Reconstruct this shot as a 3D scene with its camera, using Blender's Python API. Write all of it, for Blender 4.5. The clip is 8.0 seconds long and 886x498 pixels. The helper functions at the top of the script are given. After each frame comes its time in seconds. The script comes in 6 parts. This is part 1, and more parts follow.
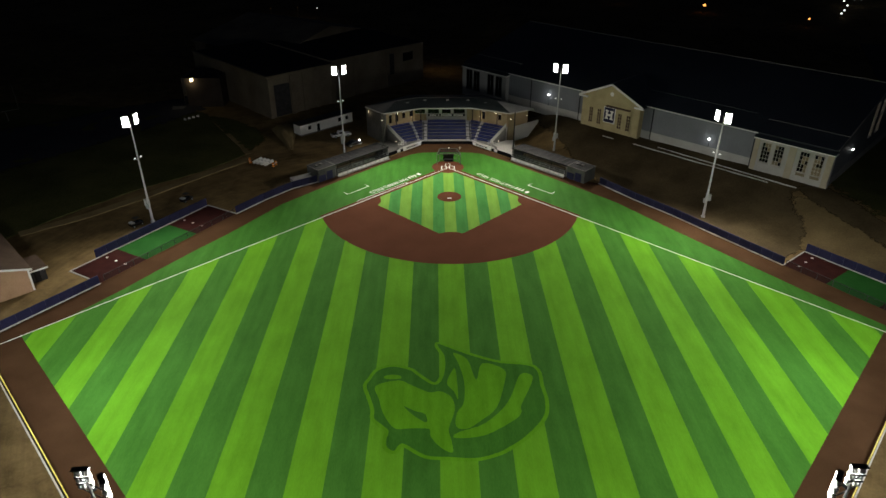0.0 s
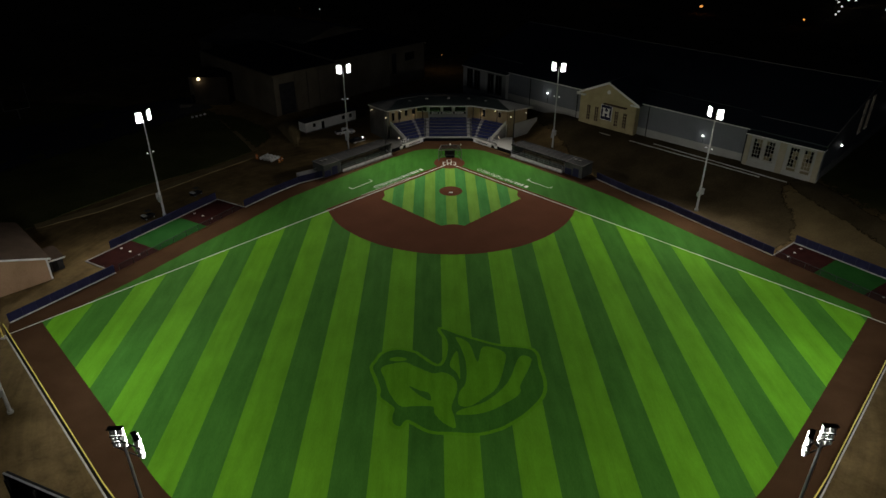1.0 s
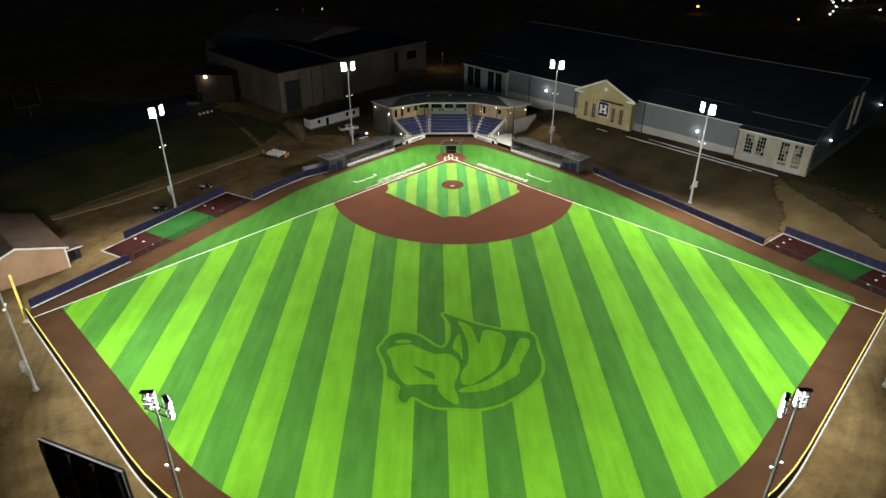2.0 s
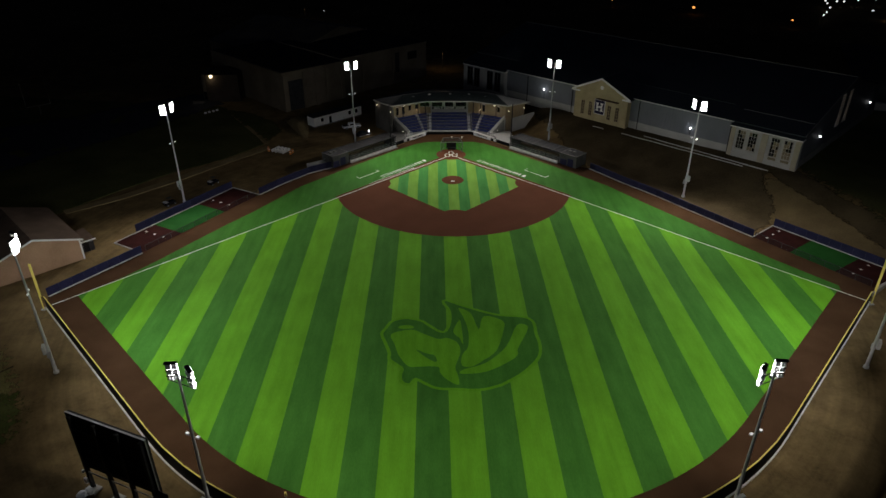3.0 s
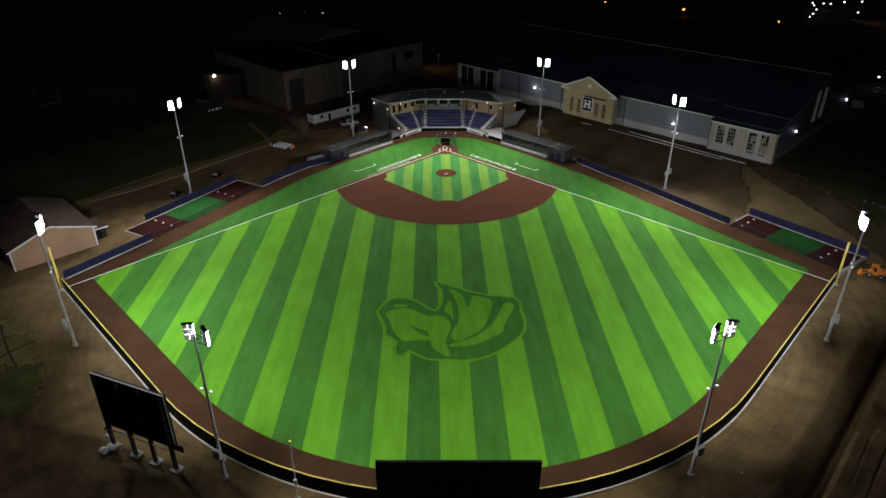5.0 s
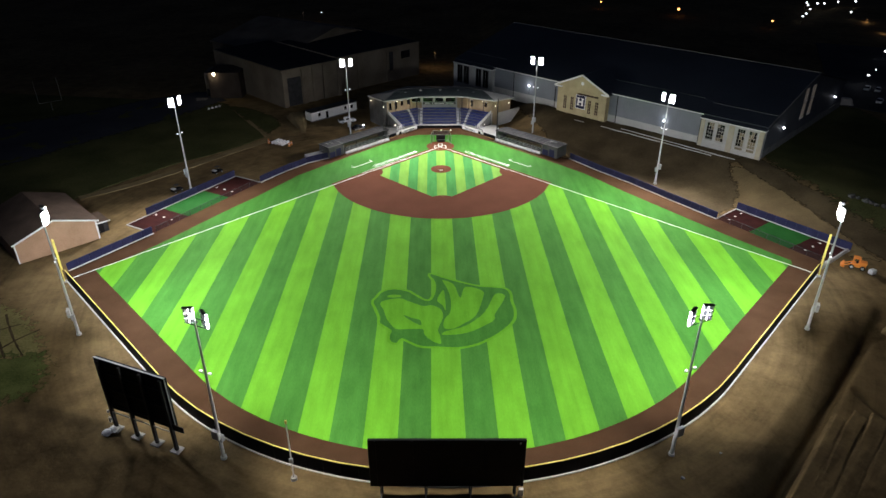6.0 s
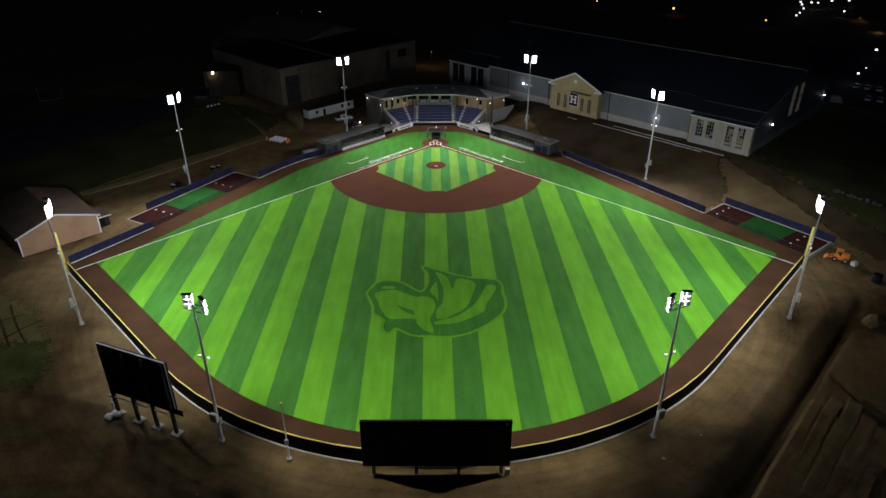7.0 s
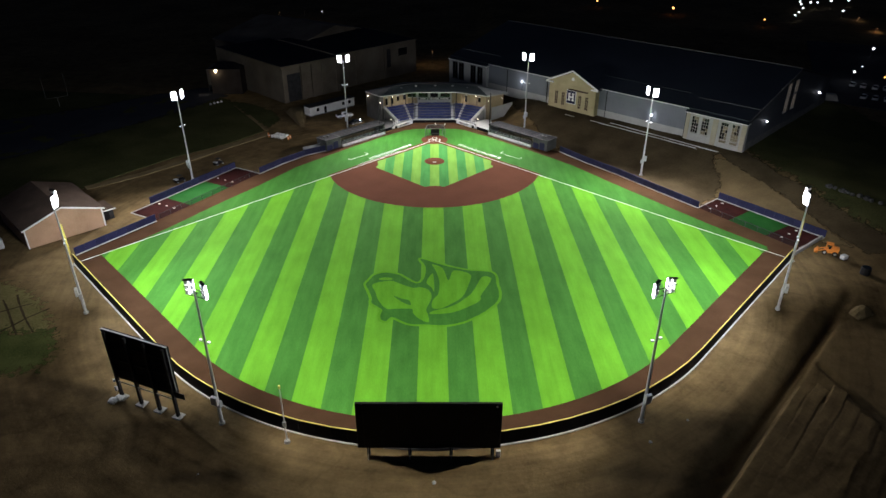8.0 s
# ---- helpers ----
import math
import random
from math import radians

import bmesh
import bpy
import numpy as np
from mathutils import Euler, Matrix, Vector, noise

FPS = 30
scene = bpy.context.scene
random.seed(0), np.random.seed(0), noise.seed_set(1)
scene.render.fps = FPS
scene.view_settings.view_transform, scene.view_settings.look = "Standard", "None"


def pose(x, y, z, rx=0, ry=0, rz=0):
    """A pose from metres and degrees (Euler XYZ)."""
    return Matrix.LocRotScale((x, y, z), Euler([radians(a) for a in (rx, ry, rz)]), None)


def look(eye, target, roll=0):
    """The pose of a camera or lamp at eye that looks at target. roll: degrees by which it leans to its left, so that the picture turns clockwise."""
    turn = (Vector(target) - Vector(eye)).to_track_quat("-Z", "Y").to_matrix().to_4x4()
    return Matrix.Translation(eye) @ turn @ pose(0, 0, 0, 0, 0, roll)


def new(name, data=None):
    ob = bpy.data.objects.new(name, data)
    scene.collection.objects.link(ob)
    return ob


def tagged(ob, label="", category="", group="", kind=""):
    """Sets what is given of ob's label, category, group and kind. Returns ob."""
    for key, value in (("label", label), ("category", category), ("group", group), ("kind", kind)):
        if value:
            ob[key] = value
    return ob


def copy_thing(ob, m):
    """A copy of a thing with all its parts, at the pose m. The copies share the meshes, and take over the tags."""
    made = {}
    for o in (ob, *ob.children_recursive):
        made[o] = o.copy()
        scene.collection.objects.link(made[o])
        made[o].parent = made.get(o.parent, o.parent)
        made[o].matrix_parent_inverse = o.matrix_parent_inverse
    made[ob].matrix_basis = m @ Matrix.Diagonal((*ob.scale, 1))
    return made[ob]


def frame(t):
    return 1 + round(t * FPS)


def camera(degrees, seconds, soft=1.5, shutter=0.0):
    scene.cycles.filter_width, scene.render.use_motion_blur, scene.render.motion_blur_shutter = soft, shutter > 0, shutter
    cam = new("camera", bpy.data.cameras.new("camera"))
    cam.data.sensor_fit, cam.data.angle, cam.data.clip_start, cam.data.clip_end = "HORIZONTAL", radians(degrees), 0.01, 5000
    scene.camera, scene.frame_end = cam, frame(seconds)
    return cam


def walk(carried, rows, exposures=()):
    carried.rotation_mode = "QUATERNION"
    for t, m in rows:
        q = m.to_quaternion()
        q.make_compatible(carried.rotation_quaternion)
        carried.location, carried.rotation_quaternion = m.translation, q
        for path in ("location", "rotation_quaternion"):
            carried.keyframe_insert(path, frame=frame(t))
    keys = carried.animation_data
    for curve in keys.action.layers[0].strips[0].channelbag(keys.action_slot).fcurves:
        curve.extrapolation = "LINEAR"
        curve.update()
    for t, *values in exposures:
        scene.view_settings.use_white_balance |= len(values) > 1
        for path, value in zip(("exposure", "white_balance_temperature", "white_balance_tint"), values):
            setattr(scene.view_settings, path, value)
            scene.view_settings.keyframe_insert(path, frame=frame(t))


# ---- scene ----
cam = camera(67.13, 8.0)
PATH = [
    (0, (-3.150, -156.136, 64.563), (-2.062, -69.014, 15.487), 0.13),
    (0.5, (-3.369, -158.706, 64.860), (-2.317, -71.519, 15.897), 0.13),
    (1, (-3.682, -161.323, 65.080), (-2.556, -74.077, 16.223), 0.13),
    (1.5, (-4.009, -164.002, 65.436), (-2.823, -76.767, 16.562), 0.17),
    (3, (-4.623, -171.949, 66.234), (-3.376, -84.542, 17.668), 0.08),
    (3.5, (-4.535, -174.240, 66.513), (-3.203, -86.806, 18.001), 0.12),
    (4, (-4.375, -176.409, 66.476), (-2.953, -88.876, 18.143), 0.16),
    (4.5, (-3.997, -178.669, 66.827), (-2.585, -91.083, 18.592), 0.11),
    (6, (-2.203, -184.541, 67.515), (-0.779, -96.915, 19.353), 0.04),
    (6.5, (-1.597, -186.436, 67.646), (-0.146, -98.786, 19.527), 0.04),
    (7, (-0.931, -188.151, 67.924), (0.542, -100.546, 19.725), 0.02),
    (7.5, (-0.213, -189.858, 67.723), (1.107, -102.170, 19.669), -0.02),
    (8, (0.368, -191.386, 67.814), (1.358, -103.724, 19.707), -0.02),
]
EXPOSURES = [(0.0, -0.96, 7120, 9.8), (0.45, -1.04, 7094, 10.1), (0.9, -2.11, 7069, 10.3), (1.3, -0.91, 7046, 10.5), (1.75, 0.39, 7020, 10.8), (2.3, -0.66, 6888, 12.1), (2.78, -1.96, 6773, 13.3), (3.2, -0.96, 6682, 14.1), (3.5, 0.19, 6624, 14.6), (3.8, 0.59, 6566, 15.0), (4.3, -0.26, 6470, 15.8), (4.78, -1.06, 6410, 16.0), (5.25, -0.26, 6351, 16.2), (5.75, 0.59, 6315, 16.3), (6.2, -0.41, 6306, 16.3), (6.75, -1.11, 6295, 16.3), (7.2, -0.26, 6286, 16.3), (7.65, 0.56, 6277, 16.3), (8.0, -0.04, 6270, 16.3)]
walk(cam, [(t, look(e, g, r)) for t, e, g, r in PATH], EXPOSURES)

# ---- world and lights ----
world = bpy.data.worlds.new("night_sky")
world.use_nodes = True
scene.world = world
wn = world.node_tree.nodes
wn["Background"].inputs["Color"].default_value = (0.012, 0.018, 0.035, 1)
wn["Background"].inputs["Strength"].default_value = 0.5

# light towers: place of the mast and the bearing it faces
TOWERS = [(-63.0, -29.4), (-26.9, 8.6), (28.2, 10.2), (54.5, -27.9), (-62.6, -91.0), (-30.4, -119.3), (29.6, -119.6), (62.1, -91.3)]
AIM = [(-6, -62), (-2, -46), (2, -46), (6, -62), (-10, -66), (-4, -62), (4, -62), (10, -66)]
TOWER_POWER = 52000.0
FLOOD_COLOR = [(1.0, 0.98, 0.93)] * 4 + [(0.93, 1.0, 1.06), (1.0, 0.99, 0.88), (1.0, 0.99, 0.88), (0.93, 1.0, 1.06)]


def spot(place, target, watts, degrees, color, radius=0.7, blend=0.9):
    data = bpy.data.lights.new("floodlight_beam", "SPOT")
    data.energy, data.spot_size, data.spot_blend = watts, radians(degrees), blend
    data.color, data.shadow_soft_size = color, radius
    ob = new("floodlight_beam", data)
    ob.matrix_world = look(place, target)
    return ob


def bulb(place, watts, color, radius=0.12):
    data = bpy.data.lights.new("lamp_light", "POINT")
    data.energy, data.color, data.shadow_soft_size = watts, color, radius
    ob = new("lamp_light", data)
    ob.location = place
    return ob


SHARE = [1.26, 1.85, 1.85, 1.31, 1.12, 0.86, 0.86, 1.12]
REACH = [37.0, 47.4, 47.4, 37.0, 28.0, 27.5, 27.5, 28.0]
CONE = [128.0, 120.6, 120.6, 154.8, 119.5, 106.0, 106.0, 119.5]
SPLIT = [0.20, 0.28, 0.28, 0.20, 0.65, 0.86, 0.86, 0.65]
SWING = [-0.55, 0.37, -0.37, 0.55, 0.28, -0.12, 0.12, -0.28]
for (tx, ty), (ax, ay), share, reach, cone, split, swing, tint in zip(TOWERS, AIM, SHARE, REACH, CONE, SPLIT, SWING, FLOOD_COLOR):
    face = math.atan2(ay - ty, ax - tx) + swing
    for side in (-1, 1):
        turn = face + side * split
        px, py = tx + 0.9 * math.cos(face) - side * 1.5 * math.sin(face), ty + 0.9 * math.sin(face) + side * 1.5 * math.cos(face)
        spot((px, py, 22.2), (px + reach * math.cos(turn), py + reach * math.sin(turn), 0), TOWER_POWER * share, cone, tint, blend=1.0)

# ---- materials ----


def ramp2(nt, fac, a, b, lo=0.35, hi=0.65):
    node = nt.nodes.new("ShaderNodeValToRGB")
    node.color_ramp.elements[0].position, node.color_ramp.elements[1].position = lo, hi
    node.color_ramp.elements[0].color, node.color_ramp.elements[1].color = (*a, 1), (*b, 1)
    nt.links.new(fac, node.inputs["Fac"])
    return node.outputs["Color"]


def surface(name, a, b, big=0.2, fine=6.0, rough=0.8, bump=0.1, metal=0.0, grit=0.35, stretch=(1, 1, 1), piece=0.0, spec=0.15):
    """A surface whose colour wanders from a to b at two scales, with fine relief; piece: brightness that differs from piece to piece."""
    m = bpy.data.materials.new(name)
    m.use_nodes = True
    nt = m.node_tree
    bsdf = nt.nodes["Principled BSDF"]
    geo = nt.nodes.new("ShaderNodeNewGeometry")
    mapping = nt.nodes.new("ShaderNodeMapping")
    mapping.inputs["Scale"].default_value = stretch
    nt.links.new(geo.outputs["Position"], mapping.inputs["Vector"])
    large = nt.nodes.new("ShaderNodeTexNoise")
    large.inputs["Scale"].default_value, large.inputs["Detail"].default_value = big, 6
    small = nt.nodes.new("ShaderNodeTexNoise")
    small.inputs["Scale"].default_value, small.inputs["Detail"].default_value = fine, 4
    for node in (large, small):
        nt.links.new(mapping.outputs["Vector"], node.inputs["Vector"])
    mix = nt.nodes.new("ShaderNodeMath")
    mix.operation = "MULTIPLY_ADD"
    mix.inputs[1].default_value = grit
    nt.links.new(small.outputs["Fac"], mix.inputs[0])
    low = nt.nodes.new("ShaderNodeMath")
    low.operation = "MULTIPLY_ADD"
    low.inputs[1].default_value, low.inputs[2].default_value = 1 - grit, 0.0
    nt.links.new(large.outputs["Fac"], low.inputs[0])
    nt.links.new(low.outputs[0], mix.inputs[2])
    color = ramp2(nt, mix.outputs[0], a, b)
    if piece:
        info = nt.nodes.new("ShaderNodeObjectInfo")
        span = nt.nodes.new("ShaderNodeMapRange")
        span.inputs["To Min"].default_value, span.inputs["To Max"].default_value = 1 - piece, 1 + piece
        nt.links.new(info.outputs["Random"], span.inputs["Value"])
        hsv = nt.nodes.new("ShaderNodeHueSaturation")
        nt.links.new(span.outputs["Result"], hsv.inputs["Value"])
        nt.links.new(color, hsv.inputs["Color"])
        color = hsv.outputs["Color"]
    nt.links.new(color, bsdf.inputs["Base Color"])
    bsdf.inputs["Roughness"].default_value, bsdf.inputs["Metallic"].default_value = rough, metal
    bsdf.inputs["Specular IOR Level"].default_value = spec
    if bump:
        relief = nt.nodes.new("ShaderNodeBump")
        relief.inputs["Strength"].default_value, relief.inputs["Distance"].default_value = bump, 0.05
        nt.links.new(small.outputs["Fac"], relief.inputs["Height"])
        nt.links.new(relief.outputs["Normal"], bsdf.inputs["Normal"])
    return m


def glow(name, color, strength, base=0.8):
    m = bpy.data.materials.new(name)
    m.use_nodes = True
    b = m.node_tree.nodes["Principled BSDF"]
    b.inputs["Base Color"].default_value = (base, base, base, 1)
    b.inputs["Emission Color"].default_value, b.inputs["Emission Strength"].default_value = (*color, 1), strength
    return m


def glass(name, tint, rough=0.08):
    m = bpy.data.materials.new(name)
    m.use_nodes = True
    b = m.node_tree.nodes["Principled BSDF"]
    b.inputs["Base Color"].default_value, b.inputs["Roughness"].default_value = (*tint, 1), rough
    b.inputs["Specular IOR Level"].default_value = 0.6
    return m


def netting(name, color, gap):
    """A knotted net: strands over clear gaps."""
    m = bpy.data.materials.new(name)
    m.use_nodes = True
    nt = m.node_tree
    b, out = nt.nodes["Principled BSDF"], nt.nodes["Material Output"]
    b.inputs["Base Color"].default_value, b.inputs["Roughness"].default_value = (*color, 1), 0.8
    clear, mixer = nt.nodes.new("ShaderNodeBsdfTransparent"), nt.nodes.new("ShaderNodeMixShader")
    mixer.inputs["Fac"].default_value = gap
    nt.links.new(b.outputs["BSDF"], mixer.inputs[1])
    nt.links.new(clear.outputs["BSDF"], mixer.inputs[2])
    nt.links.new(mixer.outputs["Shader"], out.inputs["Surface"])
    return m


def turf(name, a, b, piece):
    """Mown artificial turf: blade streaks along the mowing, soft blotches, faint roll seams and wear."""
    m = surface(name, a, b, 0.55, 7, 0.75, 0.3, grit=0.36, stretch=(1, 0.22, 1), piece=piece, spec=0.03)
    nt = m.node_tree
    bsdf = nt.nodes["Principled BSDF"]
    source = bsdf.inputs["Base Color"].links[0].from_socket
    pos = nt.nodes.new("ShaderNodeNewGeometry").outputs["Position"]
    blotch = nt.nodes.new("ShaderNodeTexNoise")
    blotch.inputs["Scale"].default_value, blotch.inputs["Detail"].default_value, blotch.inputs["Roughness"].default_value = 0.16, 5, 0.62
    nt.links.new(pos, blotch.inputs["Vector"])
    flat = nt.nodes.new("ShaderNodeMapping")
    flat.inputs["Scale"].default_value = (1.3, 0.02, 1)
    nt.links.new(pos, flat.inputs["Vector"])
    streak = nt.nodes.new("ShaderNodeTexNoise")
    streak.inputs["Scale"].default_value, streak.inputs["Detail"].default_value = 1.0, 3
    nt.links.new(flat.outputs["Vector"], streak.inputs["Vector"])
    levels = []
    for node, low, high in ((blotch, 0.94, 1.05), (streak, 0.95, 1.05)):
        span = nt.nodes.new("ShaderNodeMapRange")
        span.inputs["From Min"].default_value, span.inputs["From Max"].default_value = 0.33, 0.67
        span.inputs["To Min"].default_value, span.inputs["To Max"].default_value = low, high
        nt.links.new(node.outputs["Fac"], span.inputs["Value"])
        levels.append(span.outputs["Result"])
    both = nt.nodes.new("ShaderNodeMath")
    both.operation = "MULTIPLY"
    nt.links.new(levels[0], both.inputs[0])
    nt.links.new(levels[1], both.inputs[1])
    tone = nt.nodes.new("ShaderNodeHueSaturation")
    nt.links.new(source, tone.inputs["Color"])
    nt.links.new(both.outputs[0], tone.inputs["Value"])
    nt.links.new(tone.outputs["Color"], bsdf.inputs["Base Color"])
    return m


def fading(m, ragged=1.5, scale=0.55):
    """Lets the soil below show through where the cover attribute of a thin layer runs out, in ragged tufts."""
    nt = m.node_tree
    out, bsdf = nt.nodes["Material Output"], nt.nodes["Principled BSDF"]
    cover = nt.nodes.new("ShaderNodeAttribute")
    cover.attribute_name = "cover"
    tufts = nt.nodes.new("ShaderNodeTexNoise")
    tufts.inputs["Scale"].default_value, tufts.inputs["Detail"].default_value, tufts.inputs["Roughness"].default_value = scale, 7, 0.68
    nt.links.new(nt.nodes.new("ShaderNodeNewGeometry").outputs["Position"], tufts.inputs["Vector"])
    mix = nt.nodes.new("ShaderNodeMath")
    mix.operation = "MULTIPLY_ADD"
    mix.inputs[1].default_value = ragged
    nt.links.new(tufts.outputs["Fac"], mix.inputs[0])
    nt.links.new(cover.outputs["Fac"], mix.inputs[2])
    span = nt.nodes.new("ShaderNodeMapRange")
    span.interpolation_type = "SMOOTHSTEP"
    span.inputs["From Min"].default_value, span.inputs["From Max"].default_value = 0.42 + ragged / 2, 0.58 + ragged / 2
    nt.links.new(mix.outputs[0], span.inputs["Value"])
    clear, blend = nt.nodes.new("ShaderNodeBsdfTransparent"), nt.nodes.new("ShaderNodeMixShader")
    nt.links.new(span.outputs["Result"], blend.inputs["Fac"])
    nt.links.new(clear.outputs["BSDF"], blend.inputs[1])
    nt.links.new(bsdf.outputs["BSDF"], blend.inputs[2])
    nt.links.new(blend.outputs["Shader"], out.inputs["Surface"])
    return m


TURF_LIGHT = turf("turf_light", (0.104, 0.310, 0.017), (0.136, 0.400, 0.025), 0.05)
TURF_DARK = turf("turf_dark", (0.042, 0.158, 0.022), (0.063, 0.218, 0.032), 0.06)
INFIELD_LIGHT = turf("infield_turf_light", (0.140, 0.30, 0.040), (0.190, 0.395, 0.066), 0.05)
INFIELD_DARK = turf("infield_turf_dark", (0.046, 0.205, 0.046), (0.072, 0.280, 0.070), 0.05)
TURF_FOUL = turf("turf_foul", (0.031, 0.124, 0.017), (0.047, 0.168, 0.027), 0.0)
# the dimming by the net over the pens is put into this turf colour
TURF_PEN = surface("pen_turf", (0.010, 0.062, 0.012), (0.018, 0.086, 0.018), 0.3, 8, 0.8, 0.25, spec=0.03)
TURF_EMBLEM_DARK = turf("turf_emblem_dark", (0.034, 0.145, 0.017), (0.058, 0.214, 0.026), 0.0)
TURF_EMBLEM_LIGHT = turf("turf_emblem_light", (0.090, 0.292, 0.011), (0.127, 0.395, 0.019), 0.0)
CLAY = surface("clay_turf", (0.098, 0.0365, 0.0195), (0.120, 0.046, 0.0255), 0.2, 7, 0.9, 0.2, grit=0.55, spec=0.03)
TRACK = surface("warning_track", (0.048, 0.0245, 0.0125), (0.076, 0.040, 0.021), 0.18, 8, 0.95, 0.3, grit=0.4, spec=0.03)
DARK_CLAY = surface("bullpen_clay", (0.024, 0.008, 0.008), (0.042, 0.013, 0.011), 0.4, 8, 0.9, 0.2, spec=0.03)
LINE_WHITE = surface("line_white", (0.62, 0.64, 0.60), (0.78, 0.80, 0.76), 0.8, 9, 0.8, 0.1)
GRASS_DARK = surface("rough_grass", (0.032, 0.040, 0.014), (0.090, 0.086, 0.034), 0.08, 3, 0.95, 0.5, grit=0.45, spec=0.03)
GRASS_DARK_THIN = fading(surface("thin_rough_grass", (0.032, 0.040, 0.014), (0.090, 0.086, 0.034), 0.08, 3, 0.95, 0.5, grit=0.45, spec=0.03))
GRASS_DRY_THIN = fading(surface("thin_dry_grass", (0.125, 0.120, 0.042), (0.290, 0.252, 0.108), 0.12, 3, 0.95, 0.5, grit=0.5, spec=0.03), 2.2, 0.9)
GRASS_GREEN_THIN = fading(surface("thin_green_rough_grass", (0.050, 0.068, 0.018), (0.112, 0.128, 0.040), 0.25, 4, 0.95, 0.5, grit=0.5, spec=0.03), 2.2, 0.9)
# damp soil; its colour is darkened further to offset tower spill on the slope
SOIL_THIN = fading(surface("thin_damp_dimmed_soil", (0.050, 0.037, 0.020), (0.104, 0.079, 0.043), 0.11, 2.5, 0.95, 0.4, grit=0.3, spec=0.03), 1.2, 0.35)
GRAVEL = surface("pale_gravel", (0.150, 0.112, 0.056), (0.235, 0.178, 0.092), 0.18, 4, 0.95, 0.3, grit=0.4, spec=0.03)
GRAVEL_THIN = fading(surface("thin_pale_gravel", (0.122, 0.090, 0.044), (0.205, 0.153, 0.077), 0.18, 4, 0.95, 0.3, grit=0.4, spec=0.03), 1.2, 0.4)
TRACK_BLUE = surface("running_track", (0.018, 0.020, 0.027), (0.030, 0.033, 0.042), 0.1, 4, 0.8, 0.2)
MEMBRANE = surface("roof_membrane", (0.016, 0.016, 0.017), (0.034, 0.034, 0.034), 0.5, 4, 0.95, 0.1, spec=0.1)
END_GREY = surface("grey_plaster", (0.055, 0.055, 0.052), (0.10, 0.10, 0.094), 0.3, 4, 0.9, 0.1)
ASPHALT = surface("asphalt", (0.030, 0.030, 0.030), (0.060, 0.058, 0.055), 0.1, 5, 0.9, 0.3)
CONCRETE = surface("concrete", (0.30, 0.29, 0.27), (0.42, 0.41, 0.38), 0.5, 7, 0.85, 0.15)
STEP_GREY = surface("stand_concrete", (0.10, 0.10, 0.108), (0.15, 0.15, 0.158), 0.5, 6, 0.85, 0.1)
CONCRETE_DARK = surface("concrete_block", (0.11, 0.11, 0.108), (0.17, 0.17, 0.165), 0.5, 5, 0.9, 0.2)
PAD_NAVY = surface("navy_padding", (0.017, 0.018, 0.048), (0.026, 0.027, 0.068), 0.5, 3, 0.5, 0.05, piece=0.10)
WALL_BLACK = surface("black_boards", (0.006, 0.006, 0.007), (0.012, 0.012, 0.013), 0.4, 3, 0.6, 0.1, piece=0.2, spec=0.03)
YELLOW = surface("safety_yellow", (0.70, 0.58, 0.12), (0.80, 0.68, 0.18), 0.7, 5, 0.5, 0.03)
WHITE_PAINT = surface("white_paint", (0.66, 0.66, 0.64), (0.80, 0.80, 0.78), 0.4, 4, 0.5, 0.04, spec=0.35)
STEEL = surface("galvanised_steel", (0.36, 0.38, 0.39), (0.50, 0.52, 0.53), 0.8, 12, 0.45, 0.04, metal=0.6)
MAST_GREY = surface("dull_galvanised_mast", (0.44, 0.45, 0.45), (0.60, 0.61, 0.61), 0.8, 9, 0.55, 0.04, metal=0.1, spec=0.3)
KERB_WHITE = surface("pale_kerb", (0.42, 0.415, 0.385), (0.62, 0.61, 0.57), 0.7, 8, 0.85, 0.12)
# blue-grey metal wall with shade put into its colour, for the hall ends
WALL_END_SHADED = surface("shaded_metal_end_wall", (0.070, 0.076, 0.085), (0.095, 0.102, 0.115), 0.15, 3, 0.6, 0.04)
STEEL_DARK = surface("dark_steel", (0.020, 0.020, 0.022), (0.040, 0.040, 0.042), 0.8, 8, 0.5, 0.05, metal=0.3)
SEAT_BLUE = surface("seat_blue", (0.008, 0.017, 0.095), (0.014, 0.027, 0.140), 0.6, 5, 0.4, 0.03, piece=0.06, spec=0.35)
ROOF_GREY = surface("standing_seam_roof", (0.031, 0.042, 0.042), (0.050, 0.063, 0.062), 0.4, 4, 0.45, 0.05, metal=0.2, spec=0.35)
ROOF_DARK = surface("dark_metal_roof", (0.013, 0.018, 0.026), (0.023, 0.030, 0.041), 0.06, 2, 0.6, 0.05, spec=0.35)
SIDING_TAN = surface("tan_panelling", (0.27, 0.21, 0.13), (0.37, 0.295, 0.19), 0.5, 5, 0.8, 0.06)
STUCCO_CREAM = surface("cream_stucco", (0.37, 0.31, 0.17), (0.50, 0.43, 0.25), 0.4, 6, 0.9, 0.1)
STUCCO_PALE = surface("pale_stucco", (0.36, 0.32, 0.235), (0.46, 0.415, 0.315), 0.4, 6, 0.9, 0.1)
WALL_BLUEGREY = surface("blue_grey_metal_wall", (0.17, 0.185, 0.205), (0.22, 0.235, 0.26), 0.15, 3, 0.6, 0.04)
BAND_GREY = surface("pale_masonry_band", (0.36, 0.36, 0.34), (0.46, 0.46, 0.44), 0.3, 4, 0.85, 0.1)
GYM_WALL = surface("weathered_masonry", (0.098, 0.081, 0.060), (0.180, 0.150, 0.112), 0.12, 3, 0.9, 0.15)
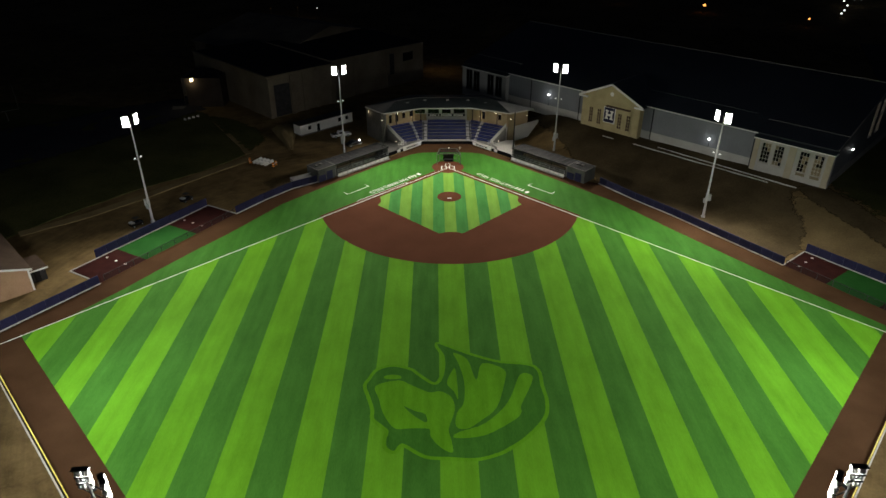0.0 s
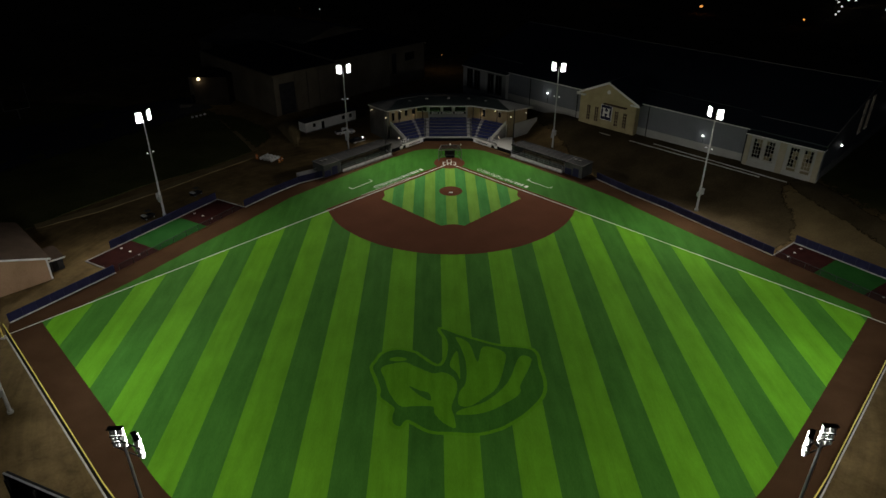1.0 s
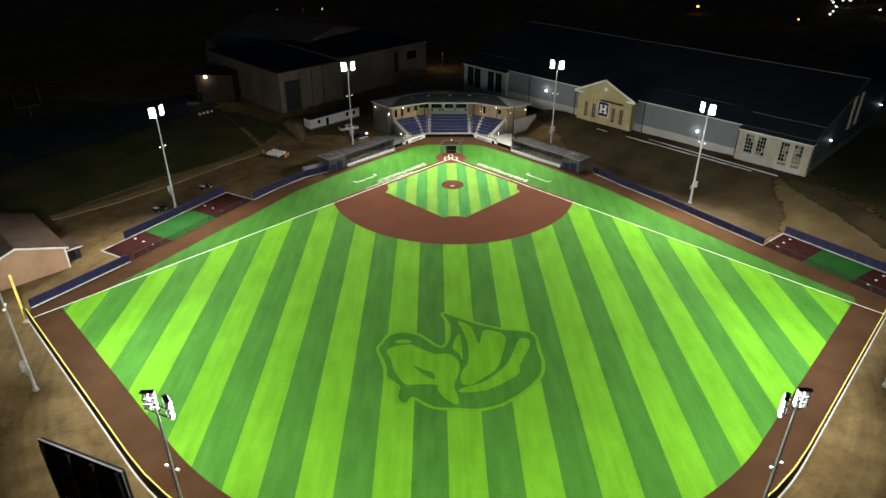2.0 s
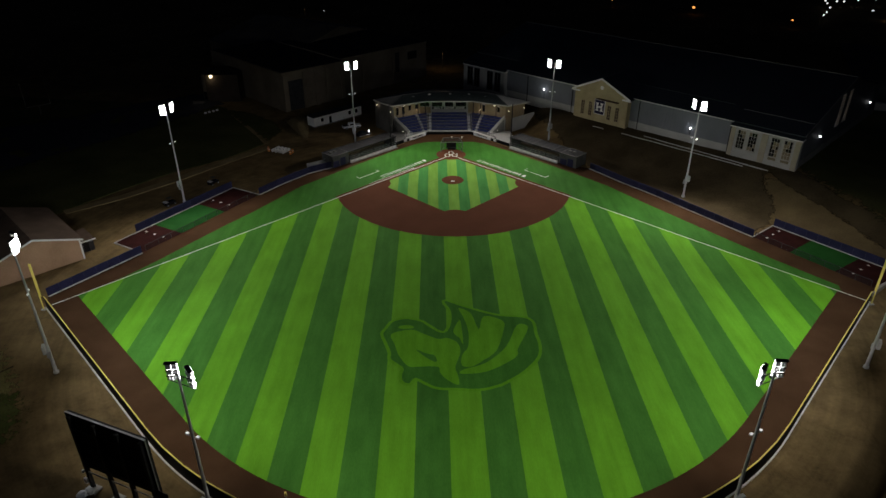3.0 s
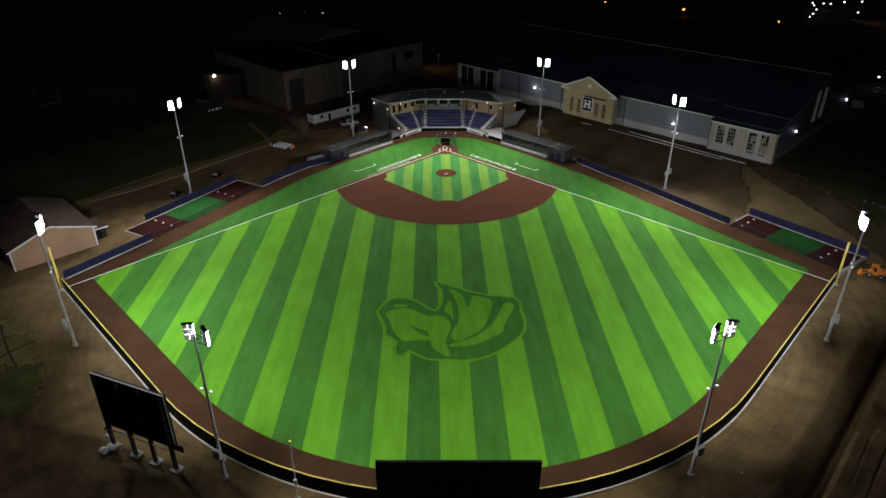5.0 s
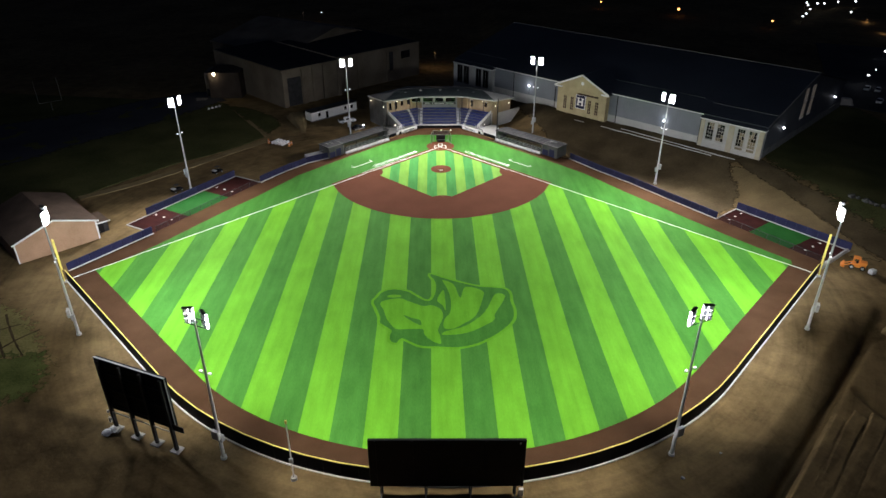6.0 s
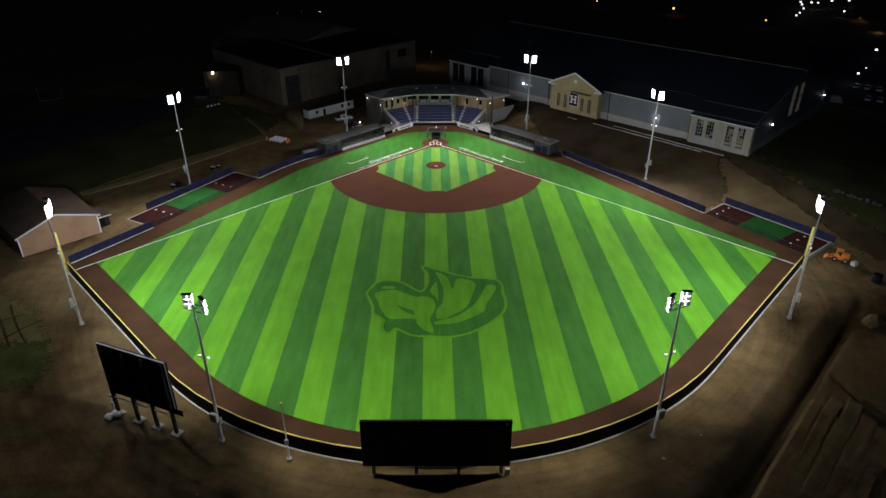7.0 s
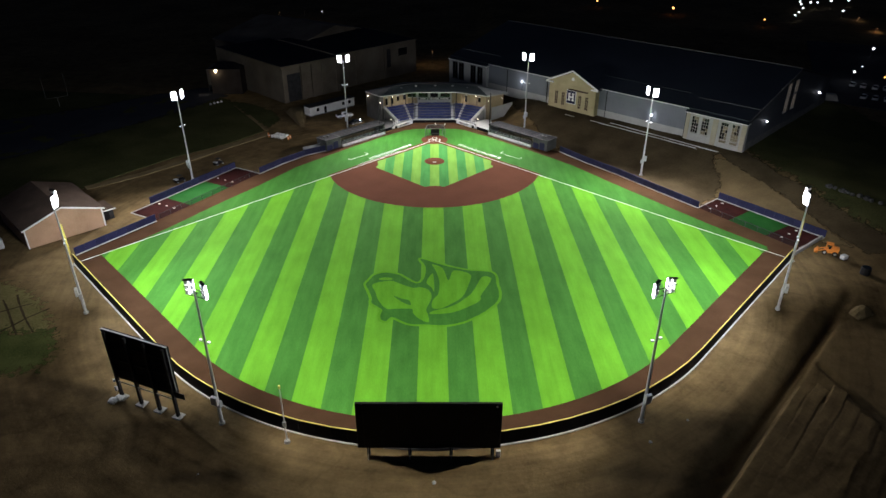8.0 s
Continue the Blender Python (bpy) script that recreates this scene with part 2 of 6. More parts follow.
WING_DARK = surface("dark_wing_wall", (0.030, 0.024, 0.020), (0.060, 0.047, 0.038), 0.3, 4, 0.9, 0.15)
HOUSE_WALL = surface("salmon_lap_siding", (0.36, 0.225, 0.135), (0.48, 0.305, 0.19), 0.3, 4, 0.8, 0.05)
SHINGLE = surface("brown_shingles", (0.070, 0.048, 0.035), (0.120, 0.085, 0.062), 0.3, 5, 0.95, 0.3)
GLASS_DARK = glass("dark_glass", (0.010, 0.012, 0.014))
BLIND_LIT = glow("lit_blinds", (1.0, 0.84, 0.58), 0.045, 0.35)
GLASS_LIT = glow("lit_window", (1.0, 0.80, 0.36), 0.10, 0.03)
RUBBER = surface("tyre_rubber", (0.010, 0.010, 0.010), (0.018, 0.018, 0.018), 1, 9, 0.8, 0.1)
CAR_WHITE = surface("white_car_paint", (0.66, 0.67, 0.68), (0.74, 0.75, 0.76), 0.6, 3, 0.25, 0.0, spec=0.35)
CAR_BLACK = surface("black_car_paint", (0.010, 0.010, 0.012), (0.016, 0.016, 0.018), 0.6, 3, 0.2, 0.0, spec=0.35)
ORANGE = surface("machine_orange", (0.62, 0.20, 0.035), (0.74, 0.27, 0.05), 0.6, 5, 0.5, 0.04)
SCREEN_BACK = surface("black_cladding", (0.004, 0.004, 0.005), (0.009, 0.009, 0.010), 0.5, 3, 0.6, 0.05)
NET_DARK = netting("dark_net", (0.015, 0.020, 0.018), 0.66)
NET_CAGE = netting("cage_net", (0.012, 0.014, 0.013), 0.68)
NET_THIN = netting("backstop_net", (0.02, 0.02, 0.02), 0.97)
FLOOD_GLOW = glow("floodlight_lens", (0.95, 1.0, 1.0), 30.0)
WARM_GLOW = glow("warm_lamp", (1.0, 0.80, 0.50), 14.0)
COOL_GLOW = glow("cool_lamp", (0.92, 0.97, 1.0), 18.0)
SODIUM_GLOW = glow("sodium_lamp", (1.0, 0.42, 0.10), 4.0)
FAR_GLOW = glow("far_lamp", (0.92, 0.97, 1.0), 3.0)

# ---- mesh helpers ----


def add_box(bm, x0, y0, z0, x1, y1, z1, m=None, bevel=0.0):
    vs = bmesh.ops.create_cube(bm, size=1)["verts"]
    s = Matrix.LocRotScale(((x0 + x1) / 2, (y0 + y1) / 2, (z0 + z1) / 2), None, (abs(x1 - x0), abs(y1 - y0), abs(z1 - z0)))
    bmesh.ops.transform(bm, matrix=(m @ s) if m else s, verts=vs)
    if bevel:
        es = list({e for v in vs for e in v.link_edges})
        bmesh.ops.bevel(bm, geom=es, offset=bevel, segments=1, affect="EDGES")
    return bm


def add_tube(bm, p, q, r, r2=None, n=8):
    p, q = Vector(p), Vector(q)
    d = q - p
    vs = bmesh.ops.create_cone(bm, cap_ends=True, segments=n, radius1=r, radius2=r if r2 is None else r2, depth=d.length)["verts"]
    m = Matrix.Translation((p + q) / 2) @ d.to_track_quat("Z", "Y").to_matrix().to_4x4()
    bmesh.ops.transform(bm, matrix=m, verts=vs)
    return bm


def add_ball(bm, c, r, squash=1.0, n=8):
    vs = bmesh.ops.create_uvsphere(bm, u_segments=n + 2, v_segments=n, radius=r)["verts"]
    bmesh.ops.transform(bm, matrix=Matrix.LocRotScale(c, None, (1, 1, squash)), verts=vs)
    return bm


def add_prism(bm, poly, z0, z1, m=None):
    """A plate with the outline poly (x, y) from z0 to z1."""
    area = sum(poly[i - 1][0] * poly[i][1] - poly[i][0] * poly[i - 1][1] for i in range(len(poly)))
    poly = list(poly) if area > 0 else list(poly)[::-1]
    low = [bm.verts.new((x, y, z0)) for x, y in poly]
    top = [bm.verts.new((x, y, z1)) for x, y in poly]
    bm.faces.new(top)
    bm.faces.new(low[::-1])
    for i in range(len(poly)):
        bm.faces.new((low[i - 1], low[i], top[i], top[i - 1]))
    if m:
        bmesh.ops.transform(bm, matrix=m, verts=low + top)
    return bm


def add_face(bm, pts):
    return bm.faces.new([bm.verts.new(p) for p in pts])


def mesh_of(bm, name, material):
    me = bpy.data.meshes.new(name)
    bm.to_mesh(me)
    bm.free()
    me.materials.append(material)
    return me


def part(name, bm, material, parent=None, label=""):
    ob = new(name, mesh_of(bm, name, material))
    ob.parent = parent
    if label:
        ob["label"] = label
    return ob


def piece(name, me, parent, m=None):
    """An object of its own on a shared mesh."""
    ob = new(name, me)
    ob.parent = parent
    if m is not None:
        ob.matrix_basis = m
    return ob


def thing(name, label, category, m=None, group="", kind=""):
    ob = new(name)
    if m is not None:
        ob.matrix_basis = m
    return tagged(ob, label, category, group, kind)


def boxed(*args, **kw):
    return add_box(bmesh.new(), *args, **kw)


def tubed(*args, **kw):
    return add_tube(bmesh.new(), *args, **kw)


def structure(name, bm, material, label, category):
    return tagged(part(name, bm, material), label, category, kind="structure")


def clip_x(poly, x0, x1):
    """The part of a convex outline between x0 and x1."""
    for sign, limit in ((1, x0), (-1, -x1)):
        out = []
        for i, b in enumerate(poly):
            a = poly[i - 1]
            da, db = sign * a[0] - limit, sign * b[0] - limit
            if (da >= 0) != (db >= 0):
                k = da / (da - db)
                out.append((a[0] + k * (b[0] - a[0]), a[1] + k * (b[1] - a[1])))
            if db >= 0:
                out.append(b)
        poly = out
        if not poly:
            break
    return poly


def smooth01(v):
    v = min(1.0, max(0.0, v))
    return v * v * (3 - 2 * v)


def arc(cx, cy, r, a0, a1, n):
    return [(cx + r * math.cos(radians(a0 + (a1 - a0) * i / n)), cy + r * math.sin(radians(a0 + (a1 - a0) * i / n))) for i in range(n + 1)]

# ---- ground and playing field ----
WALL_N = math.atan2(-0.678, 0.735)


def wall_line(inset, reach=43.95, n=40):
    """The outfield line from the first-base corner round to the third-base corner, moved inwards by inset."""
    r, deg = 58.6 - inset, math.degrees(WALL_N)
    mid = arc(0, -65.8, r, -180 - deg, deg, n)
    (lx, ly), (rx, ry) = mid[0], mid[-1]
    return [(lx - 0.678 * reach, ly + 0.735 * reach), *mid, (rx + 0.678 * reach, ry + 0.735 * reach)]


RIGHT_SIDE = [(76.8, -68.6), (62.7, -48.2), (54.5, -36.3), (48.2, -26.9), (42.1, -19.0), (36.0, -9.9), (27.7, -5.7), (16.5, 5.5), (6.4, 17.0)]
LEFT_SIDE = [(-6.4, 17.0), (-15.4, 6.8), (-26.7, -5.0), (-31.2, -8.3), (-36.7, -12.2), (-41.9, -18.6), (-46.5, -25.5), (-63.7, -53.6), (-74.6, -69.6)]
FIELD = wall_line(0.0) + RIGHT_SIDE + LEFT_SIDE
BULLPEN_L = [(-71.1, -49.4), (-63.7, -53.6), (-46.5, -25.5), (-53.8, -21.3)]
BULLPEN_R = [(84.8, -63.8), (76.8, -68.6), (62.7, -48.2), (69.2, -43.1)]


def inside(px, py, poly):
    hit = np.zeros(px.shape, bool)
    for i in range(len(poly)):
        (xa, ya), (xb, yb) = poly[i - 1], poly[i]
        if ya == yb:
            continue
        cross = ((ya > py) != (yb > py)) & (px < (xb - xa) * (py - ya) / (yb - ya) + xa)
        hit ^= cross
    return hit


def edge_distance(x, y, poly):
    """Distance to an outline, positive inside it."""
    best = np.full(x.shape, 1e9)
    for i in range(len(poly)):
        (xa, ya), (xb, yb) = poly[i - 1], poly[i]
        dx, dy = xb - xa, yb - ya
        k = np.clip(((x - xa) * dx + (y - ya) * dy) / (dx * dx + dy * dy), 0, 1)
        best = np.minimum(best, np.hypot(x - xa - k * dx, y - ya - k * dy))
    return np.where(inside(x, y, poly), best, -best)


def rise(x, y):
    """The height of the land: level round the field, rising to the terrace of the long hall."""
    a = np.clip((x + y - 29.0) / 27.0, 0, 1)
    b = np.clip((x - 21.0) / 12.0, 0, 1)
    h = 4.4 * a * a * (3 - 2 * a) * b * b * (3 - 2 * b)
    # beyond right centre: a graded bank, a narrow ditch at its foot and a trench across the lower floor
    side = (x - 57.2) * 0.734 - (y + 108.9) * 0.679
    c = -1.7 * np.clip((side + 4.2) / 3.9, 0, 1) - 1.3 * np.clip((side + 1.0) / 0.5, 0, 1) + 1.0 * np.clip((side - 0.1) / 0.5, 0, 1)
    k = np.clip(-(y + 104.6) / 11.9, 0, 1.6)
    gap = np.hypot(x - 63.6 - 2.6 * k, y + 104.6 + 11.9 * k)
    c = c - 0.9 * np.clip(1 - gap / 0.7, 0, 1)
    return h + c * np.clip((-84 - y) / 8, 0, 1)


def uneven(x, y):
    """Small lumps of the bare ground."""
    lumps = [noise.fractal(Vector((a * 0.16, b * 0.16, 3.0)), 1.0, 2.0, 4) for a, b in zip(x.ravel(), y.ravel())]
    return 0.16 * np.clip(np.array(lumps).reshape(x.shape), -1.0, 1.0) - 0.10


BANK = [(69.0, -91.5), (64.9, -95.9), (54.3, -107.0), (44.0, -116.5), (36.7, -120.4), (26.0, -127.0), (20.0, -139.0), (29.4, -139.0), (37.0, -130.6), (48.9, -117.6), (56.6, -109.5), (73.0, -91.5)]
LOWER = [(75.4, -92.0), (62.0, -105.0), (56.6, -109.5), (62.0, -114.0), (70.0, -124.0), (76.0, -139.0), (110.0, -139.0), (110.0, -92.0), (84.0, -90.0)]


def land():
    xs = np.concatenate([[-3000, -1500, -800, -500, -350, -260, -200, -160], np.arange(-135, 40, 1.0), np.arange(40, 86, 0.5), np.arange(86, 136, 1.0), [160, 200, 260, 350, 500, 800, 1500, 3000]])
    ys = np.concatenate([[-3000, -1500, -800, -450, -300, -220, -180], np.arange(-160, -140, 1.0), np.arange(-140, -86, 0.5), np.arange(-86, 95, 1.0), [110, 130, 160, 200, 260, 350, 500, 800, 1500, 3000]])
    gx, gy = np.meshgrid(xs, ys)
    z = rise(gx, gy)
    flat = inside(gx, gy, FIELD) | inside(gx, gy, BULLPEN_L) | inside(gx, gy, BULLPEN_R)
    z = np.where(flat, -0.08, z + uneven(gx, gy))
    ny, nx = gx.shape
    idx = np.arange(nx * ny).reshape(ny, nx)
    quads = np.stack([idx[:-1, :-1], idx[:-1, 1:], idx[1:, 1:], idx[1:, :-1]], -1).reshape(-1, 4)
    me = bpy.data.meshes.new("ground")
    me.from_pydata(np.stack([gx.ravel(), gy.ravel(), z.ravel()], 1).tolist(), [], quads.tolist())
    me.polygons.foreach_set("use_smooth", [True] * len(me.polygons))
    near = (gx > 15) & (gx < 115) & (gy < -85) & (gy > -142)
    cover = np.zeros(gx.shape, np.float32)
    for poly in (BANK, LOWER):
        cover[near] = np.maximum(cover[near], np.clip(0.5 + edge_distance(gx[near], gy[near], poly) / 3.4, 0, 1))
    me.attributes.new("low_tone", "FLOAT", "POINT").data.foreach_set("value", cover.ravel())
    return me


def dirt_material():
    """Bare earth: blotches at two scales, fine grain, and dark winding ruts."""
    m = bpy.data.materials.new("packed_dirt")
    m.use_nodes = True
    nt = m.node_tree
    b = nt.nodes["Principled BSDF"]
    b.inputs["Roughness"].default_value, b.inputs["Specular IOR Level"].default_value = 0.95, 0.04
    pos = nt.nodes.new("ShaderNodeNewGeometry").outputs["Position"]

    def grain(scale, detail, rough=0.55):
        node = nt.nodes.new("ShaderNodeTexNoise")
        node.inputs["Scale"].default_value, node.inputs["Detail"].default_value, node.inputs["Roughness"].default_value = scale, detail, rough
        nt.links.new(pos, node.inputs["Vector"])
        return node

    def math2(op, x, y):
        node = nt.nodes.new("ShaderNodeMath")
        node.operation = op
        for i, v in enumerate((x, y)):
            if isinstance(v, float):
                node.inputs[i].default_value = v
            else:
                nt.links.new(v, node.inputs[i])
        return node.outputs[0]

    def spread(value, lo, hi, to_lo, to_hi):
        node = nt.nodes.new("ShaderNodeMapRange")
        node.inputs["From Min"].default_value, node.inputs["From Max"].default_value = lo, hi
        node.inputs["To Min"].default_value, node.inputs["To Max"].default_value = to_lo, to_hi
        nt.links.new(value, node.inputs["Value"])
        return node.outputs["Result"]

    broad, blotch, fine = grain(0.035, 3), grain(0.28, 5, 0.6), grain(2.2, 6, 0.7)
    mixed = math2("ADD", math2("MULTIPLY", broad.outputs["Fac"], 0.45), math2("ADD", math2("MULTIPLY", blotch.outputs["Fac"], 0.38), math2("MULTIPLY", fine.outputs["Fac"], 0.17)))
    # grading marks run round with the outfield wall
    split = nt.nodes.new("ShaderNodeSeparateXYZ")
    nt.links.new(pos, split.inputs[0])
    east, north = split.outputs["X"], math2("ADD", split.outputs["Y"], 65.8)
    around = nt.nodes.new("ShaderNodeCombineXYZ")
    nt.links.new(math2("MULTIPLY", math2("SQRT", math2("ADD", math2("MULTIPLY", east, east), math2("MULTIPLY", north, north)), 0.0), 0.9), around.inputs[0])
    nt.links.new(math2("MULTIPLY", math2("ARCTAN2", north, east), 2.2), around.inputs[1])
    marks = grain(1.0, 5, 0.6)
    nt.links.new(around.outputs[0], marks.inputs["Vector"])
    mixed = math2("ADD", math2("MULTIPLY", mixed, 0.80), math2("MULTIPLY", marks.outputs["Fac"], 0.20))
    color = ramp2(nt, mixed, (0.070, 0.0475, 0.0210), (0.232, 0.163, 0.076), 0.37, 0.63)
    # ruts follow the borders of large warped cells
    warp = nt.nodes.new("ShaderNodeVectorMath")
    warp.operation = "MULTIPLY_ADD"
    warp.inputs[1].default_value = (9.0, 9.0, 0.0)
    nt.links.new(grain(0.11, 4, 0.6).outputs["Color"], warp.inputs[0])
    nt.links.new(pos, warp.inputs[2])
    factors = []
    for scale, width, depth in ((0.05, 0.022, 0.87), (0.12, 0.05, 0.94)):
        cell = nt.nodes.new("ShaderNodeTexVoronoi")
        cell.feature = "DISTANCE_TO_EDGE"
        cell.inputs["Scale"].default_value = scale
        nt.links.new(warp.outputs["Vector"], cell.inputs["Vector"])
        factors.append(spread(cell.outputs["Distance"], 0.004, width, depth, 1.0))
    # darker tone over the bank and the lower floor
    low_tone = nt.nodes.new("ShaderNodeAttribute")
    low_tone.attribute_name = "low_tone"
    edge = math2("ADD", low_tone.outputs["Fac"], math2("MULTIPLY", math2("SUBTRACT", blotch.outputs["Fac"], 0.5), 0.9))
    factors[0] = math2("MULTIPLY", factors[0], spread(edge, 0.2, 0.8, 1.0, 0.72))
    hsv = nt.nodes.new("ShaderNodeHueSaturation")
    nt.links.new(math2("MULTIPLY", factors[0], factors[1]), hsv.inputs["Value"])
    nt.links.new(color, hsv.inputs["Color"])
    nt.links.new(hsv.outputs["Color"], b.inputs["Base Color"])
    relief = nt.nodes.new("ShaderNodeBump")
    relief.inputs["Strength"].default_value, relief.inputs["Distance"].default_value = 0.5, 0.25
    nt.links.new(math2("ADD", blotch.outputs["Fac"], math2("MULTIPLY", fine.outputs["Fac"], 0.4)), relief.inputs["Height"])
    nt.links.new(relief.outputs["Normal"], b.inputs["Normal"])
    return m


DIRT = dirt_material()
ground_me = land()
ground_me.materials.append(DIRT)
tagged(new("ground", ground_me), "bare brown packed dirt with tyre ruts round the ball field", "ground", kind="structure")



def drape(name, poly, lift, step, material, label, category, soft=2.0):
    """A thin layer that follows the land inside an outline and runs out softly at its edge."""
    px, py = [p[0] for p in poly], [p[1] for p in poly]
    gx, gy = np.meshgrid(np.arange(min(px) - soft, max(px) + soft + step, step), np.arange(min(py) - soft, max(py) + soft + step, step))
    z = rise(gx, gy) + uneven(gx, gy) + lift
    dist = edge_distance(gx, gy, poly)
    off = (edge_distance(gx, gy, FIELD) > -0.6) | (edge_distance(gx, gy, BULLPEN_R) > -0.5) | (edge_distance(gx, gy, BULLPEN_L) > -0.5)
    near = (dist > -soft) & ~off
    keep = near[:-1, :-1] & near[1:, :-1] & near[:-1, 1:] & near[1:, 1:]
    idx = np.arange(gx.size).reshape(gx.shape)
    quads = np.stack([idx[:-1, :-1], idx[:-1, 1:], idx[1:, 1:], idx[1:, :-1]], -1)[keep]
    used, inverse = np.unique(quads, return_inverse=True)
    me = bpy.data.meshes.new(name)
    me.from_pydata(np.stack([gx.ravel(), gy.ravel(), z.ravel()], 1)[used].tolist(), [], inverse.reshape(-1, 4).tolist())
    me.polygons.foreach_set("use_smooth", [True] * len(me.polygons))
    cover = me.attributes.new("cover", "FLOAT", "POINT")
    cover.data.foreach_set("value", np.clip(0.5 + dist.ravel()[used] / (2 * soft), 0, 1).astype(np.float32))
    me.materials.append(material)
    return tagged(new(name, me), label, category, kind="structure")


drape("soil_slope", [(67.6, -43.8), (71.2, -38.5), (73.4, -34.3), (72.8, -28.5), (74.2, -24.5), (77.5, -22.5), (83.0, -21.0), (14.0, 48.0), (8.0, 44.0), (26.0, 30.0), (28.7, 19.7), (32.8, 2.7), (36.6, -8.5), (42.8, -18.6), (48.9, -26.5), (55.2, -35.8), (62.6, -46.6)], 0.07, 0.5, SOIL_THIN, "damp soil slope below the long hall, darkened for weak light", "soil", 2.4)
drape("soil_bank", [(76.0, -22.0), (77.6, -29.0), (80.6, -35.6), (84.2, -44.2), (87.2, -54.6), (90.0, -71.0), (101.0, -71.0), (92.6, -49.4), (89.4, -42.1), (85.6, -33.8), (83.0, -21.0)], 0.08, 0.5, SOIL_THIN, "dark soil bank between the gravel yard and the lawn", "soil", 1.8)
drape("gravel_yard", [(66.6, -44.0), (70.0, -38.5), (71.6, -34.3), (71.6, -29.5), (74.8, -25.6), (78.0, -28.5), (81.0, -35.3), (84.4, -44.2), (87.4, -54.4), (88.5, -68.0), (84.0, -66.0), (70.2, -42.6)], 0.05, 0.5, GRAVEL_THIN, "pale tan gravel yard behind the bullpen", "gravel", 2.4)
drape("lawn", [(84.0, -19.0), (86.6, -32.6), (90.3, -42.6), (94.0, -53.0), (101.0, -70.0), (112.0, -92.0), (133.0, -92.0), (133.0, 34.0), (90.0, -14.0)], 0.09, 1.0, GRASS_DARK_THIN, "dark lawn beside the long hall", "grass", 4.0)

structure("warning_track", add_prism(bmesh.new(), FIELD, -0.06, 0.0), TRACK, "reddish brown warning track along the padded fences", "warning track")
foul_out = [(0, 10.7), (6.6, 10.5), (9.5, 9.2), (16.0, 3.2), (25.0, -6.4), (31.0, -13.0), (37.6, -20.6), (45.8, -33.2), (54.3, -45.6), (62.4, -57.2), (66.6, -62.6), (70.6, -67.6), (70.0, -69.4)]
foul_left = [(-66.6, -67.2), (-62.2, -61.0), (-58.9, -56.0), (-54.9, -49.2), (-50.6, -42.2), (-45.7, -34.9), (-37.4, -20.8), (-30.9, -13.2), (-25.0, -6.6), (-16.0, 3.2), (-9.5, 9.2), (-6.6, 10.5)]
structure("foul_turf", add_prism(bmesh.new(), foul_out + foul_left, 0.0, 0.012), TURF_FOUL, "plain green artificial turf in foul ground", "turf")

# outfield turf, one piece for each mown band
edge = wall_line(5.2, 44.35)
outfield = tagged(new("outfield_turf"), "striped light and dark green outfield turf", "turf", kind="structure")
wedge = [(0.0, 0.0), *edge]
light = [(-68.0, -63.2), (-58.15, -53.9), (-49.05, -44.6), (-40.05, -35.35), (-30.55, -25.9), (-21.4, -16.8), (-12.1, -7.35), (-2.7, 2.1), (6.65, 11.4), (15.9, 21.0), (25.5, 30.3), (34.7, 39.35), (43.75, 48.6), (53.25, 58.9), (63.2, 68.3)]
bands = [(a, b, TURF_LIGHT) for a, b in light] + [(a[1], b[0], TURF_DARK) for a, b in zip(light, light[1:])] + [(-73.0, -68.0, TURF_DARK), (68.3, 73.0, TURF_DARK)]
for x0, x1, turf in bands:
    poly = clip_x(wedge, x0, x1)
    if len(poly) > 2:
        part("turf_band", add_prism(bmesh.new(), poly, 0.012, 0.024), turf, outfield)

# infield skin, grass diamond, mound and home circle
skin = [(0, 1.3), (28.15, -26.85)] + arc(0, -18.44, 28.96, math.degrees(math.atan2(-9.06, 27.5)), -180 - math.degrees(math.atan2(-9.06, 27.5)), 60) + [(-28.15, -26.85)]
structure("infield_skin", add_prism(bmesh.new(), skin, 0.014, 0.034), CLAY, "brown clay-coloured infield skin with a curved edge", "infield")
infield = tagged(new("infield_turf"), "striped green infield turf diamond", "turf", kind="structure")
diamond = [(-1.5, -2.8), (1.5, -2.8), (15.7, -17.0), (16.1, -21.4), (2.3, -35.2), (-2.3, -35.2), (-16.1, -21.4), (-15.7, -17.0)]
for k in range(-6, 7):
    poly = clip_x(diamond, (k - 0.5) * 2.46, (k + 0.5) * 2.46)
    if len(poly) > 2:
        part("turf_band", add_prism(bmesh.new(), poly, 0.034, 0.046), INFIELD_LIGHT if k % 2 == 0 else INFIELD_DARK, infield)
for name, cx, cy, r, a0 in (("first_base_cutout", -19.4, -19.4, 3.95, -135), ("third_base_cutout", 19.4, -19.4, 3.95, 45), ("second_base_cutout", 0, -38.8, 4.4, 0)):
    structure(name, add_prism(bmesh.new(), arc(cx, cy, r, a0, a0 + 180, 24) if cx <= 0 else arc(cx, cy, r, 135, 315, 24), 0.040, 0.052), CLAY, "rounded clay cut-out in the infield turf", "infield")
structure("home_circle", add_prism(bmesh.new(), arc(0, 0.6, 4.0, 0, 354, 59), 0.040, 0.054), CLAY, "round clay circle at home plate", "infield")


